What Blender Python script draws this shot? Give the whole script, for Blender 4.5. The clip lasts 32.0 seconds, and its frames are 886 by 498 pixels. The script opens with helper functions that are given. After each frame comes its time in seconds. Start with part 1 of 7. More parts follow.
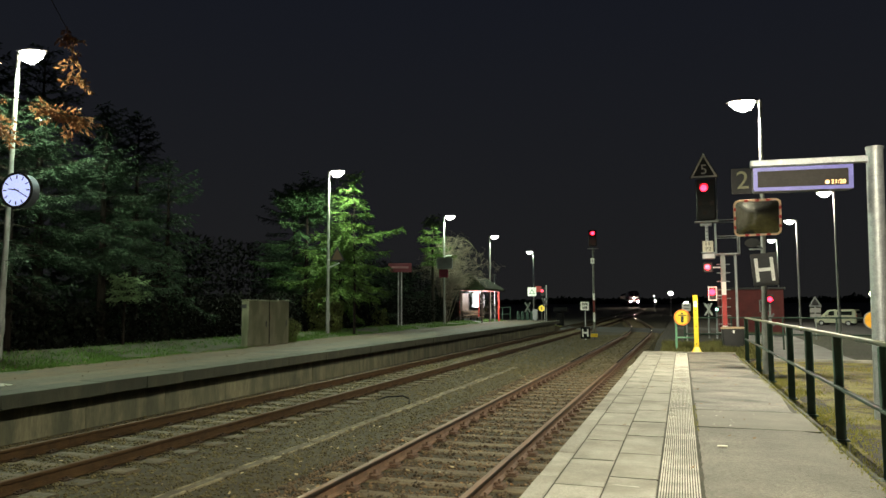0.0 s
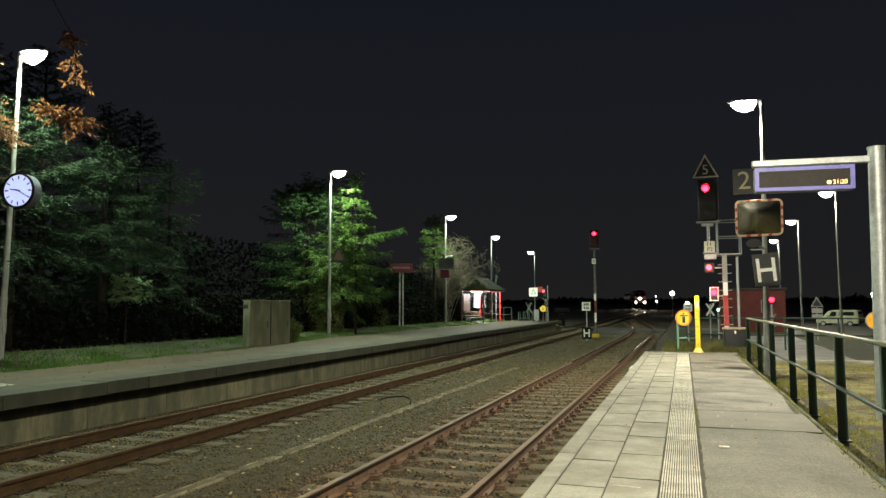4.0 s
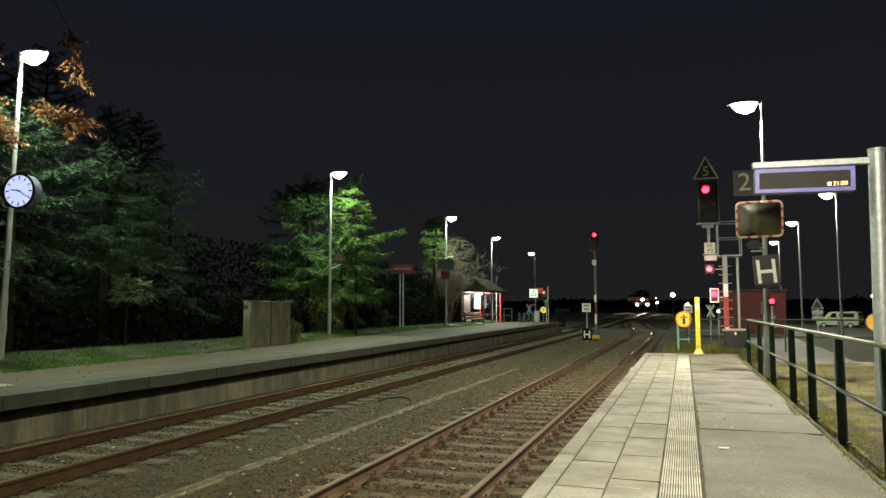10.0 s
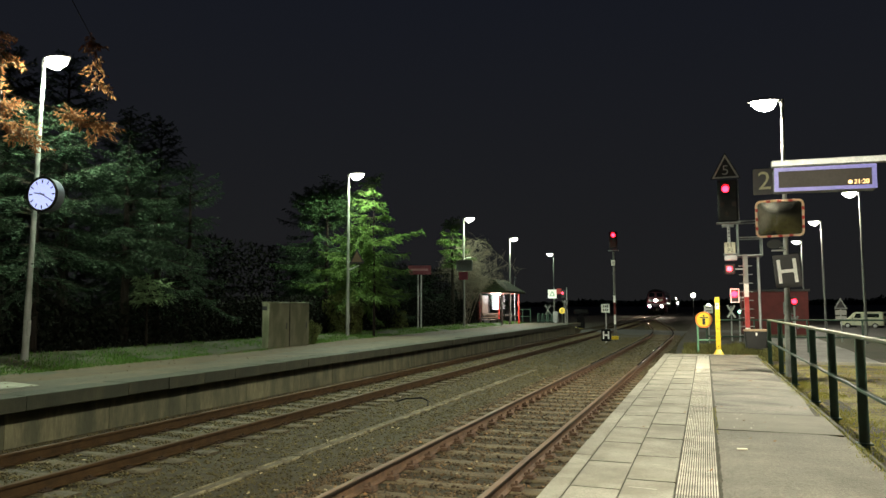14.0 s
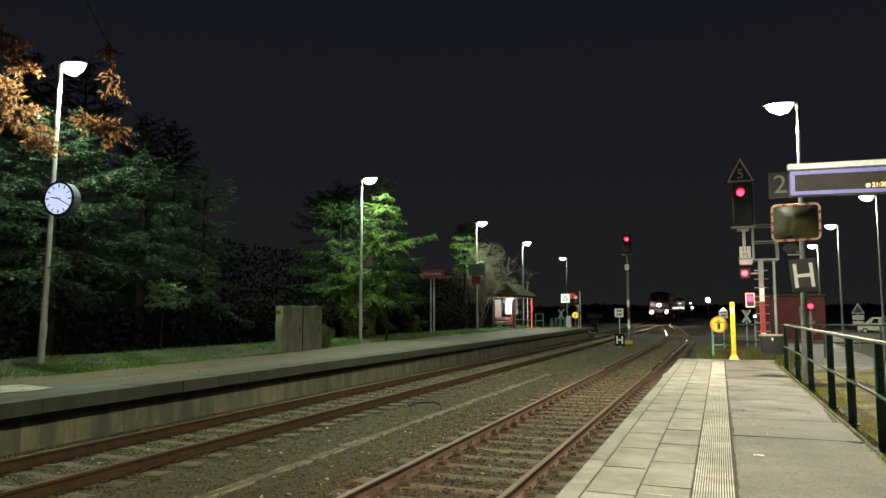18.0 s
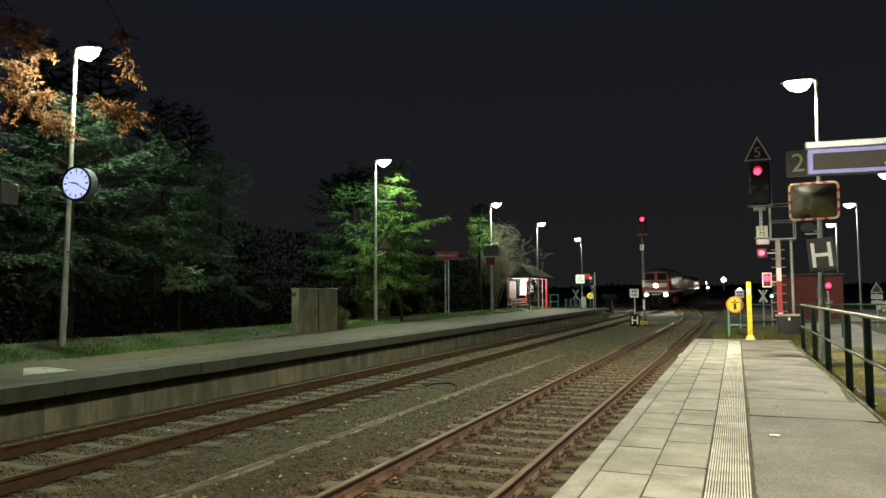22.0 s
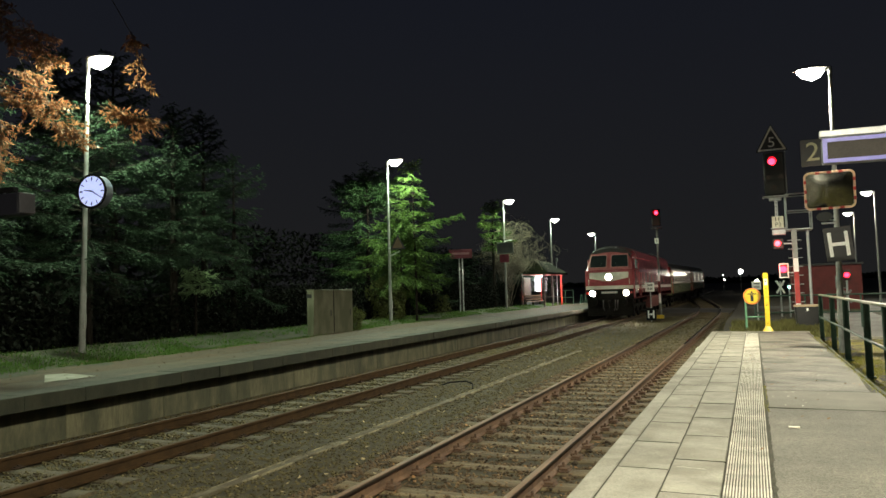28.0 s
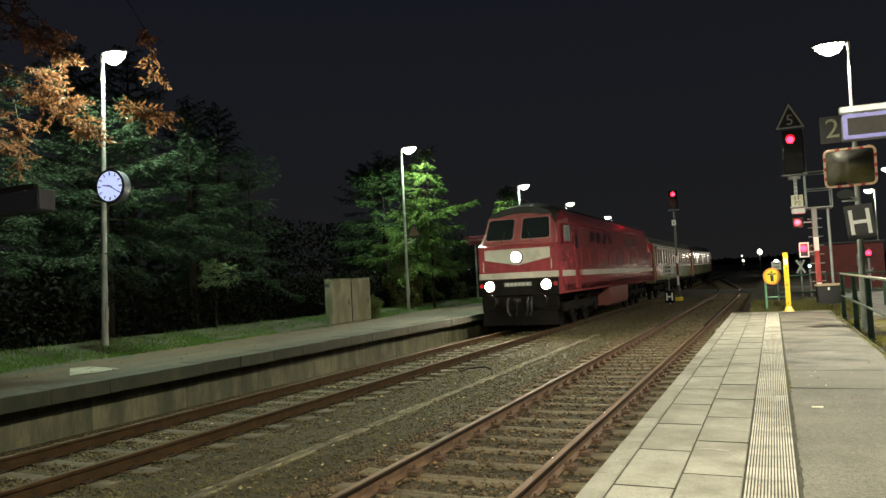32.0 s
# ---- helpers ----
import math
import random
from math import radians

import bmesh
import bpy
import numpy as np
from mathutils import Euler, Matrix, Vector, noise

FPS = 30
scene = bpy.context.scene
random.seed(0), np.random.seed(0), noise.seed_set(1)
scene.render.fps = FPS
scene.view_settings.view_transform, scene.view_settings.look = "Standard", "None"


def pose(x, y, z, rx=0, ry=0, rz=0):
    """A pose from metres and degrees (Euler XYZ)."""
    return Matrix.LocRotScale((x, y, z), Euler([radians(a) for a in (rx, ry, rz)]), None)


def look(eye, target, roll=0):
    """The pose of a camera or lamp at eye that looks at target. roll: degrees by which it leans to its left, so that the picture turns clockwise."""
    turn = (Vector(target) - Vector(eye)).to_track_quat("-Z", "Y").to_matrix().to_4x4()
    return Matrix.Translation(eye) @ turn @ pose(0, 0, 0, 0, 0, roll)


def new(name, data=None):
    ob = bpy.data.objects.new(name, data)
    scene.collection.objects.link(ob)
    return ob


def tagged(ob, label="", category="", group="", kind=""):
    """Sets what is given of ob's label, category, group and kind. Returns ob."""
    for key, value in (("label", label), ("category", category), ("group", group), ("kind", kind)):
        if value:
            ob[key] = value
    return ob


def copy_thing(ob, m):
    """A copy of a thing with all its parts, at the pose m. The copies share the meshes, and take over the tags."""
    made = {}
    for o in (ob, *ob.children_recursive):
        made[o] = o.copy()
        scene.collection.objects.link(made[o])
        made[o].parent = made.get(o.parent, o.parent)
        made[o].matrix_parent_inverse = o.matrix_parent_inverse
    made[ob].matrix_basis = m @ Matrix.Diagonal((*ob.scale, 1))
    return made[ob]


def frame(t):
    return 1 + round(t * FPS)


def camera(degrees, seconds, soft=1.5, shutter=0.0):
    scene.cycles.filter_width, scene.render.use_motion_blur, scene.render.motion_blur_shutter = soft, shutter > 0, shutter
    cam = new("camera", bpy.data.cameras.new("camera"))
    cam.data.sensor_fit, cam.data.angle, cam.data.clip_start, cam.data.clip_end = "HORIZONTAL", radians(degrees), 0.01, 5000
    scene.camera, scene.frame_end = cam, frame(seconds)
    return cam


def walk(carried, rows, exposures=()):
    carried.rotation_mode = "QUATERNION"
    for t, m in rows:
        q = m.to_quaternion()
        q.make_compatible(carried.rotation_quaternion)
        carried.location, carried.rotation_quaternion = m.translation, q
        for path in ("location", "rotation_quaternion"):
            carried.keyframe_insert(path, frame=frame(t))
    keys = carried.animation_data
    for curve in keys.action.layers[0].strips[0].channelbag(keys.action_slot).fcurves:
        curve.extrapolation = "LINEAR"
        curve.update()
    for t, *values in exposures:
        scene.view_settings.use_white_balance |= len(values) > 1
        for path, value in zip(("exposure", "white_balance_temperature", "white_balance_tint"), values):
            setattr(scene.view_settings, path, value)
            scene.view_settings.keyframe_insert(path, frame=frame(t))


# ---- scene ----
cam = camera(64.0, 32.0)
PATH = [
    (0, (2.835, 0.119, 1.844), (2.2, 2.008, 2.006), -0.2),
    (0.5, (2.834, 0.116, 1.842), (2.198, 2.005, 2.002), -0.2),
    (1, (2.831, 0.116, 1.84), (2.195, 2.006, 1.998), -0.2),
    (1.5, (2.835, 0.112, 1.84), (2.196, 2.001, 1.997), -0.2),
    (2, (2.834, 0.121, 1.84), (2.195, 2.01, 1.997), -0.2),
    (2.5, (2.833, 0.121, 1.841), (2.194, 2.01, 1.999), -0.2),
    (3, (2.836, 0.122, 1.843), (2.197, 2.01, 2.003), -0.2),
    (3.5, (2.836, 0.124, 1.843), (2.197, 2.012, 2.005), -0.2),
    (5.5, (2.84, 0.112, 1.845), (2.202, 2.0, 2.011), -0.1),
    (6, (2.84, 0.125, 1.837), (2.202, 2.013, 2.005), -0.1),
    (6.5, (2.835, 0.112, 1.842), (2.2, 2.0, 2.009), -0.1),
    (7, (2.833, 0.124, 1.841), (2.199, 2.013, 2.007), -0.1),
    (7.5, (2.836, 0.128, 1.84), (2.203, 2.018, 2.006), -0.1),
    (8, (2.839, 0.119, 1.838), (2.207, 2.01, 2.003), -0.1),
    (8.5, (2.839, 0.119, 1.838), (2.207, 2.009, 2.003), -0.1),
    (9, (2.84, 0.112, 1.842), (2.206, 2.001, 2.009), -0.1),
    (9.5, (2.838, 0.118, 1.842), (2.202, 2.007, 2.009), -0.1),
    (10, (2.841, 0.119, 1.843), (2.201, 2.007, 2.009), -0.1),
    (10.5, (2.843, 0.113, 1.843), (2.202, 2.0, 2.008), -0.1),
    (11, (2.843, 0.125, 1.837), (2.2, 2.011, 2.002), -0.1),
    (11.5, (2.848, 0.138, 1.837), (2.203, 2.024, 2.001), -0.1),
    (12, (2.85, 0.136, 1.835), (2.203, 2.021, 1.998), -0.1),
    (12.5, (2.854, 0.13, 1.837), (2.2, 2.013, 2.0), -0.2),
    (13, (2.859, 0.121, 1.839), (2.195, 2.001, 2.004), -0.2),
    (13.5, (2.874, 0.115, 1.837), (2.197, 1.99, 2.004), -0.2),
    (14, (2.88, 0.12, 1.834), (2.191, 1.99, 2.003), -0.2),
    (14.5, (2.876, 0.118, 1.835), (2.176, 1.984, 2.005), -0.2),
    (16.5, (2.872, 0.127, 1.834), (2.157, 1.987, 2.013), 0.0),
    (17, (2.872, 0.131, 1.835), (2.156, 1.99, 2.016), 0.1),
    (17.5, (2.873, 0.123, 1.84), (2.156, 1.981, 2.022), 0.0),
    (18, (2.871, 0.135, 1.831), (2.149, 1.991, 2.012), -0.1),
    (18.5, (2.87, 0.118, 1.836), (2.142, 1.973, 2.004), -0.3),
    (19, (2.876, 0.116, 1.842), (2.141, 1.97, 1.994), -0.4),
    (19.5, (2.874, 0.124, 1.839), (2.135, 1.977, 1.98), -0.5),
    (20, (2.866, 0.12, 1.832), (2.124, 1.972, 1.968), -0.4),
    (20.5, (2.873, 0.125, 1.835), (2.127, 1.976, 1.968), -0.4),
    (21, (2.872, 0.133, 1.837), (2.122, 1.982, 1.968), -0.4),
    (21.5, (2.873, 0.131, 1.837), (2.118, 1.978, 1.968), -0.4),
    (22, (2.873, 0.118, 1.837), (2.112, 1.963, 1.966), -0.4),
    (22.5, (2.874, 0.117, 1.834), (2.108, 1.96, 1.965), -0.4),
    (23, (2.875, 0.115, 1.835), (2.106, 1.956, 1.971), -0.5),
    (23.5, (2.881, 0.113, 1.841), (2.109, 1.953, 1.981), -0.5),
    (24, (2.885, 0.116, 1.839), (2.113, 1.955, 1.98), -0.6),
    (24.5, (2.882, 0.11, 1.836), (2.106, 1.949, 1.971), -0.7),
    (25, (2.883, 0.117, 1.835), (2.096, 1.951, 1.964), -0.9),
    (25.5, (2.885, 0.103, 1.846), (2.09, 1.934, 1.971), -1.1),
    (27.5, (2.886, 0.112, 1.841), (2.091, 1.943, 1.965), -1.6),
    (28, (2.888, 0.112, 1.841), (2.091, 1.942, 1.966), -1.7),
    (28.5, (2.886, 0.116, 1.842), (2.087, 1.945, 1.965), -1.8),
    (29, (2.887, 0.11, 1.846), (2.085, 1.939, 1.965), -2.0),
    (29.5, (2.888, 0.112, 1.848), (2.083, 1.94, 1.962), -2.1),
    (30, (2.885, 0.116, 1.843), (2.076, 1.942, 1.952), -2.3),
    (30.5, (2.885, 0.11, 1.843), (2.071, 1.934, 1.945), -2.5),
    (31, (2.884, 0.124, 1.841), (2.063, 1.945, 1.936), -2.6),
    (31.5, (2.881, 0.109, 1.839), (2.055, 1.928, 1.93), -2.8),
    (32, (2.878, 0.109, 1.839), (2.038, 1.922, 1.929), -2.9),
]
walk(cam, [(t, look(eye, target, roll)) for t, eye, target, roll in PATH], [(0, 0.22), (12, 0.22), (18, 0.22), (24, 0.15), (32, 0.15)])

# ---- light ----
world = bpy.data.worlds.new("night_sky")
scene.world = world
world.use_nodes = True
wn = world.node_tree
wbg = wn.nodes["Background"]
wtc = wn.nodes.new("ShaderNodeTexCoord")
wsep = wn.nodes.new("ShaderNodeSeparateXYZ")
wramp = wn.nodes.new("ShaderNodeValToRGB")
wn.links.new(wtc.outputs["Generated"], wsep.inputs[0])
wn.links.new(wsep.outputs["Z"], wramp.inputs[0])
wn.links.new(wramp.outputs[0], wbg.inputs["Color"])
wramp.color_ramp.elements[0].color = (0.0098, 0.0098, 0.0100, 1)
wramp.color_ramp.elements[1].color = (0.0052, 0.0064, 0.0108, 1)
wramp.color_ramp.elements[1].position = 0.5
wbg.inputs["Strength"].default_value = 1.14
LAMP_COLOUR = (0.83, 1.0, 0.71)
WARM_COLOUR = (1.0, 0.93, 0.705)


def point_lamp(x, y, z, watts, colour=LAMP_COLOUR, radius=0.14):
    data = bpy.data.lights.new("lamp_light", "POINT")
    data.energy, data.color, data.shadow_soft_size = watts, colour, radius
    ob = new("lamp_light", data)
    ob.location = (x, y, z)
    return ob


def down_lamp(x, y, z, watts, colour=WARM_COLOUR, cone=152):
    """A cut-off street lantern that throws its light downwards."""
    data = bpy.data.lights.new("lamp_light", "SPOT")
    data.energy, data.color, data.shadow_soft_size = watts, colour, 0.14
    data.spot_size, data.spot_blend = radians(cone), 0.45 if cone < 170 else 0.12
    ob = new("lamp_light", data)
    ob.location = (x, y, z)
    return ob


# ---- materials ----
def mat(name, col, col2=None, rough=0.7, metal=0.0, scale=3.0, fine=45.0, bump=0.25, rnd=0.0, stains=0.0, stain_col=(0.02, 0.02, 0.018),
        stretch=(1, 1, 1), spread=(0.52, 0.66), glow=0.0, glow_col=None, spec=0.5, island=False, grain=0.55, speck=None):
    """Base colour mixed at two scales, with bump, stains and a random tone per piece."""
    m = bpy.data.materials.new(name)
    m.use_nodes = True
    nt = m.node_tree
    b = nt.nodes["Principled BSDF"]
    N, L = nt.nodes.new, nt.links.new
    tc = N("ShaderNodeTexCoord")
    mp = N("ShaderNodeMapping")
    mp.inputs["Scale"].default_value = stretch
    L(tc.outputs["Object"], mp.inputs["Vector"])
    vec = mp.outputs["Vector"]
    if rnd or island:
        if island:
            gi = N("ShaderNodeNewGeometry")
            rv = gi.outputs["Random Per Island"]
        else:
            oi = N("ShaderNodeObjectInfo")
            rv = oi.outputs["Random"]
        ad = N("ShaderNodeVectorMath")
        ad.operation = "ADD"
        mu = N("ShaderNodeMath")
        mu.operation = "MULTIPLY"
        mu.inputs[1].default_value = 0.0 if island else 37.0
        L(rv, mu.inputs[0])
        L(vec, ad.inputs[0])
        L(mu.outputs[0], ad.inputs[1])
        vec = ad.outputs[0]
    big, small = N("ShaderNodeTexNoise"), N("ShaderNodeTexNoise")
    big.inputs["Scale"].default_value, big.inputs["Detail"].default_value = scale, 6
    small.inputs["Scale"].default_value, small.inputs["Detail"].default_value = fine, 4
    for n in (big, small):
        n.inputs["Roughness"].default_value = 0.6
        L(vec, n.inputs["Vector"])
    c2 = col2 or tuple(c * 0.62 for c in col)
    r1 = N("ShaderNodeValToRGB")
    r1.color_ramp.elements[0].position, r1.color_ramp.elements[1].position = 0.33, 0.68
    r1.color_ramp.elements[0].color, r1.color_ramp.elements[1].color = (*c2, 1), (*col, 1)
    L(big.outputs["Fac"], r1.inputs[0])
    mx = N("ShaderNodeMix")
    mx.data_type, mx.blend_type = "RGBA", "MULTIPLY"
    mx.inputs["Factor"].default_value = grain
    r2 = N("ShaderNodeValToRGB")
    r2.color_ramp.elements[0].position, r2.color_ramp.elements[1].position = 0.3, 0.7
    r2.color_ramp.elements[0].color, r2.color_ramp.elements[1].color = (0.5, 0.5, 0.5, 1), (1.15, 1.15, 1.15, 1)
    L(small.outputs["Fac"], r2.inputs[0])
    L(r1.outputs[0], mx.inputs["A"])
    L(r2.outputs[0], mx.inputs["B"])
    out = mx.outputs["Result"]
    if speck:
        vo = N("ShaderNodeTexVoronoi")
        vo.inputs["Scale"].default_value = speck[0]
        L(vec, vo.inputs["Vector"])
        sp = N("ShaderNodeSeparateColor")
        L(vo.outputs["Color"], sp.inputs[0])
        sr = N("ShaderNodeMapRange")
        sr.inputs["To Min"].default_value, sr.inputs["To Max"].default_value = 1 - speck[1], 1 + speck[1]
        L(sp.outputs[0], sr.inputs["Value"])
        ms_ = N("ShaderNodeMix")
        ms_.data_type, ms_.blend_type = "RGBA", "MULTIPLY"
        ms_.inputs["Factor"].default_value = 1.0
        L(out, ms_.inputs["A"])
        L(sr.outputs[0], ms_.inputs["B"])
        out = ms_.outputs["Result"]
    if stains:
        st = N("ShaderNodeTexNoise")
        st.inputs["Scale"].default_value, st.inputs["Detail"].default_value = scale * 0.6 + 0.4, 8
        L(vec, st.inputs["Vector"])
        r3 = N("ShaderNodeValToRGB")
        r3.color_ramp.elements[0].position, r3.color_ramp.elements[1].position = spread
        r3.color_ramp.elements[0].color, r3.color_ramp.elements[1].color = (0, 0, 0, 1), (stains, stains, stains, 1)
        L(st.outputs["Fac"], r3.inputs[0])
        m2 = N("ShaderNodeMix")
        m2.data_type = "RGBA"
        L(r3.outputs[0], m2.inputs["Factor"])
        L(out, m2.inputs["A"])
        m2.inputs["B"].default_value = (*stain_col, 1)
        out = m2.outputs["Result"]
    if rnd or island:
        hs = N("ShaderNodeHueSaturation")
        mr = N("ShaderNodeMapRange")
        mr.inputs["To Min"].default_value, mr.inputs["To Max"].default_value = 1 - rnd, 1 + rnd
        L(rv, mr.inputs["Value"])
        L(mr.outputs[0], hs.inputs["Value"])
        L(out, hs.inputs["Color"])
        out = hs.outputs["Color"]
    L(out, b.inputs["Base Color"])
    b.inputs["Metallic"].default_value = metal
    b.inputs["Specular IOR Level"].default_value = spec
    rr = N("ShaderNodeMapRange")
    rr.inputs["To Min"].default_value, rr.inputs["To Max"].default_value = max(0.03, rough - 0.12), min(1.0, rough + 0.12)
    L(small.outputs["Fac"], rr.inputs["Value"])
    L(rr.outputs[0], b.inputs["Roughness"])
    if bump:
        bp = N("ShaderNodeBump")
        bp.inputs["Strength"].default_value, bp.inputs["Distance"].default_value = bump, 0.02
        L(small.outputs["Fac"], bp.inputs["Height"])
        L(bp.outputs[0], b.inputs["Normal"])
    if glow:
        b.inputs["Emission Color"].default_value = (*(glow_col or col), 1)
        b.inputs["Emission Strength"].default_value = glow
    return m


def glass(name, col=(0.9, 0.95, 0.95), rough=0.02):
    m = bpy.data.materials.new(name)
    m.use_nodes = True
    b = m.node_tree.nodes["Principled BSDF"]
    b.inputs["Base Color"].default_value = (*col, 1)
    b.inputs["Roughness"].default_value = rough
    b.inputs["Transmission Weight"].default_value = 1.0
    b.inputs["IOR"].default_value = 1.45
    return m


M_SLAB = mat("concrete_slab", (0.35, 0.335, 0.282), (0.22, 0.212, 0.178), 0.8, scale=2.6, fine=110, bump=0.35, grain=0.6, speck=(90, 0.15), rnd=0.12, stains=0.5, stain_col=(0.12, 0.115, 0.09), spread=(0.46, 0.64))
M_GROOVE = mat("grimy_groove", (0.13, 0.12, 0.09), (0.07, 0.065, 0.05), 0.9, scale=4, fine=70, bump=0.3, rnd=0.3)
M_TACT = mat("tactile_concrete", (0.74, 0.71, 0.62), (0.52, 0.5, 0.43), 0.75, scale=4, fine=70, bump=0.2, rnd=0.16, stains=0.5, stain_col=(0.2, 0.19, 0.16))
M_TACTPALE = mat("pale_tactile_concrete", (0.68, 0.66, 0.58), (0.52, 0.5, 0.43), 0.7, scale=4, fine=70, bump=0.15, rnd=0.08)
M_TACTSOFT = mat("pale_tactile_groove", (0.4, 0.385, 0.325), (0.27, 0.26, 0.215), 0.8, scale=4, fine=70, bump=0.2, rnd=0.1)
M_JOINT = mat("joint_sand", (0.075, 0.07, 0.05), (0.035, 0.038, 0.022), 0.95, scale=6, fine=90, bump=0.5)
M_ASPH = mat("damp_asphalt", (0.25, 0.238, 0.195), (0.14, 0.133, 0.11), 0.68, scale=1.9, fine=120, bump=0.8, grain=1.0, speck=(75, 0.3), stains=0.85, stain_col=(0.04, 0.039, 0.03), stretch=(0.55, 0.9, 1), spread=(0.47, 0.6))
M_ASPHDRY = mat("worn_asphalt", (0.24, 0.23, 0.187), (0.165, 0.158, 0.13), 0.75, scale=1.3, fine=120, bump=0.8, grain=1.0, speck=(75, 0.3), stains=0.4, stain_col=(0.07, 0.067, 0.052), spread=(0.52, 0.7))
M_ASPHL = mat("old_asphalt", (0.056, 0.049, 0.027), (0.027, 0.025, 0.014), 0.85, scale=1.2, fine=90, bump=0.4, stains=0.7, stain_col=(0.07, 0.05, 0.03), spread=(0.45, 0.6))
M_ROAD = mat("road_asphalt", (0.07, 0.07, 0.07), (0.045, 0.045, 0.045), 0.75, scale=1.0, fine=60, bump=0.3)
M_WALL = mat("weathered_concrete", (0.125, 0.12, 0.068), (0.038, 0.042, 0.023), 0.85, scale=3.4, fine=24, bump=0.3, grain=0.7, stains=0.65, stain_col=(0.026, 0.031, 0.017), stretch=(1, 1, 0.28), rnd=0.12, spread=(0.46, 0.64))
M_EDGE = mat("mossy_concrete_edge", (0.038, 0.04, 0.022), (0.015, 0.018, 0.009), 0.88, scale=4.0, fine=50, bump=0.35, grain=0.8, stains=0.8, stain_col=(0.013, 0.018, 0.01), stretch=(1, 1, 0.3), spread=(0.46, 0.62), rnd=0.1)
M_BALLAST = mat("ballast_bed", (0.052, 0.044, 0.017), (0.017, 0.0145, 0.006), 0.95, scale=7, fine=26, bump=1.0, stains=0.4, stain_col=(0.05, 0.04, 0.022))
M_STONE = mat("ballast_stone", (0.115, 0.097, 0.036), (0.042, 0.035, 0.014), 0.9, scale=5, fine=60, bump=0.3, island=True, rnd=0.4)
M_STONERUST = mat("rust_stained_stone", (0.15, 0.1, 0.05), (0.045, 0.032, 0.017), 0.9, scale=5, fine=60, bump=0.3, island=True, rnd=0.6)
M_RAIL = mat("rusty_rail", (0.054, 0.031, 0.012), (0.026, 0.015, 0.006), 0.8, spec=0.15, scale=6, fine=80, bump=0.2)
# Near-track rust, lightened and warmed for the platform lamps beside it.
M_RAILN = mat("lamplit_rusty_rail", (0.165, 0.094, 0.05), (0.085, 0.047, 0.026), 0.7, metal=0.2, scale=6, fine=80, bump=0.2)
M_CLIPN = mat("orange_rusty_fastening", (0.12, 0.066, 0.036), (0.05, 0.03, 0.018), 0.85, scale=20, fine=80, bump=0.3)
M_RAILTOPL = mat("dull_rail_head", (0.075, 0.044, 0.02), (0.042, 0.025, 0.012), 0.75, spec=0.2, scale=5, fine=50, bump=0.05, stretch=(1, 0.15, 1))
# Brighter, smoother rail head for stretches that glint in the train's headlamps.
M_RAILSHINE = mat("bright_glint_rail_head", (0.66, 0.56, 0.48), (0.5, 0.4, 0.33), 0.2, metal=1.0, scale=5, fine=50, bump=0.03, stretch=(1, 0.15, 1))
# Dark line below the head: shade and dark reflection put into the colour.
M_GAUGE = mat("dark_shade_gauge_face", (0.035, 0.024, 0.015), (0.02, 0.014, 0.009), 0.5, metal=0.3, scale=5, fine=50, bump=0.04, stretch=(1, 0.15, 1))
M_RAILTOP = mat("polished_rail_head", (0.2, 0.115, 0.06), (0.105, 0.06, 0.033), 0.58, metal=0.45, scale=5, fine=50, bump=0.04, stretch=(1, 0.15, 1))
M_SLEEPER = mat("weathered_sleeper", (0.16, 0.126, 0.066), (0.058, 0.045, 0.024), 0.85, scale=5, fine=50, bump=0.5, rnd=0.25, stretch=(0.4, 3, 1))
M_CLIP = mat("rusty_fastening", (0.045, 0.027, 0.013), (0.02, 0.013, 0.008), 0.85, metal=0.3, scale=20, fine=80, bump=0.3)
M_GROUND = mat("leaf_strewn_soil", (0.035, 0.03, 0.02), (0.016, 0.016, 0.01), 0.95, scale=1.4, fine=30, bump=0.8, stains=0.5, stain_col=(0.06, 0.04, 0.02))
M_GALV = mat("galvanised_steel", (0.48, 0.5, 0.5), (0.33, 0.35, 0.36), 0.5, metal=0.55, scale=9, fine=50, bump=0.05)
M_POLE = mat("grey_lamp_post", (0.28, 0.29, 0.28), (0.18, 0.19, 0.18), 0.55, metal=0.3, scale=4, fine=40, bump=0.05)
M_SHELL = mat("lamp_housing", (0.45, 0.46, 0.44), None, 0.45, metal=0.3, scale=6, bump=0.05)
M_LAMP = mat("lamp_lens_glow", (1, 1, 1), (1, 1, 1), 0.3, glow=28, glow_col=(1.0, 0.98, 0.82), bump=0)
M_BLACK = mat("black_paint", (0.018, 0.018, 0.019), (0.011, 0.011, 0.012), 0.55, scale=5, bump=0.08)
M_WHITE = mat("white_paint", (0.78, 0.78, 0.75), (0.6, 0.6, 0.57), 0.5, scale=5, bump=0.05)
M_RED = mat("red_paint", (0.42, 0.02, 0.018), (0.27, 0.014, 0.012), 0.42, scale=3, bump=0.05)
M_GREEN = mat("dark_green_paint", (0.028, 0.075, 0.052), (0.018, 0.045, 0.032), 0.62, scale=6, fine=60, bump=0.08, stains=0.3, stain_col=(0.06, 0.05, 0.035))
M_REDGLOW = mat("red_signal_lens", (1, 0.02, 0.05), (1, 0.02, 0.05), 0.2, glow=26, glow_col=(1.0, 0.006, 0.016), bump=0)


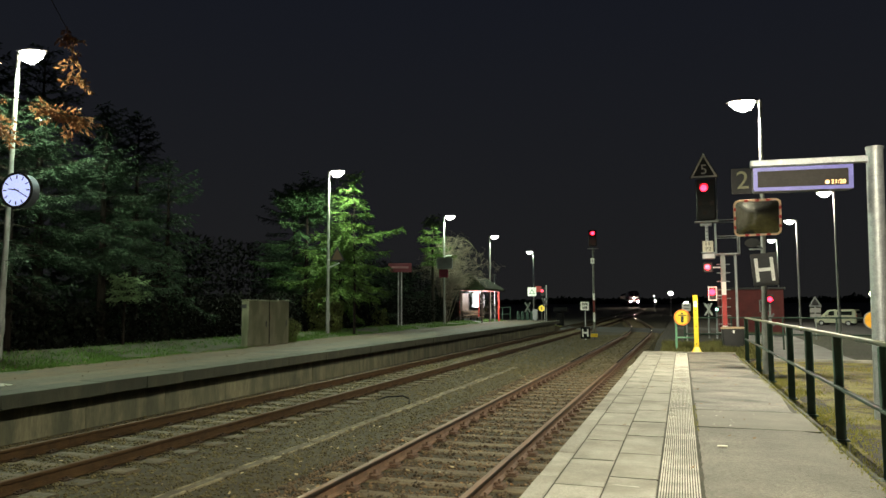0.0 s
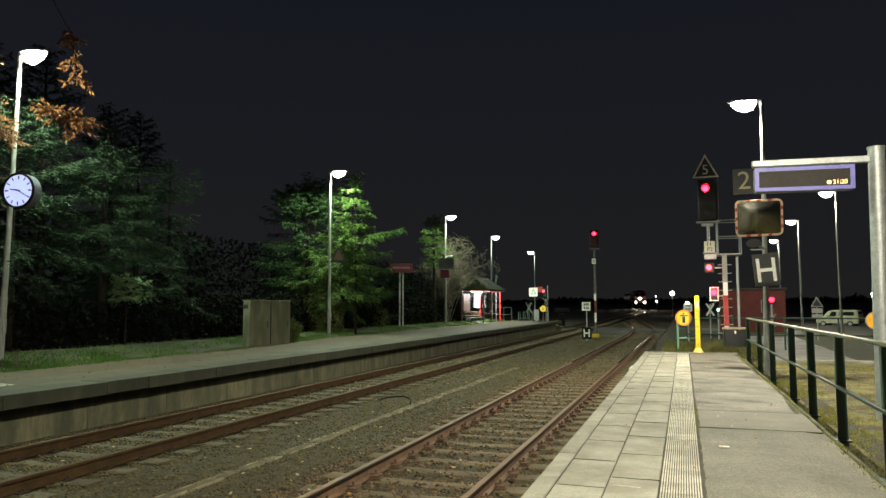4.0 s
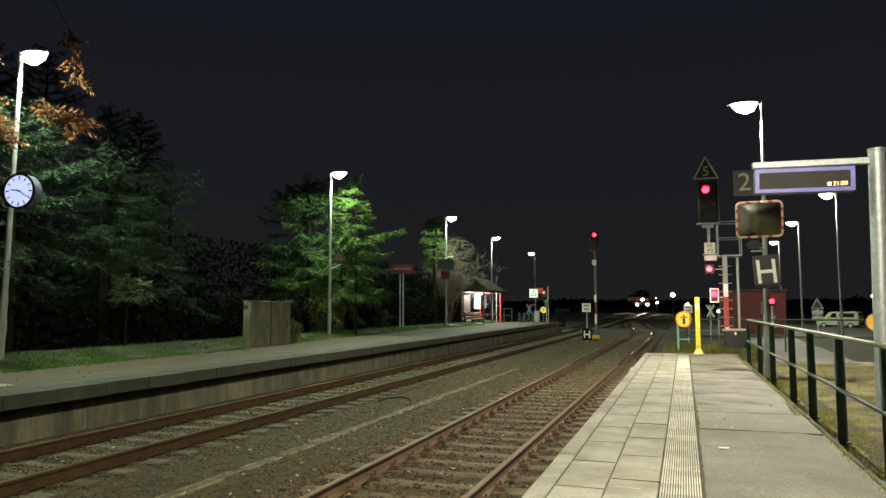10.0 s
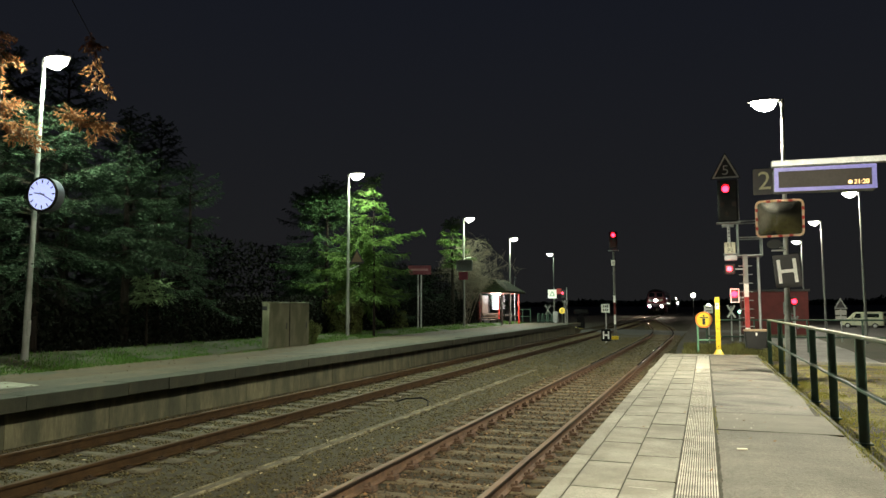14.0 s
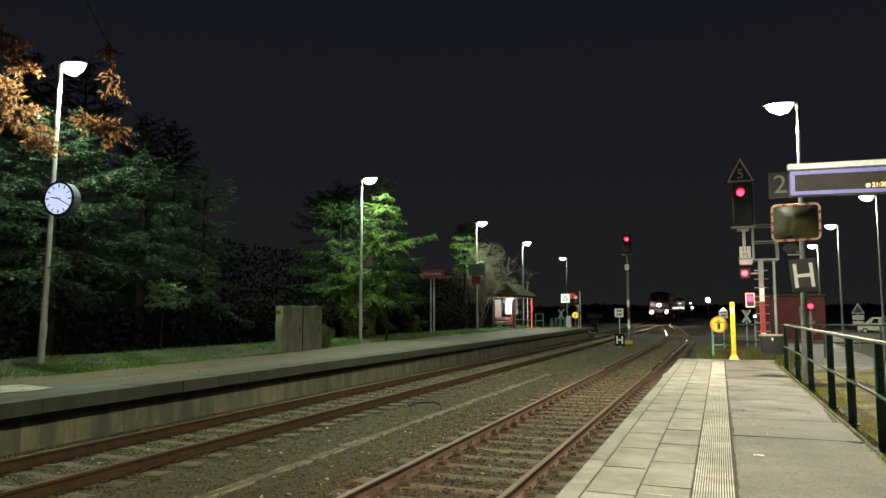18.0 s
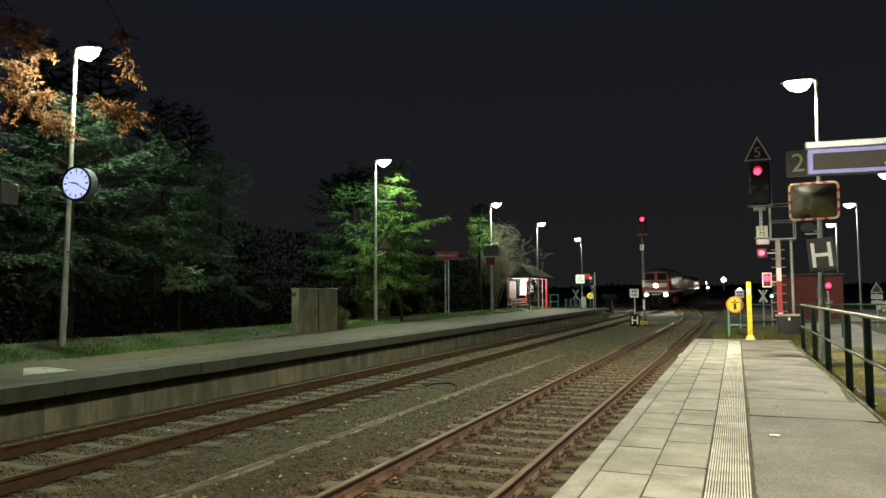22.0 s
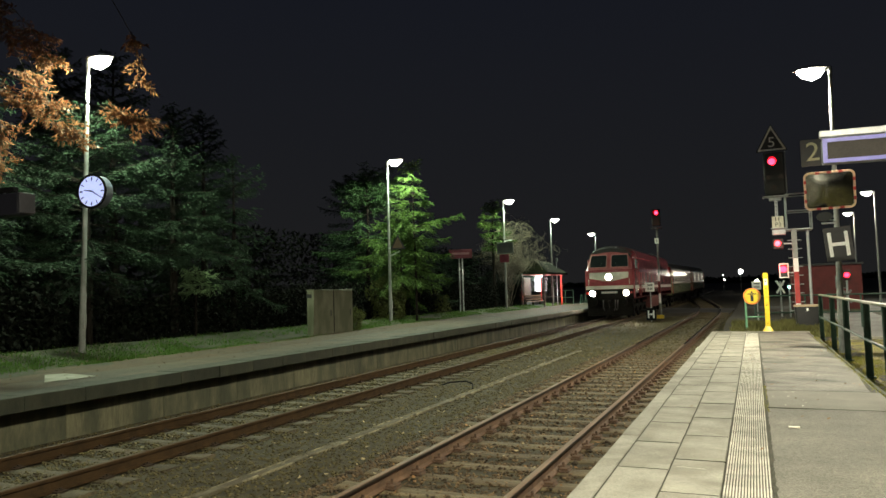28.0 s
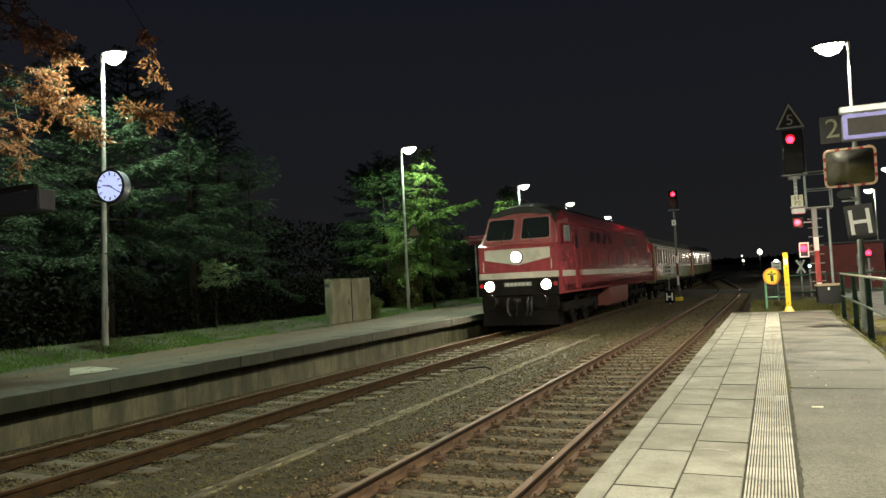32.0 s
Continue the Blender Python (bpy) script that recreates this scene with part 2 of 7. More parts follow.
# ---- mesh helpers ----
class MB:
    """Collects vertices and faces of one mesh."""

    def __init__(self):
        self.v, self.f, self.mi, self.m = [], [], [], 0

    def add(self, verts, faces):
        o = len(self.v)
        self.v.extend(tuple(p) for p in verts)
        self.f.extend([tuple(i + o for i in f) for f in faces])
        self.mi.extend([self.m] * len(faces))
        return self

    def box(self, c, s, b=0.0, rot=None):
        """A box with centre c and size s, its edges chamfered by b."""
        hx, hy, hz = s[0] / 2, s[1] / 2, s[2] / 2
        b = min(b, hx * 0.9, hy * 0.9, hz * 0.9)
        if b <= 0:
            vs = [Vector((x * hx, y * hy, z * hz)) for x in (-1, 1) for y in (-1, 1) for z in (-1, 1)]
            fs = [(0, 1, 3, 2), (4, 6, 7, 5), (0, 4, 5, 1), (2, 3, 7, 6), (0, 2, 6, 4), (1, 5, 7, 3)]
        else:
            vs, idx = [], {}
            for x in (-1, 1):
                for y in (-1, 1):
                    for z in (-1, 1):
                        for a in range(3):
                            h = [hx - b, hy - b, hz - b]
                            h[a] = (hx, hy, hz)[a]
                            idx[x, y, z, a] = len(vs)
                            vs.append(Vector((x * h[0], y * h[1], z * h[2])))
            fs = []
            for a in range(3):
                u, w = (a + 1) % 3, (a + 2) % 3
                for s1 in (-1, 1):
                    q = []
                    for su, sw in ((-1, -1), (1, -1), (1, 1), (-1, 1)):
                        k = [0, 0, 0]
                        k[a], k[u], k[w] = s1, su, sw
                        q.append(idx[k[0], k[1], k[2], a])
                    fs.append(tuple(q if s1 > 0 else q[::-1]))
                for su in (-1, 1):
                    for sw in (-1, 1):
                        q = []
                        for sa, ax in ((-1, u), (1, u), (1, w), (-1, w)):
                            k = [0, 0, 0]
                            k[a], k[u], k[w] = sa, su, sw
                            q.append(idx[k[0], k[1], k[2], ax])
                        fs.append(tuple(q if su * sw < 0 else q[::-1]))
            for x in (-1, 1):
                for y in (-1, 1):
                    for z in (-1, 1):
                        q = [idx[x, y, z, 0], idx[x, y, z, 1], idx[x, y, z, 2]]
                        fs.append(tuple(q if x * y * z > 0 else q[::-1]))
        if rot is not None:
            vs = [rot @ p for p in vs]
        return self.add([(p[0] + c[0], p[1] + c[1], p[2] + c[2]) for p in vs], fs)

    def cyl(self, p0, p1, r0, r1=None, n=12, cap=True):
        p0, p1 = Vector(p0), Vector(p1)
        r1 = r0 if r1 is None else r1
        d = (p1 - p0).normalized()
        u = d.orthogonal().normalized()
        w = d.cross(u)
        vs = []
        for p, r in ((p0, r0), (p1, r1)):
            for i in range(n):
                a = 2 * math.pi * i / n
                vs.append(p + (u * math.cos(a) + w * math.sin(a)) * r)
        fs = [(i, (i + 1) % n, n + (i + 1) % n, n + i) for i in range(n)]
        if cap:
            fs += [tuple(range(n - 1, -1, -1)), tuple(range(n, 2 * n))]
        return self.add(vs, fs)

    def tube(self, pts, radii, n=6):
        pts = [Vector(p) for p in pts]
        radii = radii if isinstance(radii, (list, tuple)) else [radii] * len(pts)
        d0 = (pts[1] - pts[0]).normalized()
        u = d0.orthogonal().normalized()
        vs = []
        for k, p in enumerate(pts):
            d = (pts[min(k + 1, len(pts) - 1)] - pts[max(k - 1, 0)]).normalized()
            u = (u - d * u.dot(d)).normalized()
            w = d.cross(u)
            for i in range(n):
                a = 2 * math.pi * i / n
                vs.append(p + (u * math.cos(a) + w * math.sin(a)) * radii[k])
        fs = []
        for k in range(len(pts) - 1):
            for i in range(n):
                fs.append((k * n + i, k * n + (i + 1) % n, (k + 1) * n + (i + 1) % n, (k + 1) * n + i))
        fs += [tuple(range(n - 1, -1, -1)), tuple(range((len(pts) - 1) * n, len(pts) * n))]
        return self.add(vs, fs)

    def sweep(self, poly, frames, closed=True, caps=True):
        """A cross-section poly of (a, b) carried along frames of (origin, axis a, axis b)."""
        n, vs, fs = len(poly), [], []
        for o, a, b in frames:
            o, a, b = Vector(o), Vector(a), Vector(b)
            vs.extend(o + a * p + b * q for p, q in poly)
        for k in range(len(frames) - 1):
            for i in range(n if closed else n - 1):
                j = (i + 1) % n
                fs.append((k * n + i, k * n + j, (k + 1) * n + j, (k + 1) * n + i))
        if caps and closed:
            fs += [tuple(range(n - 1, -1, -1)), tuple(range((len(frames) - 1) * n, len(frames) * n))]
        return self.add(vs, fs)

    def plate(self, poly, p, a, b, depth):
        """A flat plate: outline poly of (a, b) from p, thickened by depth along a x b."""
        a, b, p = Vector(a), Vector(b), Vector(p)
        n = a.cross(b).normalized()
        return self.sweep(poly, [(p, a, b), (p + n * depth, a, b)])

    def ball(self, c, r, n=10, squash=1.0):
        vs, fs = [], []
        for i in range(1, n // 2):
            t = math.pi * i / (n // 2)
            for j in range(n):
                p = 2 * math.pi * j / n
                vs.append((c[0] + r * math.sin(t) * math.cos(p), c[1] + r * math.sin(t) * math.sin(p), c[2] + r * math.cos(t) * squash))
        top, bot = len(vs), len(vs) + 1
        vs += [(c[0], c[1], c[2] + r * squash), (c[0], c[1], c[2] - r * squash)]
        rows = n // 2 - 1
        for i in range(rows - 1):
            for j in range(n):
                fs.append((i * n + j, (i + 1) * n + j, (i + 1) * n + (j + 1) % n, i * n + (j + 1) % n))
        for j in range(n):
            fs.append((top, j, (j + 1) % n))
            fs.append((bot, (rows - 1) * n + (j + 1) % n, (rows - 1) * n + j))
        return self.add(vs, fs)

    def mesh(self, name, mats, smooth=True):
        me = bpy.data.meshes.new(name)
        me.from_pydata(self.v, [], self.f)
        for m in mats:
            me.materials.append(m)
        if len(mats) > 1:
            me.polygons.foreach_set("material_index", self.mi)
        if smooth:
            me.shade_smooth()
            me.set_sharp_from_angle(angle=radians(38))
        me.update()
        return me


def rect(w, h, cx=0.0, cy=0.0):
    return [(cx - w / 2, cy - h / 2), (cx + w / 2, cy - h / 2), (cx + w / 2, cy + h / 2), (cx - w / 2, cy + h / 2)]


def disc(r, n=24, cx=0.0, cy=0.0):
    return [(cx + r * math.cos(2 * math.pi * i / n), cy + r * math.sin(2 * math.pi * i / n)) for i in range(n)]


def rrect(w, h, r, n=4):
    """A rounded rectangle as an outline."""
    out = []
    for k, (sx, sy) in enumerate(((1, 1), (-1, 1), (-1, -1), (1, -1))):
        for i in range(n + 1):
            a = math.pi / 2 * (k + i / n)
            out.append((sx * (w / 2 - r) + r * math.cos(a), sy * (h / 2 - r) + r * math.sin(a)))
    return out


def thing(name, label, category, m=None, group="", kind=""):
    ob = new(name)
    ob.empty_display_size = 0.2
    if m is not None:
        ob.matrix_basis = m
    return tagged(ob, label, category, group, kind)


def part(name, mb, material, parent=None, label="", smooth=True, at=None):
    """One mesh object under a thing or a part."""
    mats = material if isinstance(material, (list, tuple)) else [material]
    me = mb if isinstance(mb, bpy.types.Mesh) else mb.mesh(name, mats, smooth)
    ob = new(name, me)
    if parent is not None:
        ob.parent = parent
    if at is not None:
        ob.matrix_basis = at
    if label:
        ob["label"] = label
    return ob


def solo(name, mb, material, label, category, kind="", group="", smooth=True):
    return tagged(part(name, mb, material, None, "", smooth), label, category, group, kind)


def lettering(name, text, size, material, parent, m, label="", depth=0.004, align="CENTER"):
    """Raised letters of the built-in font, as a mesh; they stand in the x-y plane of m."""
    cu = bpy.data.curves.new(name, "FONT")
    cu.body, cu.size, cu.extrude, cu.align_x, cu.align_y = text, size, depth, align, "CENTER"
    tmp = bpy.data.objects.new(name, cu)
    scene.collection.objects.link(tmp)
    bpy.context.view_layer.update()
    me = bpy.data.meshes.new_from_object(tmp.evaluated_get(bpy.context.evaluated_depsgraph_get()))
    bpy.data.objects.remove(tmp)
    bpy.data.curves.remove(cu)
    me.materials.clear()
    me.materials.append(material)
    return part(name, me, material, parent, label, at=m)


# faces towards -y, text upright
FACE = pose(0, 0, 0, 90, 0, 0)


def rise(y):
    """The line climbs gently beyond the station."""
    return 0.0115 * 10 * math.log1p(math.exp(min(60.0, (y - 70) / 10)))


def left_x(y):
    base = -4.87 - 0.0045 * min(35.0, max(-20.0, y - 5))
    if y < 140:
        return base
    return base - 0.0016 * (y - 140) ** 2 if y < 175 else base - 1.96 - 0.112 * (y - 175)


def near_x(y):
    u = min(1.0, max(0.0, (y - 48) / 70))
    return left_x(118) * u * u * (3 - 2 * u)


def far_platform_z(y):
    """Height of the far platform, which climbs slightly along the line."""
    return 0.552 + 0.0026 * min(60.0, max(-10.0, y))


# ---- ground ----
def ground_height(x, y):
    far = rise(y)
    if x < -7.25:
        t = min(1, max(0, (y - 57) / 5))
        base = (0.57 + 0.16 * min(1.4, max(0.0, -x - 10.4))) * (1 - t)
        if x > -9.0:
            base = 0.2 * (1 - t) + base * t
        # Drop added behind the verge, out of sight, so the ground there stays dark.
        bank = 1.7 * min(1.0, max(0.0, (-x - 12.4) / 2.6)) * (1 - t)
        return base + far + (0.05 * noise.noise((x * 0.5, y * 0.5, 0)) if x < -10 else 0) - bank
    if x <= 1.55:
        d = min(abs(x), abs(x - left_x(y)))
        return -0.185 - 0.06 * min(1, max(0, (d - 1.3) / 0.6)) + far
    t = min(1, max(0, (y - 23.5) / 1.5))
    inside = 0.2 * min(1, max(0, (x - 4.6) / 0.12))
    past = (0.3 if x < 5.4 else 0.16) + 0.05 * noise.noise((x, y, 3))
    if x < 2.2:
        past = -0.2 + 0.5 * max(0.0, (x - 1.6) / 0.6)
    if y > 32:
        past += (0.12 - past) * min(1.0, (y - 32) / 4)
    return inside * (1 - t) + past * t + far


def spaced(stops):
    out = [stops[0][0]]
    for (a, _), (b, s) in zip(stops, stops[1:]):
        n = max(1, round((b - a) / s))
        out += [a + (b - a) * i / n for i in range(1, n + 1)]
    return out


GX = spaced([(-700, 0), (-60, 80), (-20, 8), (-9.05, 0.5), (-8.95, 0.1), (-7.3, 1.2), (-7.2, 0.1), (1.5, 0.22), (1.6, 0.1), (4.15, 0.6), (4.8, 0.1), (14, 0.8), (60, 8), (700, 80)])
GY = spaced([(-120, 0), (-10, 20), (0, 5), (24, 0.6), (26, 0.4), (56, 2), (64, 0.8), (140, 6), (400, 20), (1500, 150)])
mb = MB()
mb.v = [(x, y, ground_height(x, y)) for y in GY for x in GX]
nx = len(GX)
mb.f = [(j * nx + i, j * nx + i + 1, (j + 1) * nx + i + 1, (j + 1) * nx + i) for j in range(len(GY) - 1) for i in range(nx - 1)]
for j in range(len(GY) - 1):
    for i in range(nx - 1):
        mb.mi.append(1 if -7.27 < (GX[i] + GX[i + 1]) / 2 < 1.62 else 0)
solo("ground", mb, [M_GROUND, M_BALLAST], "dark soil and grey-brown track ballast", "ground", "structure")

# ---- tracks ----
RAIL_POLY = [(-0.0625, -0.16), (0.0625, -0.16), (0.0625, -0.147), (0.012, -0.13), (0.009, -0.05), (0.033, -0.04), (0.036, -0.014), (0.0345, -0.0075), (0.031, -0.0035), (0.0255, -0.0012), (0.016, 0.0),
             (-0.016, 0.0), (-0.0255, -0.0012), (-0.031, -0.0035), (-0.0345, -0.0075), (-0.036, -0.014), (-0.033, -0.04), (-0.009, -0.05), (-0.012, -0.13), (-0.0625, -0.147)]


def rail_frames(fx, ys, off):
    out = []
    for y in ys:
        d = Vector(((fx(y + 0.5) - fx(y - 0.5)), 1.0, 0)).normalized()
        a = Vector((d.y, -d.x, 0))
        out.append((Vector((fx(y), y, rise(y))) + a * off, a, (0, 0, 1)))
    return out


def make_track(name, label, fx, y1, top):
    tr = thing(name, label, "railway track", kind="structure")
    ys = spaced([(-20, 0), (40, 4), (y1, 2.5)])
    for off in (-0.7525, 0.7525):
        mb = MB()
        fr = rail_frames(fx, ys, off)
        n = len(RAIL_POLY)
        mb.sweep(RAIL_POLY, fr)
        mb.mi = [1 if 7 <= (k % n) <= 13 and k < n * (len(fr) - 1) else 0 for k in range(len(mb.f))]
        for k in range(n * (len(fr) - 1)):
            if k % n in (5, 6) and top is M_RAILTOP:
                mb.mi[k] = 3
            # One near-rail facet takes it as a painted highlight line.
            elif k % n == 12 and top is M_RAILTOP:
                mb.mi[k] = 2
            if mb.mi[k] == 1 and fr[k // n][0].y > (22 if top is M_RAILTOP else 62):
                mb.mi[k] = 2
        part("rail", mb, [M_RAILN if top is M_RAILTOP else M_RAIL, top, M_RAILSHINE, M_GAUGE], tr, "rusty steel rail with a polished running edge")
    return tr


track_near = make_track("track_near", "rusty straight track on weathered sleepers beside the paved platform", near_x, 114, M_RAILTOP)
track_left = make_track("track_far", "rusty track on old sleepers beside the high concrete platform", left_x, 400, M_RAILTOPL)

# ---- paved platform ----
P_END, P_Z = 23.6, 0.40
platform = thing("platform_right", "paved low platform with concrete slabs and an asphalt strip", "platform", kind="structure")
mb = MB()
mb.box((2.97, (P_END - 14) / 2, P_Z / 2 - 0.36), (2.7, P_END + 14, P_Z + 0.68), 0.02)
part("core", mb, M_JOINT, platform)
mb = MB()
nseg = 120
vs, fs = [], []
for j in range(nseg + 1):
    y = -14 + (P_END - 0.05 + 14) * j / nseg
    for i in range(7):
        x = 2.955 + (4.33 - 2.955) * i / 6
        edge = 0.03 * noise.noise((y * 0.9, 7, 0)) if i == 6 else 0
        vs.append((x + edge, y, P_Z - 0.004 + 0.008 * noise.noise((x * 0.8, y * 0.5, 1)) - (0.02 if i == 6 else 0)))
for j in range(nseg):
    for i in range(6):
        fs.append((j * 7 + i, j * 7 + i + 1, (j + 1) * 7 + i + 1, (j + 1) * 7 + i))
mb.add(vs, fs)
mb.mi = [0 if mb.v[f[0]][1] < 9.3 else 1 for f in mb.f]
part("asphalt_strip", mb, [M_ASPHDRY, M_ASPH], platform, "worn grey asphalt with damp dark stains")
# ---- platform across the tracks ----
LP_X, LP_END = -6.62, 57.5
platform_l = thing("platform_left", "higher old asphalt platform with a stained concrete edge", "platform", kind="structure")
mb = MB()
vs, fs = [], []
n2 = 90
cols = [-9.9, -9.3, -8.6, -7.8, -7.0, LP_X - 0.59]
for j in range(n2 + 1):
    y = -14 + (LP_END + 14) * j / n2
    for i, x in enumerate(cols):
        xx = x + (0.35 * noise.noise((y * 0.25, 5, 0)) - 0.7 * min(1, max(0, (y - 15) / 12)) if i == 0 else 0)
        vs.append((xx, y, far_platform_z(y) - 0.006 + 0.012 * noise.noise((x, y * 0.6, 2)) - (0.03 if i == 0 else 0)))
c = len(cols)
fs = [(j * c + i, j * c + i + 1, (j + 1) * c + i + 1, (j + 1) * c + i) for j in range(n2) for i in range(c - 1)]
mb.add(vs, fs)
part("asphalt_top", mb, M_ASPHL, platform_l, "dull patched asphalt with fallen leaves")
mb = MB()
mb.box((-8.6, (LP_END - 14) / 2, 0.0), (2.7, LP_END + 14 - 0.1, 0.98), 0.02)
part("core", mb, M_EDGE, platform_l)

# ---- station lamps ----
def street_lamp(x, y, zb, zt, toward, label, lean=0.0, watts=900, cutoff=0, group="station lamps"):
    """A slim tapered post with one flat head that reaches out towards +x or -x."""
    t = thing("street_lamp", label, "street lamp", pose(x, y, zb, 0, lean, 0), group)
    h = zt - zb
    mb = MB()
    mb.cyl((0, 0, 0), (0, 0, 1.4), 0.072, 0.07, 14).cyl((0, 0, 1.4), (0, 0, h), 0.062, 0.042, 14)
    mb.cyl((0, 0, 1.36), (0, 0, 1.44), 0.074, 0.064, 14)
    part("post", mb, M_POLE, t)
    mb = MB()
    mb.box((0.032, 0.0, 0.75), (0.11, 0.09, 0.34), 0.01)
    part("service_door", mb, M_POLE, t)
    s = toward
    mb = MB()
    mb.cyl((0, 0, h - 0.16), (0, 0, h + 0.03), 0.055, 0.05, 12)
    mb.cyl((0, 0, h - 0.02), (s * 0.16, 0, h), 0.042, 0.045, 10)
    secs = []
    for u, w, d in ((0.05, 0.07, 0.05), (0.13, 0.15, 0.08), (0.36, 0.2, 0.1), (0.58, 0.18, 0.085), (0.78, 0.04, 0.03)):
        secs.append(((s * u, 0, h), w, d))
    frames = [(p, (0, w, 0), (0, 0, d)) for p, w, d in secs]
    dome = [(math.cos(a), max(0.0, math.sin(a))) for a in [math.pi * i / 8 for i in range(9)]]
    mb.sweep(dome, frames)
    part("head", mb, M_SHELL, t)
    mb = MB()
    bowl = [(math.cos(a) * 0.86, -0.06 - 0.85 * math.sin(a)) for a in [math.pi * i / 8 for i in range(9)]]
    mb.sweep(bowl, [(p, (0, w, 0), (0, 0, d)) for p, w, d in [((s * u, 0, h), w, d) for u, w, d in ((0.12, 0.07, 0.07), (0.2, 0.17, 0.22), (0.39, 0.2, 0.29), (0.58, 0.16, 0.2), (0.7, 0.06, 0.07))]])
    part("lens", mb, M_LAMP, t, "glowing white lamp bowl")
    tip = pose(x, y, zb, 0, lean, 0) @ Vector((s * 0.4, 0, h - 0.36))
    if cutoff:
        down_lamp(tip.x, tip.y, tip.z, watts, LAMP_COLOUR if x < 0 else WARM_COLOUR, cutoff)
    else:
        point_lamp(tip.x, tip.y, tip.z, watts)
    return t


L_LABEL = "slim grey lamp post with a bright white head beside the platform"
for x, y, zb, zt, s, lean, w, cut in ((-11.36, 11.83, 0.7, 7.55, 1, 1.6, 2500, 177), (-11.28, 26.9, 0.69, 7.58, 1, 0, 2700, 178), (-11.45, 42.85, 0.7, 7.6, 1, 0, 2000, 170),
                                 (-12.0, 56.3, 0.55, 7.58, 1, 0, 1700, 170), (-12.05, 74.5, 0.3, 7.65, -1, 0, 1200, 170), (-11.3, -4.5, 0.58, 7.55, 1, 0, 300, 150),
                                 (4.68, 18.75, 0.22, 6.85, -1, 0.9, 4000, 160), (4.8, 2.4, 0.22, 6.85, -1, 0, 3900, 177), (4.8, -14.0, 0.22, 6.85, -1, 0, 3000, 177),
                                 (9.9, 38.2, 0.15, 7.3, -1, 0, 1500, 170), (10.0, 50.8, 0.15, 7.35, -1, 0, 1700, 170), (10.6, 66.0, 0.2, 7.4, -1, 0, 1900, 170)):
    street_lamp(x, y, zb, zt, s, L_LABEL, lean=lean, watts=w, cutoff=cut)

# ---- things beside the paved platform ----
# Blue frame is no lamp; a faint glow is added to its paint.
M_BLUE = mat("faint_glow_blue_frame", (0.16, 0.15, 0.52), (0.11, 0.11, 0.4), 0.45, scale=8, bump=0.04, glow=0.12, glow_col=(0.28, 0.26, 0.85))
M_SCREEN = mat("dark_display_screen", (0.03, 0.026, 0.022), (0.02, 0.017, 0.015), 0.5, scale=5, bump=0.02, spec=0.15, glow=0.012, glow_col=(1.0, 0.72, 0.5))
M_AMBER = mat("amber_led", (1, 0.55, 0.15), (1, 0.55, 0.15), 0.4, glow=2.6, glow_col=(1.0, 0.62, 0.24), bump=0)
M_YELLOW = mat("yellow_paint", (0.85, 0.62, 0.02), (0.68, 0.47, 0.015), 0.4, scale=6, bump=0.05, stains=0.12)
M_ORANGE = mat("orange_edge", (0.85, 0.25, 0.03), (0.7, 0.18, 0.02), 0.4, scale=6, bump=0.03)
M_CREAM = mat("cream_plate", (0.74, 0.71, 0.55), (0.6, 0.57, 0.43), 0.45, scale=6, bump=0.03)
M_BRIGHT = mat("reflective_white", (0.86, 0.86, 0.84), (0.76, 0.76, 0.74), 0.4, scale=8, bump=0.02)
M_MIRROR = mat("mirror_glass", (0.3, 0.3, 0.26), (0.2, 0.2, 0.175), 0.14, metal=1.0, scale=3, fine=8, bump=0.0)
M_LIGHTGREEN = mat("light_green_paint", (0.16, 0.36, 0.22), (0.1, 0.24, 0.15), 0.5, scale=7, bump=0.06, stains=0.2)
M_LID = mat("sun_bleached_lid", (0.4, 0.31, 0.19), (0.28, 0.21, 0.13), 0.6, scale=5, bump=0.1)
M_GREY = mat("grey_enamel", (0.22, 0.235, 0.24), (0.15, 0.16, 0.165), 0.5, scale=5, bump=0.05)
M_NUM = mat("pale_yellow_digit", (0.36, 0.34, 0.2), (0.27, 0.255, 0.15), 0.5, scale=9, bump=0.02)

# Worn green paint, made paler to carry lamp light on the top rail.
M_RAILPAINT = mat("lit_worn_green_paint", (0.2, 0.2, 0.115), (0.075, 0.095, 0.06), 0.55, scale=5, fine=60, bump=0.1, stains=0.5, stain_col=(0.05, 0.07, 0.045), stretch=(1, 0.3, 1))
# handrail along the platform's back edge
hr = thing("handrail", "dark green steel handrail along the platform back edge", "railing")
POSTS = [20.53, 17.6, 15.15, 12.5, 10.72, 8.86, 6.95, 5.0, 3.05, 1.1, -0.9, -2.9, -4.9]
for i, y in enumerate(POSTS):
    mb = MB()
    mb.sweep([(-0.05, -0.006), (0.05, -0.006), (0.05, 0.006), (0.007, 0.006), (0.007, 0.06), (-0.007, 0.06), (-0.007, 0.006), (-0.05, 0.006)],
             [((4.42, y, 0.30), (1, 0, 0), (0, 1, 0)), ((4.42, y, 1.50), (1, 0, 0), (0, 1, 0))])
    mb.box((4.42, y + 0.02, 0.395), (0.16, 0.14, 0.02), 0.004)
    part("post", mb, M_GREEN, hr)
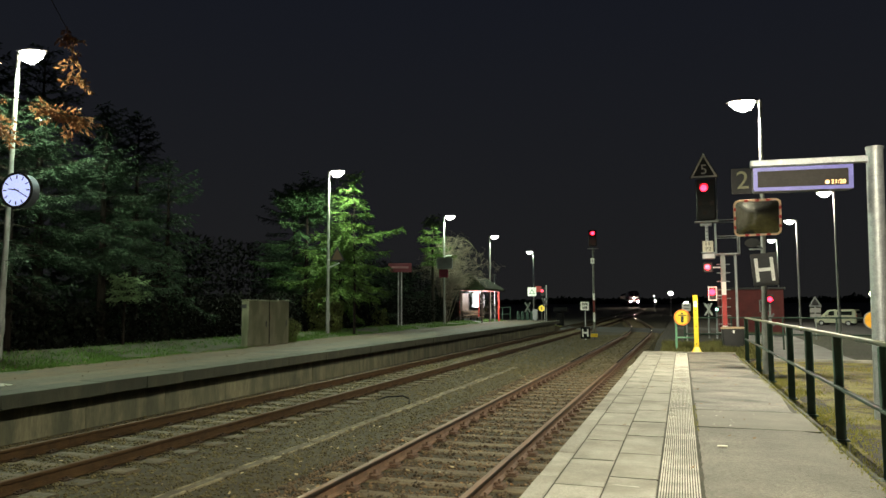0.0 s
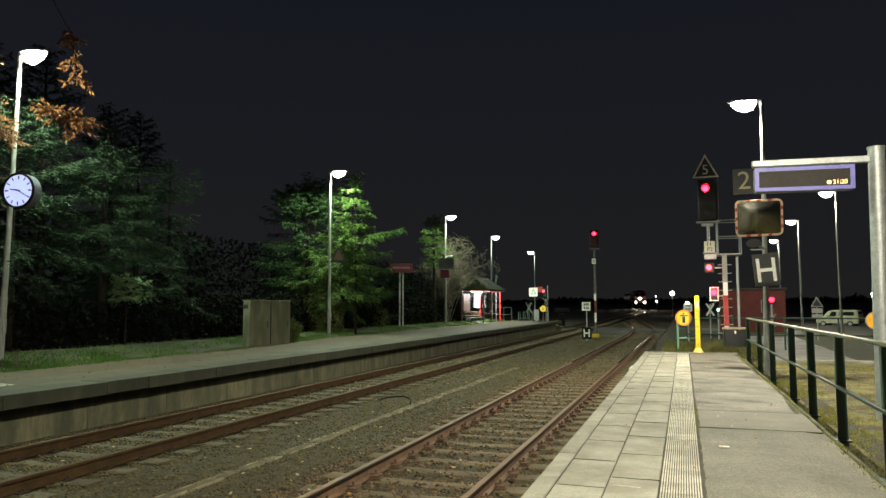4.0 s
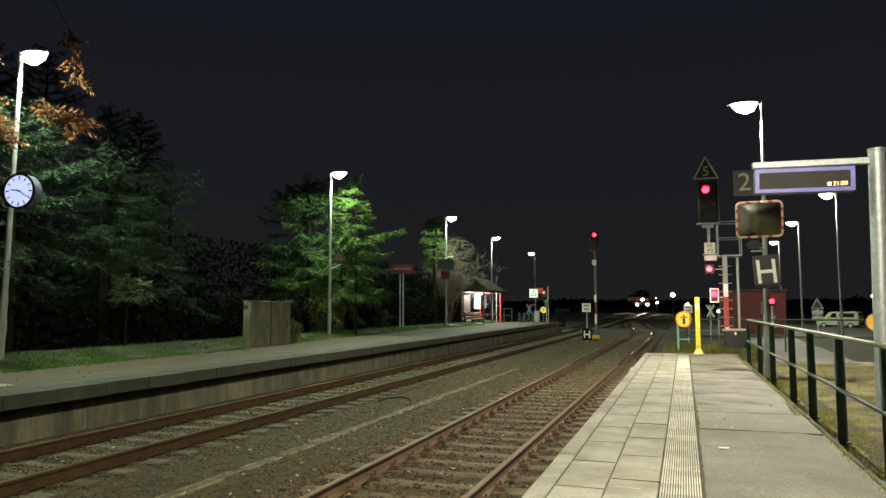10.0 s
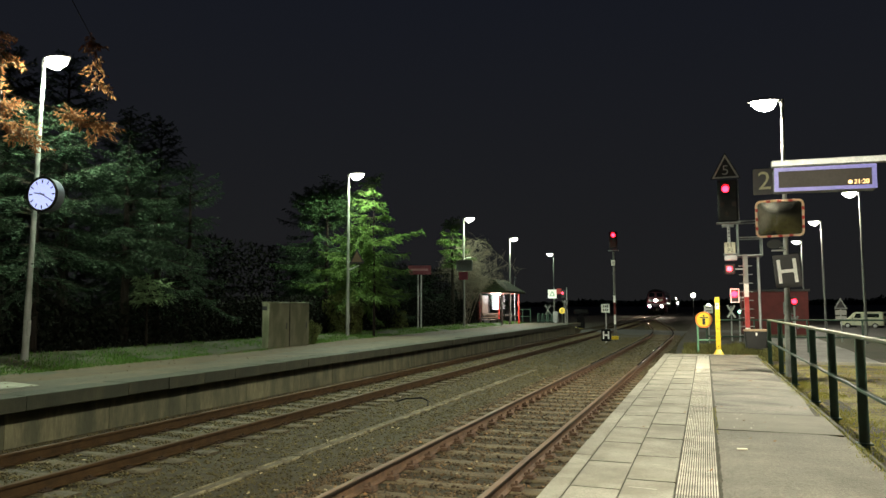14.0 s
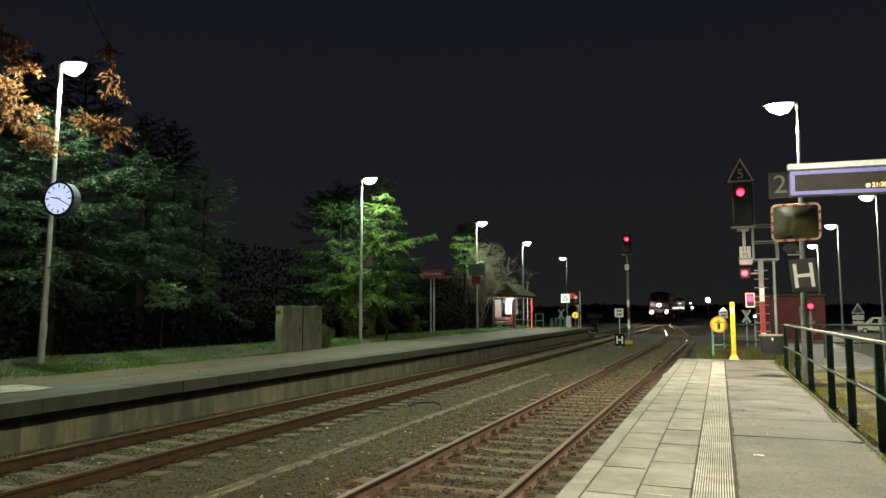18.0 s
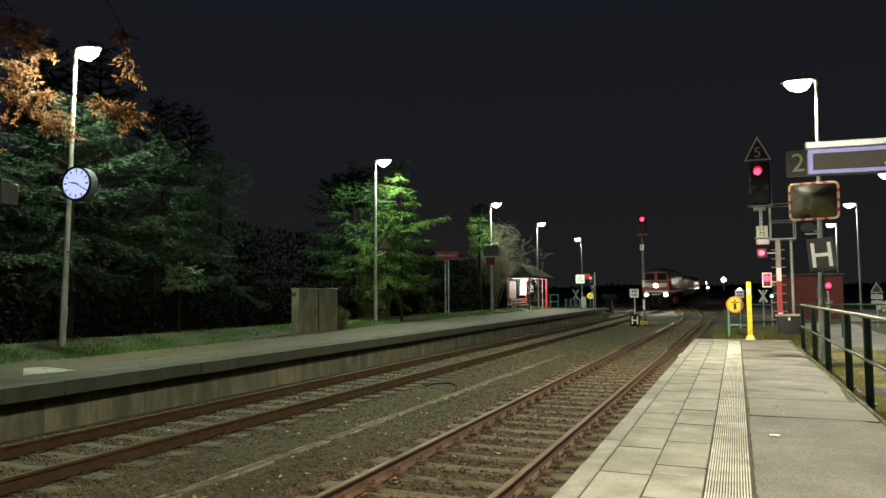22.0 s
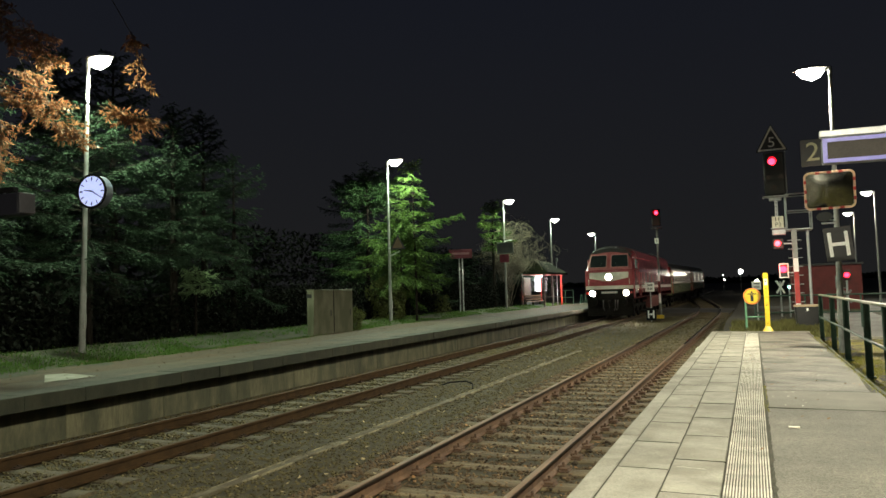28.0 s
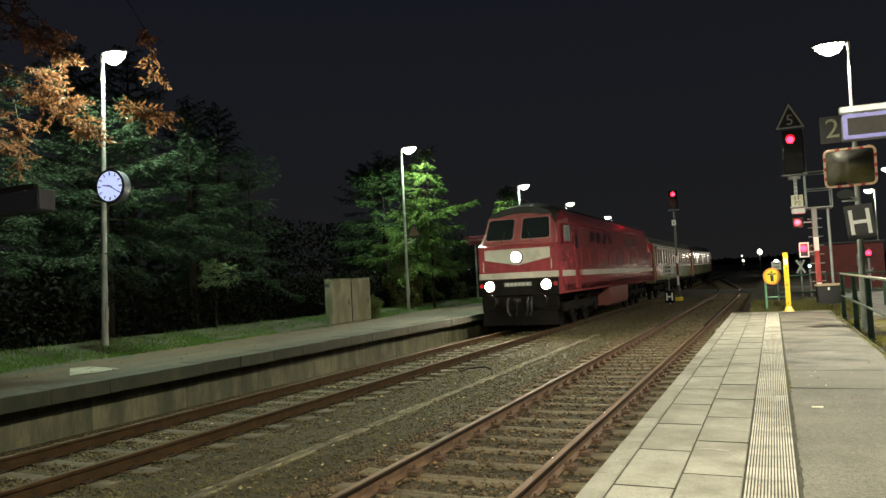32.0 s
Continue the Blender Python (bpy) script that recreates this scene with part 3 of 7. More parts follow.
for z, r, yy in ((1.52, 0.03, 20.55), (0.97, 0.02, 20.5)):
    mb = MB()
    if z > 1.2:
        mb.sweep(rrect(0.075, 0.04, 0.014), [((4.42, -6, z), (1, 0, 0), (0, 0, 1)), ((4.42, yy, z), (1, 0, 0), (0, 0, 1))])
    else:
        mb.sweep(rrect(0.05, 0.032, 0.008), [((4.39, -6, z), (1, 0, 0), (0, 0, 1)), ((4.39, yy, z), (1, 0, 0), (0, 0, 1))])
    part("top_rail" if z > 1.2 else "middle_rail", mb, M_RAILPAINT if z > 1.2 else M_GREEN, hr)
# end return of the handrail and the fence beyond the platform
fence = thing("fence", "green steel tube fence beyond the platform end", "fence")
for k, x in enumerate((2.9, 4.6, 6.4, 8.2, 10.0, 11.8)):
    part("post", MB().cyl((x, 29.6, 0.1), (x, 29.6, 1.38), 0.032, n=8), M_GREEN, fence)
for z in (1.38, 0.75):
    part("rail", MB().cyl((2.9, 29.6, z), (13.5, 29.6, z), 0.03, n=8), M_GREEN, fence)

# platform display on its post
dp = thing("platform_display", "galvanised post and arm carrying a blue-framed departure display", "display", pose(5.52, 11.9, 0.12, 0, 0.9, 0))
mb = MB().cyl((0, 0, 0), (0, 0, 4.02), 0.115, 0.112, 20).cyl((0, 0, 4.02), (0, 0, 4.05), 0.125, 0.12, 20)
mb.cyl((0, 0, -0.02), (0, 0, 0.03), 0.2, 0.2, 20)
part("post", mb, M_GALV, dp)
mb = MB().box((-0.86, 0, 3.875), (1.66, 0.1, 0.1), 0.012)
part("arm", mb, M_GALV, dp, "white-lit square steel arm")
for x in (-1.35, -0.45):
    part("hanger", MB().cyl((x, 0, 3.78), (x, 0, 3.84), 0.02, n=8), M_GALV, dp)
case = part("display_case", MB().box((-0.985, 0.0, 3.61), (1.35, 0.24, 0.36), 0.015), M_GREY, dp)
mb = MB()
o, i_ = rect(1.35, 0.36), rect(1.23, 0.25)
for a in range(4):
    b = (a + 1) % 4
    mb.plate([o[a], o[b], i_[b], i_[a]], (-0.985, -0.121, 3.61), (1, 0, 0), (0, 0, 1), 0.014)
part("frame", mb, M_BLUE, case, "blue-violet display frame")
part("screen", MB().box((-0.985, -0.121, 3.61), (1.23, 0.006, 0.25)), M_SCREEN, case)
lettering("time_text", "21:20", 0.088, M_AMBER, case, Matrix.Translation((-0.505, -0.128, 3.535)) @ FACE, "amber LED digits", 0.001)
mb = MB().plate([(0.029 * math.cos(a), 0.029 * math.sin(a)) for a in [k * math.pi / 5 for k in range(10)]], (-0.65, -0.126, 3.535), (1, 0, 0), (0, 0, 1), 0.003)
part("clock_symbol", mb, M_AMBER, case)

# convex mirror, loudspeaker, stop board and number plate on the lamp post
mir = thing("platform_mirror", "rounded square safety mirror with red and white border", "mirror", pose(4.6, 18.56, 3.955, 11, -1, 3))
part("backing", MB().plate(rrect(1.04, 0.86, 0.12), (0, -0.02, 0), (1, 0, 0), (0, 0, 1), -0.06), M_GREY, mir)
ring_o, ring_i = rrect(1.06, 0.88, 0.13, 6), rrect(0.975, 0.795, 0.095, 6)
n = len(ring_o)
mb = MB()
for k in range(n):
    j = (k + 1) % n
    mb.plate([ring_o[k], ring_o[j], ring_i[j], ring_i[k]], (0, -0.022, 0), (1, 0, 0), (0, 0, 1), 0.03)
part("border", mb, mat("faded_orange_border", (0.72, 0.5, 0.33), (0.58, 0.38, 0.25), 0.5, scale=8, bump=0.02), mir, "faded orange-cream border")
for side in range(4):
    for k in (-0.3, -0.06, 0.18) if side % 2 == 0 else (-0.22, 0.0, 0.22):
        if side % 2 == 0:
            c0, sz = (k + 0.06, -0.055, 0.413 if side == 0 else -0.413), (0.09, 0.006, 0.05)
        else:
            c0, sz = (0.503 if side == 1 else -0.503, -0.055, k), (0.05, 0.006, 0.08)
        part("red_mark", MB().box(c0, sz), M_RED, mir)
mb = MB()
gv, gf = [], []
for j in range(13):
    for i in range(15):
        x, z = -0.475 + 0.95 * i / 14, -0.385 + 0.77 * j / 12
        gv.append((x, -0.035 - 0.05 * (1 - (x / 0.475) ** 2) * (1 - (z / 0.385) ** 2), z))
for j in range(12):
    for i in range(14):
        gf.append((j * 15 + i, j * 15 + i + 1, (j + 1) * 15 + i + 1, (j + 1) * 15 + i))
mb.add(gv, gf)
part("mirror_face", mb, M_MIRROR, mir, "dark reflecting mirror face")
part("bracket", MB().cyl((0.1, 0.02, 0.05), (0.12, 0.2, 0.05), 0.03, n=8), M_GALV, mir)

sp = thing("loudspeaker", "small grey horn loudspeaker on the lamp post", "loudspeaker", pose(4.52, 18.5, 3.3, 0, 0, 72))
mb = MB()
mb.sweep([(math.cos(a), math.sin(a)) for a in [2 * math.pi * k / 14 for k in range(14)]],
         [((-0.26, 0, 0.02), (0, 0.17, 0), (0, 0, 0.11)), ((-0.2, 0, 0.02), (0, 0.16, 0), (0, 0, 0.1)), ((-0.05, 0, 0), (0, 0.07, 0), (0, 0, 0.06)), ((0.02, 0, 0), (0, 0.06, 0), (0, 0, 0.055))])
part("horn", mb, M_BLACK, sp)
part("bracket", MB().cyl((0, 0, -0.02), (0.16, -0.12, -0.06), 0.022, n=8).box((-0.1, -0.05, -0.12), (0.14, 0.3, 0.03), 0.008), M_GALV, sp)

hb = thing("stop_board", "black board with a white letter H on the post", "sign", pose(4.72, 18.58, 2.7, 0, -4.5, 0))
part("board", MB().plate(rrect(0.56, 0.78, 0.02), (0, 0, 0), (1, 0, 0), (0, 0, 1), 0.025), M_BLACK, hb)
mb = MB()
for p in (-0.17, 0.17):
    mb.plate(rect(0.075, 0.56, p, 0), (0, -0.027, 0), (1, 0, 0), (0, 0, 1), 0.004)
mb.plate(rect(0.27, 0.08), (0, -0.0265, 0), (1, 0, 0), (0, 0, 1), 0.004)
part("letter", mb, M_BRIGHT, hb, "white letter H")
part("clamp", MB().box((0.0, 0.05, 0.1), (0.16, 0.1, 0.05), 0.008), M_GALV, hb)

n2 = thing("track_number_sign", "dark square sign with a pale number 2", "sign", pose(4.37, 18.62, 4.86))
part("board", MB().plate(rrect(0.62, 0.62, 0.02), (0, 0, 0), (1, 0, 0), (0, 0, 1), 0.03), M_BLACK, n2)
lettering("number", "2", 0.62, M_NUM, n2, Matrix.Translation((-0.06, -0.033, 0)) @ FACE)
part("bracket", MB().cyl((0.1, 0.02, 0), (0.3, 0.12, 0), 0.025, n=8), M_GALV, n2)

# ---- main signal with its mast ----
sg = thing("railway_signal", "tall railway signal mast showing red with a speed triangle", "signal", pose(0, 27.0, 0))
part("mast", MB().box((4.24, 0, 1.9), (0.16, 0.16, 3.6), 0.012), M_POLE, sg)
part("base", MB().box((4.24, 0, 0.2), (0.5, 0.5, 0.3), 0.03), M_WALL, sg)
for z0, z1, m in ((2.22, 2.68, M_BRIGHT), (1.15, 2.22, M_RED), (0.55, 1.15, M_BRIGHT)):
    part("mast_plate", MB().box((4.24, -0.095, (z0 + z1) / 2), (0.15, 0.012, z1 - z0 - 0.004)), m, sg)
part("ladder_pole", MB().cyl((4.66, 0.1, 0.1), (4.66, 0.1, 3.65), 0.045, n=10), M_GALV, sg)
for k in range(9):
    part("rung", MB().cyl((4.02, 0.02, 0.9 + 0.3 * k), (4.46, 0.02, 0.9 + 0.3 * k), 0.014, n=6), M_GALV, sg)
head = part("signal_head", MB().box((3.74, 0.06, 5.63), (0.66, 0.28, 1.5), 0.05), M_BLACK, sg, "black signal screen with a lit red lamp")
part("lens_hood", MB().cyl((3.68, -0.30, 6.04), (3.68, -0.08, 6.04), 0.15, 0.15, 16, cap=False), M_BLACK, head)
part("red_lens", MB().cyl((3.68, -0.13, 6.04), (3.68, -0.085, 6.04), 0.115, 0.115, 18), M_REDGLOW, head, "glowing red lens")
for x, z in ((3.95, 5.5), (3.55, 5.5), (3.7, 5.15)):
    part("dark_lens", MB().cyl((x, -0.1, z), (x, -0.08, z), 0.08, 0.08, 14), M_SCREEN, head)
part("bracket", MB().box((3.74, 0.06, 4.84), (0.8, 0.3, 0.05), 0.01).box((3.72, 0.06, 4.75), (0.4, 0.12, 0.12), 0.02), M_GALV, sg)
part("perforated_strip", MB().box((3.74, 0.0, 4.42), (0.1, 0.04, 0.62), 0.008), M_GALV, sg)
for k in range(4):
    part("hole_plug", MB().cyl((3.74, -0.03, 4.22 + 0.13 * k), (3.74, -0.018, 4.22 + 0.13 * k), 0.025, n=8), M_BLACK, sg)
pl = part("signal_plate", MB().plate(rect(0.36, 0.4), (3.76, -0.05, 3.94), (1, 0, 0), (0, 0, 1), 0.012), M_CREAM, sg, "cream plate with black marks")
lettering("plate_text", "P2", 0.2, M_BLACK, pl, Matrix.Translation((3.77, -0.064, 3.85)) @ FACE, depth=0.001)
for x in (3.7, 3.8):
    part("text_bar", MB().box((x, -0.064, 4.05), (0.03, 0.004, 0.13)), M_BLACK, pl)
part("small_box", MB().box((3.78, 0.02, 3.6), (0.42, 0.26, 0.2), 0.02).box((3.78, 0, 3.73), (0.5, 0.3, 0.03), 0.008), M_GALV, sg)
sh = part("shunt_head", MB().box((3.74, 0.05, 3.2), (0.34, 0.2, 0.36), 0.03), M_BLACK, sg)
part("red_lens", MB().cyl((3.72, -0.09, 3.21), (3.72, -0.05, 3.21), 0.09, 0.09, 16), M_REDGLOW, sh, "glowing red lens")
lo = part("lower_head", MB().box((3.86, 0.05, 2.27), (0.26, 0.2, 0.46), 0.02), M_BLACK, sg)
part("white_border", MB().plate(rect(0.3, 0.5), (3.86, -0.052, 2.27), (1, 0, 0), (0, 0, 1), 0.006), M_BRIGHT, lo, "white-edged signal plate")
part("plate_face", MB().plate(rect(0.22, 0.42), (3.86, -0.06, 2.27), (1, 0, 0), (0, 0, 1), 0.004), M_BLACK, lo)
part("red_lens", MB().cyl((3.85, -0.1, 2.32), (3.85, -0.066, 2.32), 0.105, 0.105, 16), M_REDGLOW, lo, "glowing red lens")
part("cross_arm", MB().box((4.05, 0.06, 3.2), (0.4, 0.05, 0.05), 0.01), M_GALV, sg)
part("cross_arm", MB().box((4.05, 0.06, 2.2), (0.3, 0.05, 0.05), 0.01), M_GALV, sg)
cage = part("service_cage", MB().box((4.42, 0.35, 3.67), (0.8, 0.85, 0.05), 0.01), M_GALV, sg, "galvanised maintenance basket")
for x in (4.04, 4.8):
    for y in (-0.05, 0.75):
        part("cage_post", MB().cyl((x, y, 3.68), (x, y, 4.88), 0.022, n=8), M_GALV, cage)
for z in (4.3, 4.88):
    for a, b in (((4.04, -0.05), (4.8, -0.05)), ((4.04, 0.75), (4.8, 0.75)), ((4.04, -0.05), (4.04, 0.75)), ((4.8, -0.05), (4.8, 0.75))):
        part("cage_rail", MB().cyl((*a, z), (*b, z), 0.02, n=8), M_GALV, cage)
part("head_tie", MB().cyl((4.1, 0.06, 4.88), (4.1, 0.06, 6.4), 0.018, n=8), M_GALV, sg)
tri = part("speed_triangle", MB().plate([(3.2, 6.42), (4.21, 6.42), (3.705, 7.37)], (0, 0.03, 0), (1, 0, 0), (0, 0, 1), 0.02), M_BLACK, sg, "black triangle with white outline and number five")
to, ti = [(3.25, 6.445), (4.16, 6.445), (3.705, 7.315)], [(3.345, 6.5), (4.065, 6.5), (3.705, 7.19)]
mb = MB()
for a in range(3):
    b = (a + 1) % 3
    mb.plate([to[a], to[b], ti[b], ti[a]], (0, 0.008, 0), (1, 0, 0), (0, 0, 1), 0.005)
part("outline", mb, M_BRIGHT, tri)
lettering("number", "5", 0.5, M_BRIGHT, tri, Matrix.Translation((3.705, 0.004, 6.72)) @ FACE, depth=0.002)

# ---- beyond the platform end ----
yp = thing("marker_post", "bright yellow marker post with a small letter F label", "post", pose(3.23, 24.1, 0.34))
part("shaft", MB().box((0, 0, 0.96), (0.145, 0.1, 1.76), 0.012), M_YELLOW, yp)
part("foot", MB().sweep(rrect(1, 1, 0.2), [((0, 0, 0), (0.32, 0, 0), (0, 0.28, 0)), ((0, 0, 0.06), (0.3, 0, 0), (0, 0.26, 0)), ((0, 0, 0.2), (0.15, 0, 0), (0, 0.11, 0))]), M_YELLOW, yp)
part("label_plate", MB().plate(rect(0.1, 0.2), (0, -0.052, 1.56), (1, 0, 0), (0, 0, 1), 0.003), M_BRIGHT, yp)
lettering("letter", "F", 0.13, M_BLACK, yp, Matrix.Translation((0, -0.057, 1.57)) @ FACE, depth=0.001)
for z in (0.85, 0.3, 1.35):
    part("bolt", MB().cyl((0, -0.06, z), (0, -0.048, z), 0.018, n=8), M_BLACK, yp)

ts = thing("round_sign", "round yellow sign with an orange rim and a black T figure", "sign", pose(2.82, 24.9, 0))
part("disc", MB().plate(disc(0.22, 28), (0, -0.012, 1.46), (1, 0, 0), (0, 0, 1), 0.02), M_YELLOW, ts)
mb = MB()
for k in range(28):
    a, b = 2 * math.pi * k / 28, 2 * math.pi * (k + 1) / 28
    mb.plate([(0.22 * math.cos(a), 0.22 * math.sin(a)), (0.264 * math.cos(a), 0.264 * math.sin(a)), (0.264 * math.cos(b), 0.264 * math.sin(b)), (0.22 * math.cos(b), 0.22 * math.sin(b))],
             (0, -0.012, 1.46), (1, 0, 0), (0, 0, 1), 0.024)
part("rim", mb, M_ORANGE, ts)
mb = MB().plate(rect(0.09, 0.2, 0, -0.06), (0, -0.034, 1.46), (1, 0, 0), (0, 0, 1), 0.003).plate(rect(0.26, 0.035, 0, 0.07), (0, -0.0345, 1.46), (1, 0, 0), (0, 0, 1), 0.003)
mb.plate(disc(0.03, 10, 0, 0.13), (0, -0.034, 1.46), (1, 0, 0), (0, 0, 1), 0.003)
part("figure", mb, M_BLACK, ts)
part("post", MB().cyl((-0.2, 0.03, 0.05), (-0.2, 0.03, 1.55), 0.035, n=10), M_LIGHTGREEN, ts)
part("cross_bar", MB().cyl((-0.2, 0.03, 0.8), (0.36, 0.03, 0.8), 0.028, n=8), M_LIGHTGREEN, ts)

bn = thing("waste_bin", "black plastic waste container with a sun-bleached lid", "bin", pose(4.43, 26.0, 0.27))
part("body", MB().sweep(rrect(1, 1, 0.1), [((0, 0, 0.03), (0.62, 0, 0), (0, 0.55, 0)), ((0, 0, 0.8), (0.74, 0, 0), (0, 0.64, 0))]), M_BLACK, bn)
part("lid", MB().sweep(rrect(1, 1, 0.12), [((0, 0, 0.8), (0.78, 0, 0), (0, 0.68, 0)), ((0, 0, 0.835), (0.77, 0, 0), (0, 0.67, 0)), ((0, 0, 0.86), (0.68, 0, 0), (0, 0.58, 0))]), M_LID, bn)
part("sticker", MB().box((0.0, -0.325, 0.71), (0.05, 0.01, 0.09)), M_BRIGHT, bn)
part("ledge", MB().box((0, -0.3, 0.1), (0.66, 0.08, 0.05), 0.01), M_BLACK, bn)


M_WORNWHITE = mat("worn_white_plate", (0.7, 0.72, 0.7), (0.52, 0.54, 0.52), 0.6, scale=6, bump=0.05)


def andrew_cross(x, y, z, zb, size, post_mat, label, arm_mat=M_WORNWHITE):
    t = thing("level_crossing_sign", label, "sign", pose(x, y, 0))
    part("post", MB().cyl((0, 0.03, zb), (0, 0.03, z + size * 0.6), 0.04, n=8), post_mat, t)
    for a in (30, -30):
        r = Matrix.Rotation(radians(90 - a), 4, "Y")
        arm = part("cross_arm", MB().box((0, -0.02 if a > 0 else -0.035, 0), (size * 1.5, 0.014, size * 0.2), rot=None), arm_mat, t)
        arm.matrix_basis = Matrix.Translation((0, 0, z)) @ r
    return t


andrew_cross(4.15, 40.5, 1.66, 0.1, 0.5, M_GALV, "weathered white crossing cross on a steel post")
andrew_cross(7.15, 40.8, 1.1, 0.1, 0.5, M_GALV, "small dark crossing cross on a post", M_GREY)


def light_post(name, label, x, y, z, zb, r, material, cat, post=M_GALV):
    t = thing(name, label, cat, pose(x, y, 0))
    part("post", MB().cyl((0, 0.08, zb), (0, 0.08, z + 0.15), 0.045, n=8), post, t)
    part("housing", MB().box((0, 0.03, z), (r * 3, 0.12, r * 4), 0.02), M_BLACK, t)
    part("lens", MB().cyl((0, -0.07, z), (0, -0.03, z), r, n=14), material, t, "glowing lens")
    return t


M_GREENGLOW = mat("green_lens", (0.3, 1, 0.7), (0.3, 1, 0.7), 0.3, glow=5, glow_col=(0.45, 1.0, 0.75), bump=0)
M_FARGLOW = mat("far_lamp_glow", (1, 1, 1), (1, 1, 1), 0.3, glow=30, glow_col=(1.0, 0.93, 0.75), bump=0)
light_post("warning_light", "red warning light on a steel post", 7.1, 40.0, 2.16, 0.1, 0.12, M_REDGLOW, "signal")
light_post("indicator_light", "small green indicator light on a post", 4.53, 40.0, 1.65, 0.1, 0.07, M_GREENGLOW, "signal")
mb = MB()
sb = thing("distance_board", "small white line-side board on a steel post", "sign", pose(3.0, 33.0, 0))
part("post", MB().cyl((0, 0.03, 0.1), (0, 0.03, 1.95), 0.03, n=8), M_GALV, sb)
part("plate", MB().plate(rect(0.36, 0.34), (0, 0, 1.78), (1, 0, 0), (0, 0, 1), 0.012), M_BRIGHT, sb)
for z in (1.86, 1.72):
    part("text_bar", MB().box((0, -0.015, z), (0.22, 0.004, 0.05)), M_GREY, sb)

# light-walled shed, the red signal glow put into its wall colour
shed = thing("trackside_shed", "red-lit flat-roofed trackside cabin with one window", "shed", pose(6.65, 46.5, 0.12))
M_SHED = mat("red_lit_cabin_wall", (0.13, 0.024, 0.024), (0.085, 0.016, 0.016), 0.85, scale=1.5, fine=30, bump=0.1, stains=0.25)
part("wall", MB().box((0, 0, 1.33), (3.5, 2.4, 2.66), 0.02), M_SHED, shed)
part("roof", MB().box((0, 0, 2.72), (3.7, 2.6, 0.12), 0.02), M_BLACK, shed)
w = part("window", MB().box((0.75, -1.21, 1.7), (0.62, 0.04, 0.72), 0.01), M_GREY, shed)
part("pane", MB().box((0.75, -1.234, 1.7), (0.5, 0.012, 0.6)), M_SCREEN, w)
part("plinth", MB().box((0, 0, 0.1), (3.56, 2.46, 0.2), 0.01), M_WALL, shed)

# warning sign pair by the car park
M_SIGNDIM = mat("dull_white_plate", (0.34, 0.34, 0.33), (0.25, 0.25, 0.24), 0.6, scale=6, bump=0.04)
ws = thing("warning_sign", "triangular warning sign above two small plates", "sign", pose(9.2, 40.2, 0))
part("post", MB().cyl((0, 0.03, 0.1), (0, 0.03, 2.25), 0.03, n=8), M_GALV, ws)
part("triangle", MB().plate([(-0.3, -0.2), (0.3, -0.2), (0, 0.34)], (0, 0, 1.98), (1, 0, 0), (0, 0, 1), 0.01), M_GREY, ws)
part("triangle_face", MB().plate([(-0.2, -0.14), (0.2, -0.14), (0, 0.22)], (0, -0.012, 1.98), (1, 0, 0), (0, 0, 1), 0.004), M_BLACK, ws)
for z in (1.6, 1.3):
    part("plate", MB().plate(rect(0.5, 0.24), (0, 0, z), (1, 0, 0), (0, 0, 1), 0.01), M_SIGNDIM, ws)
ob_ = thing("orange_sign", "round orange-yellow sign beside the car park", "sign", pose(8.42, 25.2, 0))
part("post", MB().cyl((0.0, 0.03, 0.1), (0.0, 0.03, 1.7), 0.03, n=8), M_GALV, ob_)
part("disc", MB().plate(disc(0.25, 24), (0, 0, 1.38), (1, 0, 0), (0, 0, 1), 0.012), mat("amber_sign", (0.85, 0.42, 0.03), (0.7, 0.33, 0.02), 0.4, scale=6, bump=0.02), ob_)
part("rim", MB().plate(disc(0.28, 24), (0, 0.014, 1.38), (1, 0, 0), (0, 0, 1), 0.01), M_GREY, ob_)

# distant lamps along the line
for x, y, z, r in ((1.13, 120, 3.3, 0.34), (-2.3, 150, 1.93, 0.17), (3.2, 80, 1.94, 0.22), (-2.6, 152, 2.9, 0.1)):
    t = thing("distant_lamp", "distant glowing lamp on a thin mast beyond the crossing", "lamp", pose(x, y, rise(y)), "distant lamps")
    part("mast", MB().cyl((0, 0.1, -0.2), (0, 0.1, z), 0.05, n=6), M_POLE, t)
    part("globe", MB().ball((0, 0, z), r, 12), M_FARGLOW, t)
pk = thing("park_lamp", "low lamp with a greenish light on a thin post", "lamp", pose(14.5, 52, 0.1))
part("post", MB().cyl((0, 0, 0), (0, 0, 2.3), 0.04, n=8), M_POLE, pk)
part("globe", MB().ball((-0.1, 0, 2.45), 0.2, 12), mat("greenish_globe", (0.8, 1, 0.6), (0.8, 1, 0.6), 0.3, glow=9, glow_col=(0.75, 1.0, 0.5), bump=0), pk)
part("arm", MB().cyl((0, 0, 2.25), (-0.1, 0, 2.3), 0.03, n=6), M_POLE, pk)

for lx, lz, lw in ((3.68, 6.04, 7), (3.72, 3.21, 4), (3.84, 2.34, 4)):
    point_lamp(lx, 26.72, lz, lw, (1.0, 0.02, 0.04), 0.07)

# ---- things on the platform across the tracks ----
M_DIAL = mat("lit_clock_dial", (0.5, 0.52, 0.6), (0.46, 0.48, 0.56), 0.4, scale=6, bump=0, glow=0.85, glow_col=(0.52, 0.61, 1.0))
M_CAB = mat("stained_grey_cabinet", (0.15, 0.155, 0.1), (0.066, 0.07, 0.042), 0.8, scale=2.2, fine=40, bump=0.2, stains=0.85, stain_col=(0.045, 0.052, 0.025), spread=(0.45, 0.62), stretch=(1, 1, 0.4))
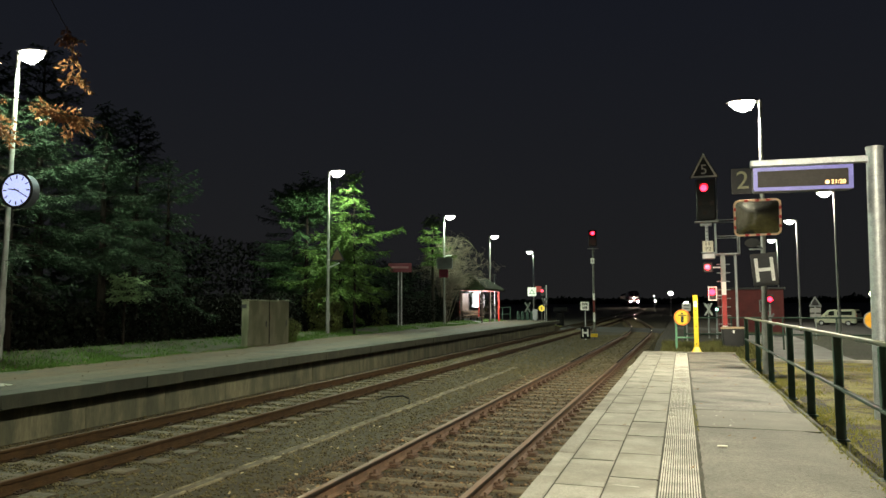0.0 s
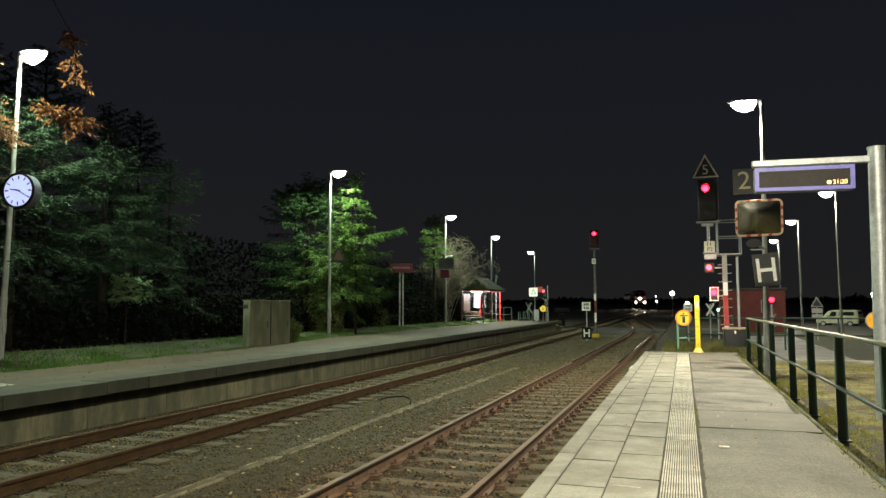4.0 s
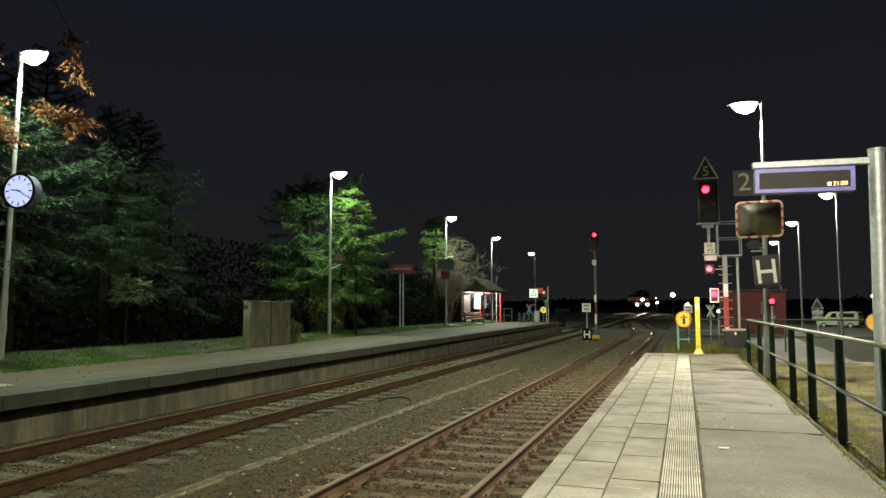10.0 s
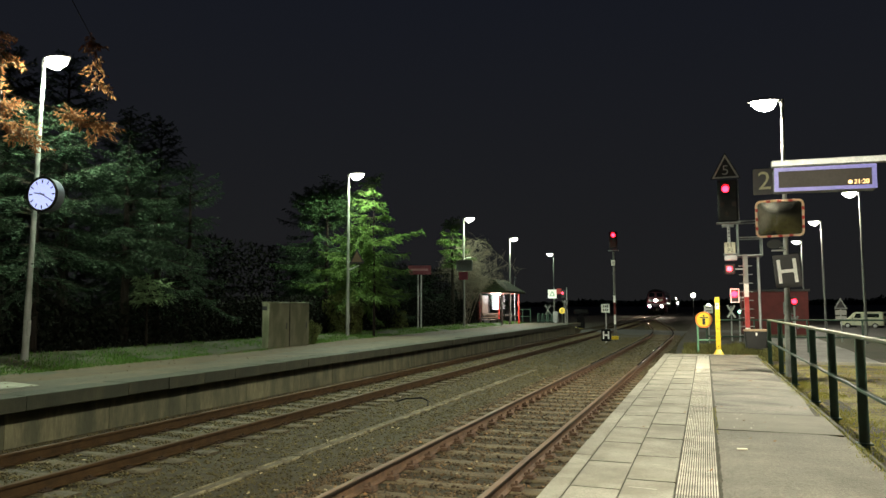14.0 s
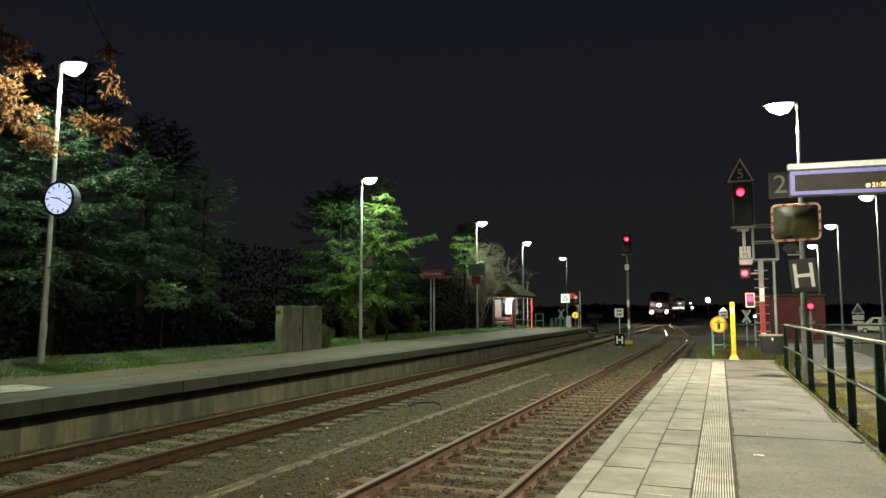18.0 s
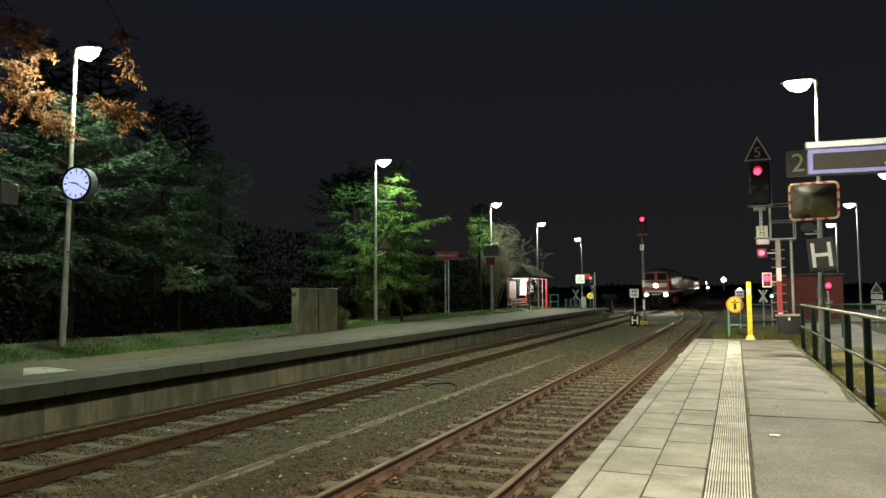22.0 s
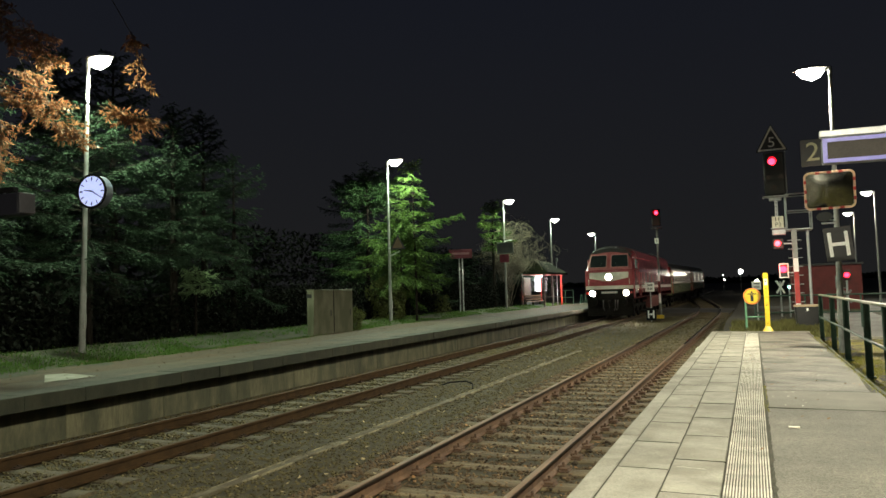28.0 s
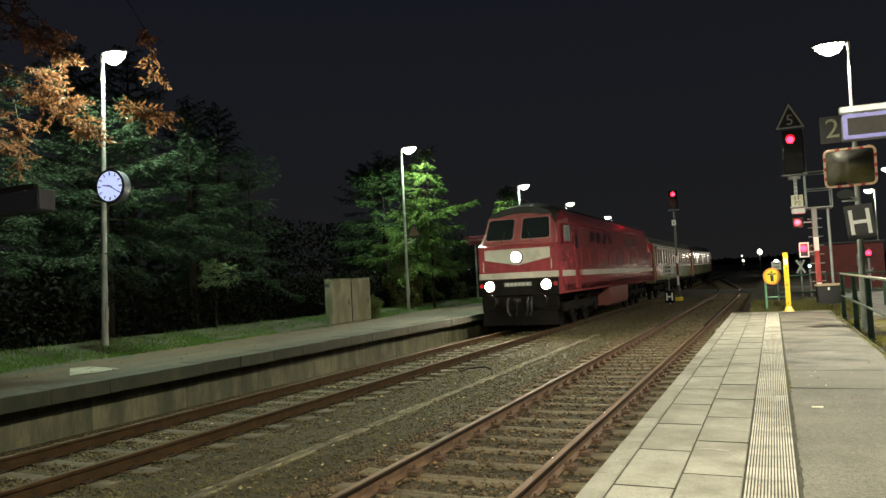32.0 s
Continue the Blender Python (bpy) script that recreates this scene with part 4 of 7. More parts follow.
M_SIGNRED = mat("magenta_red_sign", (0.23, 0.018, 0.045), (0.17, 0.013, 0.035), 0.45, scale=5, bump=0.03)
M_GLASS = glass("clear_glass")
M_POSTDARK = mat("dark_brown_steel", (0.045, 0.028, 0.022), (0.03, 0.02, 0.016), 0.5, scale=5, bump=0.05)
M_ROOF = mat("dark_felt_roof", (0.017, 0.02, 0.011), (0.009, 0.011, 0.006), 0.95, scale=3, fine=50, bump=0.4, stains=0.4, stain_col=(0.02, 0.027, 0.011), spec=0.05)
M_POSTER = mat("lit_poster_glow", (1, 1, 1), (1, 0.96, 0.97), 0.4, scale=3, bump=0, glow=2.6, glow_col=(1.0, 0.93, 0.93))
M_FRAMERED = mat("shelter_red_steel", (0.5, 0.03, 0.02), (0.36, 0.02, 0.014), 0.38, scale=5, bump=0.04)
M_WOODS = mat("bench_wood", (0.2, 0.12, 0.06), (0.12, 0.07, 0.035), 0.6, scale=4, bump=0.15, stretch=(1, 0.2, 1))

M_CASE = mat("matt_black_case", (0.011, 0.011, 0.012), None, 0.8, scale=5, bump=0.05, spec=0.1)
ck = thing("station_clock", "round black-cased station clock with a lit white dial", "clock", pose(-10.78, 11.72, 4.39, 0, 0, 9))
part("case", MB().cyl((0, -0.13, 0), (0, 0.1, 0), 0.385, 0.375, 40), mat("blue_grey_case", (0.13, 0.15, 0.19), (0.09, 0.1, 0.13), 0.4, metal=0.3, scale=5, bump=0.03), ck)
dial = part("dial", MB().cyl((0, -0.142, 0), (0, -0.132, 0), 0.345, 0.345, 40), M_DIAL, ck)
mb = MB()
for k in range(40):
    a, b = 2 * math.pi * k / 40, 2 * math.pi * (k + 1) / 40
    mb.plate([(0.345 * math.cos(a), 0.345 * math.sin(a)), (0.392 * math.cos(a), 0.392 * math.sin(a)), (0.392 * math.cos(b), 0.392 * math.sin(b)), (0.345 * math.cos(b), 0.345 * math.sin(b))],
             (0, -0.128, 0), (1, 0, 0), (0, 0, 1), 0.03)
part("rim", mb, M_CASE, ck)
for k in range(12):
    a = math.pi / 6 * k
    tick = part("hour_mark", MB().box((0, -0.146, 0.285), (0.03 if k % 3 == 0 else 0.022, 0.004, 0.075)), M_BLACK, dial)
    tick.matrix_basis = Matrix.Rotation(a, 4, "Y")
for nm, ang, ln, wd, off in (("hour_pointer", 280, 0.2, 0.03, 0.150), ("minute_pointer", 120, 0.29, 0.022, 0.154)):
    p = part(nm, MB().plate([(-wd / 2, -0.06), (wd / 2, -0.06), (wd / 3, ln), (-wd / 3, ln)], (0, -off + 0.003, 0), (1, 0, 0), (0, 0, 1), 0.003), M_BLACK, dial)
    p.matrix_basis = Matrix.Rotation(radians(ang), 4, "Y")
part("back_dial", MB().cyl((0, 0.101, 0), (0, 0.11, 0), 0.345, 0.345, 40), M_DIAL, ck)
part("bracket", MB().cyl((-0.36, 0, 0.12), (-0.5, 0.02, 0.12), 0.03, n=8).cyl((-0.36, 0, -0.12), (-0.5, 0.02, -0.12), 0.03, n=8), M_BLACK, ck)

cb = thing("equipment_cabinet", "stained grey two-door equipment cabinet on the grass edge", "cabinet", pose(-10.38, 20.6, 0.58, 0, 0, -6))
part("body", MB().box((0.145, 0, 0.74), (0.27, 2.1, 1.46), 0.02), M_CAB, cb)
part("plinth", MB().box((0.12, 0, 0.03), (0.28, 2.0, 0.1), 0.01), M_WALL, cb)
for y in (-0.535, 0.535):
    part("top", MB().box((0.145, y, 1.485), (0.31, 1.055, 0.045), 0.014, Matrix.Rotation(0.012 if y > 0 else -0.008, 3, "X")), M_CAB, cb)
part("door_gap", MB().box((0.292, 0, 0.76), (0.012, 0.028, 1.4)), M_CASE, cb)
for y in (-0.53, 0.53):
    d = part("door", MB().box((0.285, y, 0.76), (0.02, 1.02, 1.36), 0.008), M_CAB, cb)
    part("door_handle", MB().box((0.305, y + 0.36, 0.72), (0.022, 0.04, 0.2), 0.006), M_BLACK, d)
part("vent", MB().box((0.12, -1.055, 1.3), (0.2, 0.012, 0.12)), M_BLACK, cb)

ns = thing("station_name_sign", "red station name board on two grey posts", "sign", pose(-11.95, 36.6, 0.64, 0, 0, 22))
for x in (-0.085, 0.085):
    part("post", MB().cyl((x, 0.03, 0), (x, 0.03, 3.3), 0.042, n=10), M_GALV, ns)
part("board", MB().plate(rect(1.28, 0.5), (0, -0.03, 3.36), (1, 0, 0), (0, 0, 1), 0.03), M_SIGNRED, ns)
part("text_bar", MB().box((0.0, -0.064, 3.38), (0.95, 0.004, 0.12)), mat("faded_sign_text", (0.55, 0.2, 0.25), None, 0.5, scale=9, bump=0), ns)

s3 = thing("notice_board", "grey notice board with a small lamp on the lamp post", "sign", pose(-11.45, 42.72, 0))
part("board", MB().plate(rect(1.06, 0.68), (0.1, -0.06, 4.58), (1, 0, 0), (0, 0, 1), 0.04), M_GREY, s3)
part("lamp_arm", MB().tube([(0.02, 0, 4.98), (0.25, -0.1, 5.06), (0.6, -0.25, 5.05)], 0.025), M_BRIGHT, s3)
part("small_board", MB().plate(rect(0.6, 0.5), (0.03, -0.06, 3.93), (1, 0, 0), (0, 0, 1), 0.03), M_SIGNRED, s3, "small red board")

s2 = thing("warning_triangle", "brown triangular sign seen on the lamp post", "sign", pose(-11.28, 26.82, 0))
part("triangle", MB().plate([(-0.36, -0.3), (0.36, -0.3), (0, 0.34)], (0.47, -0.02, 4.06), (1, 0, 0), (0, 0, 1), 0.012), M_BLACK, s2)
part("triangle_face", MB().plate([(-0.26, -0.24), (0.26, -0.24), (0, 0.22)], (0.47, -0.034, 4.06), (1, 0, 0), (0, 0, 1), 0.004), mat("brown_sign_back", (0.14, 0.085, 0.05), None, 0.6, scale=6, bump=0.05), s2)
part("bracket", MB().cyl((0.0, 0.02, 3.82), (0.55, 0.0, 3.85), 0.02, n=8).cyl((0.1, 0, 3.5), (0.55, 0, 3.68), 0.03, n=8), M_GALV, s2)

ld = thing("platform_display", "dark hanging departure display on the far platform", "display", pose(-9.75, 8.5, 0))
part("display_case", MB().box((0, 0, 3.62), (2.1, 0.3, 0.38), 0.02), mat("dark_blue_display_case", (0.022, 0.022, 0.034), (0.014, 0.014, 0.022), 0.5, scale=5, bump=0.05), ld)
part("end_cap", MB().box((1.07, 0, 3.63), (0.06, 0.3, 0.36), 0.01), mat("grey_display_end", (0.055, 0.055, 0.062), (0.04, 0.04, 0.046), 0.55, scale=5, bump=0.05), ld)
part("arm", MB().box((-0.55, 0, 3.9), (2.7, 0.1, 0.09), 0.01), M_CASE, ld)
part("post", MB().cyl((-1.9, 0, 0.6), (-1.9, 0, 3.95), 0.11, n=16), M_GALV, ld)
for x in (-0.6, 0.5):
    part("hanger", MB().cyl((x, 0, 3.8), (x, 0, 3.88), 0.02, n=8), M_GREY, ld)

# waiting shelter
sl = thing("waiting_shelter", "red steel and glass waiting shelter with a dark hipped roof", "shelter", pose(-11.38, 51.05, 0.62))
X0, X1, Y0, Y1, HT = -0.8, 0.8, -2.42, 2.42, 2.48
for x in (X0, X1):
    for y in (Y0, -0.3, Y1):
        part("post", MB().box((x, y, HT / 2), (0.1, 0.1, HT), 0.01), M_FRAMERED if y == Y1 else M_POSTDARK, sl)
for z in (HT - 0.06, ):
    part("front_beam", MB().box((X1, 0, z), (0.1, Y1 - Y0, 0.14), 0.01), M_FRAMERED, sl)
    part("back_beam", MB().box((X0, 0, z), (0.1, Y1 - Y0, 0.14), 0.01), M_FRAMERED, sl)
    for y in (Y0, Y1):
        part("end_beam", MB().box(((X0 + X1) / 2, y, z), (X1 - X0, 0.1, 0.12), 0.01), M_FRAMERED, sl)
for y in (Y0, Y1):
    part("bottom_rail", MB().box(((X0 + X1) / 2, y, 0.72), (X1 - X0 - 0.1, 0.06, 0.06), 0.008), M_POSTDARK, sl)
    g = part("glass_pane", MB().box(((X0 + X1) / 2, y, 1.45), (X1 - X0 - 0.12, 0.012, 1.6)), M_GLASS, sl)
    g.visible_shadow = False
for y in (-1.5, 1.2):
    g = part("glass_pane", MB().box((X0, y, 1.3), (0.012, 2.3, 1.9)), M_GLASS, sl)
    g.visible_shadow = False
g = part("lower_pane", MB().box(((X0 + X1) / 2, Y0, 0.4), (X1 - X0 - 0.12, 0.012, 0.5)), M_GLASS, sl)
g.visible_shadow = False
part("floor_slab", MB().box((0, 0, 0.0), (X1 - X0 + 0.5, Y1 - Y0 + 0.5, 0.09), 0.01), M_SLAB, sl, "pale concrete floor")
mb = MB()
ov = 0.42
mb.add([(X0 - ov, Y0 - ov, HT), (X1 + ov, Y0 - ov, HT), (X1 + ov, Y1 + ov, HT), (X0 - ov, Y1 + ov, HT), (0, Y0 + 0.6, HT + 0.9), (0, Y1 - 0.6, HT + 0.9),
        (X0 - ov, Y0 - ov, HT - 0.1), (X1 + ov, Y0 - ov, HT - 0.1), (X1 + ov, Y1 + ov, HT - 0.1), (X0 - ov, Y1 + ov, HT - 0.1)],
       [(0, 1, 4), (1, 2, 5, 4), (2, 3, 5), (3, 0, 4, 5), (6, 7, 1, 0), (7, 8, 2, 1), (8, 9, 3, 2), (9, 6, 0, 3), (9, 8, 7, 6)])
part("roof", mb, M_ROOF, sl, smooth=False)
part("notice_panel", MB().box((X0 + 0.05, -1.35, 1.55), (0.04, 1.5, 1.25), 0.01), mat("faded_timetable_panel", (0.42, 0.27, 0.22), (0.3, 0.18, 0.15), 0.5, scale=3, bump=0.02), sl, "faded pinkish timetable panel")
part("lit_poster", MB().box((X0 + 0.08, 1.45, 1.75), (0.06, 1.0, 1.15), 0.01), M_POSTER, sl, "brightly lit poster case")
bench = part("bench", MB().box((X0 + 0.35, -0.2, 0.4), (0.3, 3.6, 0.05), 0.01), M_POSTDARK, sl, "slatted dark bench with a low back")
for k in range(4):
    part("seat_slat", MB().box((X0 + 0.18 + 0.115 * k, -0.2, 0.45), (0.09, 3.9, 0.03), 0.006), M_WOODS, bench)
for k in range(3):
    part("back_slat", MB().box((X0 + 0.13, -0.2, 0.6 + 0.13 * k), (0.03, 3.9, 0.09), 0.006), M_WOODS, bench)
for y in (-2.0, -0.2, 1.6):
    part("bench_leg", MB().box((X0 + 0.35, y, 0.23), (0.36, 0.05, 0.4), 0.006), M_GREY, bench)
part("ceiling_lamp", MB().box((0, -0.4, HT - 0.04), (0.12, 1.4, 0.05), 0.01), mat("shelter_tube_glow", (1, 1, 1), None, 0.4, glow=4, glow_col=(1, 0.97, 0.9), bump=0), sl)
point_lamp(-11.75, 52.3, 2.92, 800, (1, 0.95, 0.88), 0.05)
antenna = thing("roof_aerial", "small grey aerial above the shelter", "aerial", pose(-10.9, 53.5, 0.55))
part("pole", MB().cyl((0, 0, 0), (0, 0, 3.75), 0.025, n=6), M_GALV, antenna)
part("box", MB().box((0.05, 0, 3.6), (0.12, 0.12, 0.26), 0.01), M_GREY, antenna)

# crossing gear past the platform end
M_CROSSBACK = mat("dull_cross_back", (0.085, 0.095, 0.085), (0.05, 0.056, 0.05), 0.7, scale=6, bump=0.05)
wb = thing("crossing_board", "white square board with a green triangle symbol", "sign", pose(-9.4, 60.5, 0.1))
part("post", MB().cyl((0.12, 0.04, 0), (0.12, 0.04, 3.4), 0.05, n=8), M_CROSSBACK, wb)
part("board", MB().plate(rect(0.74, 0.74), (0, 0, 3.0), (1, 0, 0), (0, 0, 1), 0.015), M_BRIGHT, wb)
ta, tb = [(-0.26, -0.2), (0.26, -0.2), (0, 0.26)], [(-0.15, -0.13), (0.15, -0.13), (0, 0.13)]
mb = MB()
for a in range(3):
    b = (a + 1) % 3
    mb.plate([ta[a], ta[b], tb[b], tb[a]], (0, -0.018, 3.0), (1, 0, 0), (0, 0, 1), 0.004)
part("symbol", mb, M_LIGHTGREEN, wb)
yd = thing("round_sign", "small round yellow sign on a green post", "sign", pose(-8.52, 60.2, 0.05))
part("post", MB().cyl((0, 0.04, 0), (0, 0.04, 1.9), 0.04, n=8), M_CROSSBACK, yd)
part("disc", MB().plate(disc(0.27, 20), (0, 0, 1.62), (1, 0, 0), (0, 0, 1), 0.015), M_YELLOW, yd)
part("mark", MB().box((0, -0.02, 1.62), (0.06, 0.008, 0.26)), M_BLACK, yd)
andrew_cross(-10.0, 61.5, 1.75, 0.1, 0.66, M_GREEN, "grey crossing cross on a tall post", M_CROSSBACK)
andrew_cross(-8.6, 62.0, 2.2, 0.1, 0.6, M_GALV, "dull grey crossing cross beside the warning light", M_CROSSBACK)
rl = thing("crossing_light", "red crossing light with a red back board on a post", "signal", pose(-8.9, 62.2, 0.1))
part("post", MB().cyl((0.42, 0.05, 0), (0.42, 0.05, 3.6), 0.05, n=8), M_GALV, rl)
part("back_board", MB().box((-0.25, 0.02, 3.25), (0.5, 0.03, 0.5), 0.01), M_RED, rl)
part("housing", MB().box((0.12, 0, 3.0), (0.34, 0.16, 0.7), 0.03), M_BLACK, rl)
part("red_lens", MB().cyl((0.08, -0.12, 3.1), (0.08, -0.08, 3.1), 0.1, n=14), mat("dim_red_lens", (1, 0.03, 0.06), None, 0.3, glow=5, glow_col=(1, 0.04, 0.08), bump=0), rl)
rk = thing("bicycle_rack", "dark green steel bicycle stand beside the path", "bicycle rack", pose(-10.1, 60.5, 0.1))
for k in range(4):
    x = -0.6 + 0.4 * k
    part("hoop", MB().tube([(x, 0, 0), (x, 0, 1.1), (x, 0.1, 1.3), (x, 0.6, 1.3), (x, 0.7, 1.1), (x, 0.7, 0)], 0.045, 8), M_GREEN, rk)
part("cross_bar", MB().cyl((-0.7, 0.02, 0.75), (0.7, 0.02, 0.75), 0.03, n=8), M_GREEN, rk)
bx = thing("junction_box", "pale grey junction box on a short post", "utility box", pose(-9.15, 60.6, 0.05))
part("body", MB().box((0, 0, 1.1), (0.42, 0.3, 0.9), 0.02), M_GREY, bx)
part("post", MB().box((0, 0, 0.35), (0.2, 0.2, 0.7), 0.01), M_GALV, bx)
bm_ = thing("barrier_drive", "grey crossing barrier drive with its short beam", "barrier", pose(-7.9, 66, 0.05))
part("pedestal", MB().box((0, 0, 0.62), (0.62, 0.55, 1.24), 0.04), M_CASE, bm_)
part("hood", MB().box((0.05, 0, 1.5), (1.3, 0.5, 0.42), 0.05), M_CASE, bm_)
fr = thing("path_railing", "thin grey tube railing beside the grassy bank", "railing", pose(-12.2, 58.5, 0.5))
for k in range(3):
    part("post", MB().cyl((0.55 * k, 0.5 * k, 0), (0.55 * k, 0.5 * k, 1.3), 0.04, n=8), M_GREEN, fr)
for z in (1.28, 0.7):
    part("rail", MB().cyl((0, 0, z), (1.1, 1.0, z), 0.03, n=8), M_GREEN, fr)

# signal between the tracks
ms = thing("railway_signal", "slim railway signal mast between the tracks showing red", "signal", pose(-2.45, 45.75, -0.2))
part("mast", MB().cyl((0, 0, 0), (0, 0, 5.75), 0.08, 0.06, 12), mat("weathered_mast_grey", (0.15, 0.15, 0.14), (0.06, 0.06, 0.056), 0.75, scale=3, fine=20, bump=0.2, stains=0.6, stain_col=(0.04, 0.04, 0.036)), ms)
for z0, z1, m in ((1.05, 1.65, M_BRIGHT), (1.66, 2.4, mat("faded_dark_red", (0.16, 0.014, 0.014), (0.1, 0.01, 0.01), 0.6, scale=5, bump=0.05)), (2.41, 2.85, M_BRIGHT)):
    part("mast_plate", MB().box((0, -0.09, (z0 + z1) / 2), (0.13, 0.02, z1 - z0 - 0.01)), m, ms)
hd = part("signal_head", MB().box((0, -0.02, 6.35), (0.5, 0.24, 1.05), 0.04), M_BLACK, ms)
part("red_lens", MB().cyl((0.02, -0.19, 6.65), (0.02, -0.145, 6.65), 0.115, n=18), M_REDGLOW, hd, "glowing red lens")
part("hood", MB().cyl((0.02, -0.3, 6.65), (0.02, -0.14, 6.65), 0.17, n=16, cap=False), M_BLACK, hd)
part("platform_plate", MB().box((0, 0, 5.68), (0.66, 0.4, 0.04), 0.008), M_GREY, ms)
part("number_plate", MB().box((-0.03, -0.1, 4.9), (0.24, 0.012, 0.34), 0.004), M_WHITE, ms)
part("plate_mark", MB().box((-0.03, -0.11, 4.9), (0.06, 0.004, 0.16)), M_GREY, ms)
part("yellow_box", MB().box((0.0, -0.25, 0.22), (0.42, 0.24, 0.22), 0.02), M_YELLOW, ms, "small yellow connection box")
km = thing("distance_board", "small white board with two rows of dark marks", "sign", pose(-2.86, 44.4, -0.2))
part("post", MB().cyl((0.02, 0.03, 0), (0.02, 0.03, 2.2), 0.035, n=8), M_GALV, km)
part("board", MB().plate(rect(0.52, 0.52), (0, 0, 2.05), (1, 0, 0), (0, 0, 1), 0.015), M_BRIGHT, km)
for z, w in ((2.17, 0.3), (1.95, 0.34)):
    for dx in (-0.1, 0.02, 0.12):
        part("text_bar", MB().box((dx, -0.019, z), (0.07, 0.004, 0.13)), M_BLACK, km)
h2 = thing("stop_board", "low black board with a white letter H between the tracks", "sign", pose(-2.84, 44.3, -0.16))
part("board", MB().plate(rect(0.56, 0.72), (0, 0, 0.38), (1, 0, 0), (0, 0, 1), 0.02), M_CASE, h2)
mb = MB()
for p in (-0.15, 0.15):
    mb.plate(rect(0.085, 0.46, p, 0), (0, -0.022, 0.38), (1, 0, 0), (0, 0, 1), 0.004)
mb.plate(rect(0.23, 0.095), (0, -0.0215, 0.38), (1, 0, 0), (0, 0, 1), 0.004)
part("letter", mb, M_BRIGHT, h2, "white letter H")
part("stake", MB().cyl((0, 0.03, -0.15), (0, 0.03, 0.4), 0.03, n=8), M_GALV, h2)
point_lamp(-2.43, 45.38, 6.45, 16, (1.0, 0.02, 0.04), 0.08)

# ---- train ----
M_LOCO = mat("locomotive_red", (0.275, 0.05, 0.06), (0.2, 0.038, 0.046), 0.14, scale=1.2, fine=4.5, bump=0.22, stains=0.2, stain_col=(0.16, 0.03, 0.03))
# Cab front red, paled in its colour for the light it reflects.
M_LOCOFRAME = mat("light_paled_red_frame", (0.33, 0.09, 0.095), (0.26, 0.068, 0.072), 0.35, scale=3, bump=0.05)
M_GASKET = mat("pale_window_rubber", (0.4, 0.2, 0.19), (0.3, 0.15, 0.145), 0.5, scale=4, bump=0.03)
M_LOCOROOF = mat("sooty_roof", (0.022, 0.02, 0.02), (0.013, 0.012, 0.012), 0.7, scale=2, fine=30, bump=0.15)
M_LSTRIPE = mat("cream_stripe", (0.5, 0.47, 0.4), (0.38, 0.35, 0.3), 0.4, scale=3, bump=0.03, stains=0.15)
M_UNDER = mat("brake_dust_black", (0.013, 0.011, 0.01), (0.007, 0.006, 0.006), 0.95, scale=4, fine=40, bump=0.3, spec=0.06)
M_TANK = mat("dusty_red_tank", (0.2, 0.05, 0.045), (0.13, 0.035, 0.03), 0.55, scale=2, bump=0.1)
M_CABGLASS = mat("dark_cab_glass", (0.018, 0.023, 0.023), (0.012, 0.016, 0.016), 0.08, scale=2, fine=6, bump=0.02, spec=0.8)
# Side pane coloured pale in place of the reflection in it.
M_SIDEGLASS = mat("reflection_pale_glass", (0.22, 0.27, 0.27), (0.16, 0.2, 0.2), 0.12, scale=2, fine=6, bump=0.02, spec=0.8)
M_HEADLAMP = mat("headlamp_glow", (1, 0.9, 0.75), None, 0.2, glow=600, glow_col=(1.0, 0.84, 0.62), bump=0)
M_COACH = mat("coach_cream_green", (0.23, 0.25, 0.15), (0.16, 0.18, 0.105), 0.22, spec=0.6, scale=1.5, fine=9, bump=0.12, stains=0.3, stain_col=(0.16, 0.2, 0.1))
M_LOUVRE = mat("worn_glossy_louvre", (0.42, 0.16, 0.13), (0.3, 0.1, 0.09), 0.2, metal=0.6, scale=4, fine=18, bump=0.25)
M_COACHRED = mat("coach_red", (0.42, 0.04, 0.045), (0.33, 0.03, 0.035), 0.22, scale=1.5, fine=9, bump=0.12)
# These panes glow in place of platform lamps mirrored in the glass.
M_COACHGLASS = mat("glowing_reflection_pane", (0.3, 0.3, 0.27), (0.2, 0.2, 0.18), 0.08, scale=0.35, fine=3, bump=0.08, glow=1.0, glow_col=(1.0, 0.9, 0.72))
M_COACHCREAM = mat("glossy_cream_coach", (0.76, 0.68, 0.6), (0.64, 0.57, 0.49), 0.2, spec=0.7, scale=1.5, fine=7, bump=0.1, stains=0.15, stain_col=(0.3, 0.28, 0.2))
# Dark panes give off a faint warm glow too.
M_COACHDARK = mat("dark_coach_window", (0.03, 0.032, 0.032), None, 0.06, scale=0.5, fine=4, bump=0.06, glow=0.05, glow_col=(1.0, 0.72, 0.55))

loco = thing("diesel_locomotive", "red diesel locomotive with cream stripes and lit headlamps", "locomotive")
LL = 20.6


def ring(y, sx, zb, h):
    prof = [(-1.0, 0.0), (-1.0, 0.42), (-0.97, 0.6), (-0.86, 0.78), (-0.6, 0.92), (-0.3, 0.985), (0, 1.0), (0.3, 0.985), (0.6, 0.92), (0.86, 0.78), (0.97, 0.6), (1.0, 0.42), (1.0, 0.0)]
    return [Vector((sx * px, y, zb + h * pz)) for px, pz in prof]


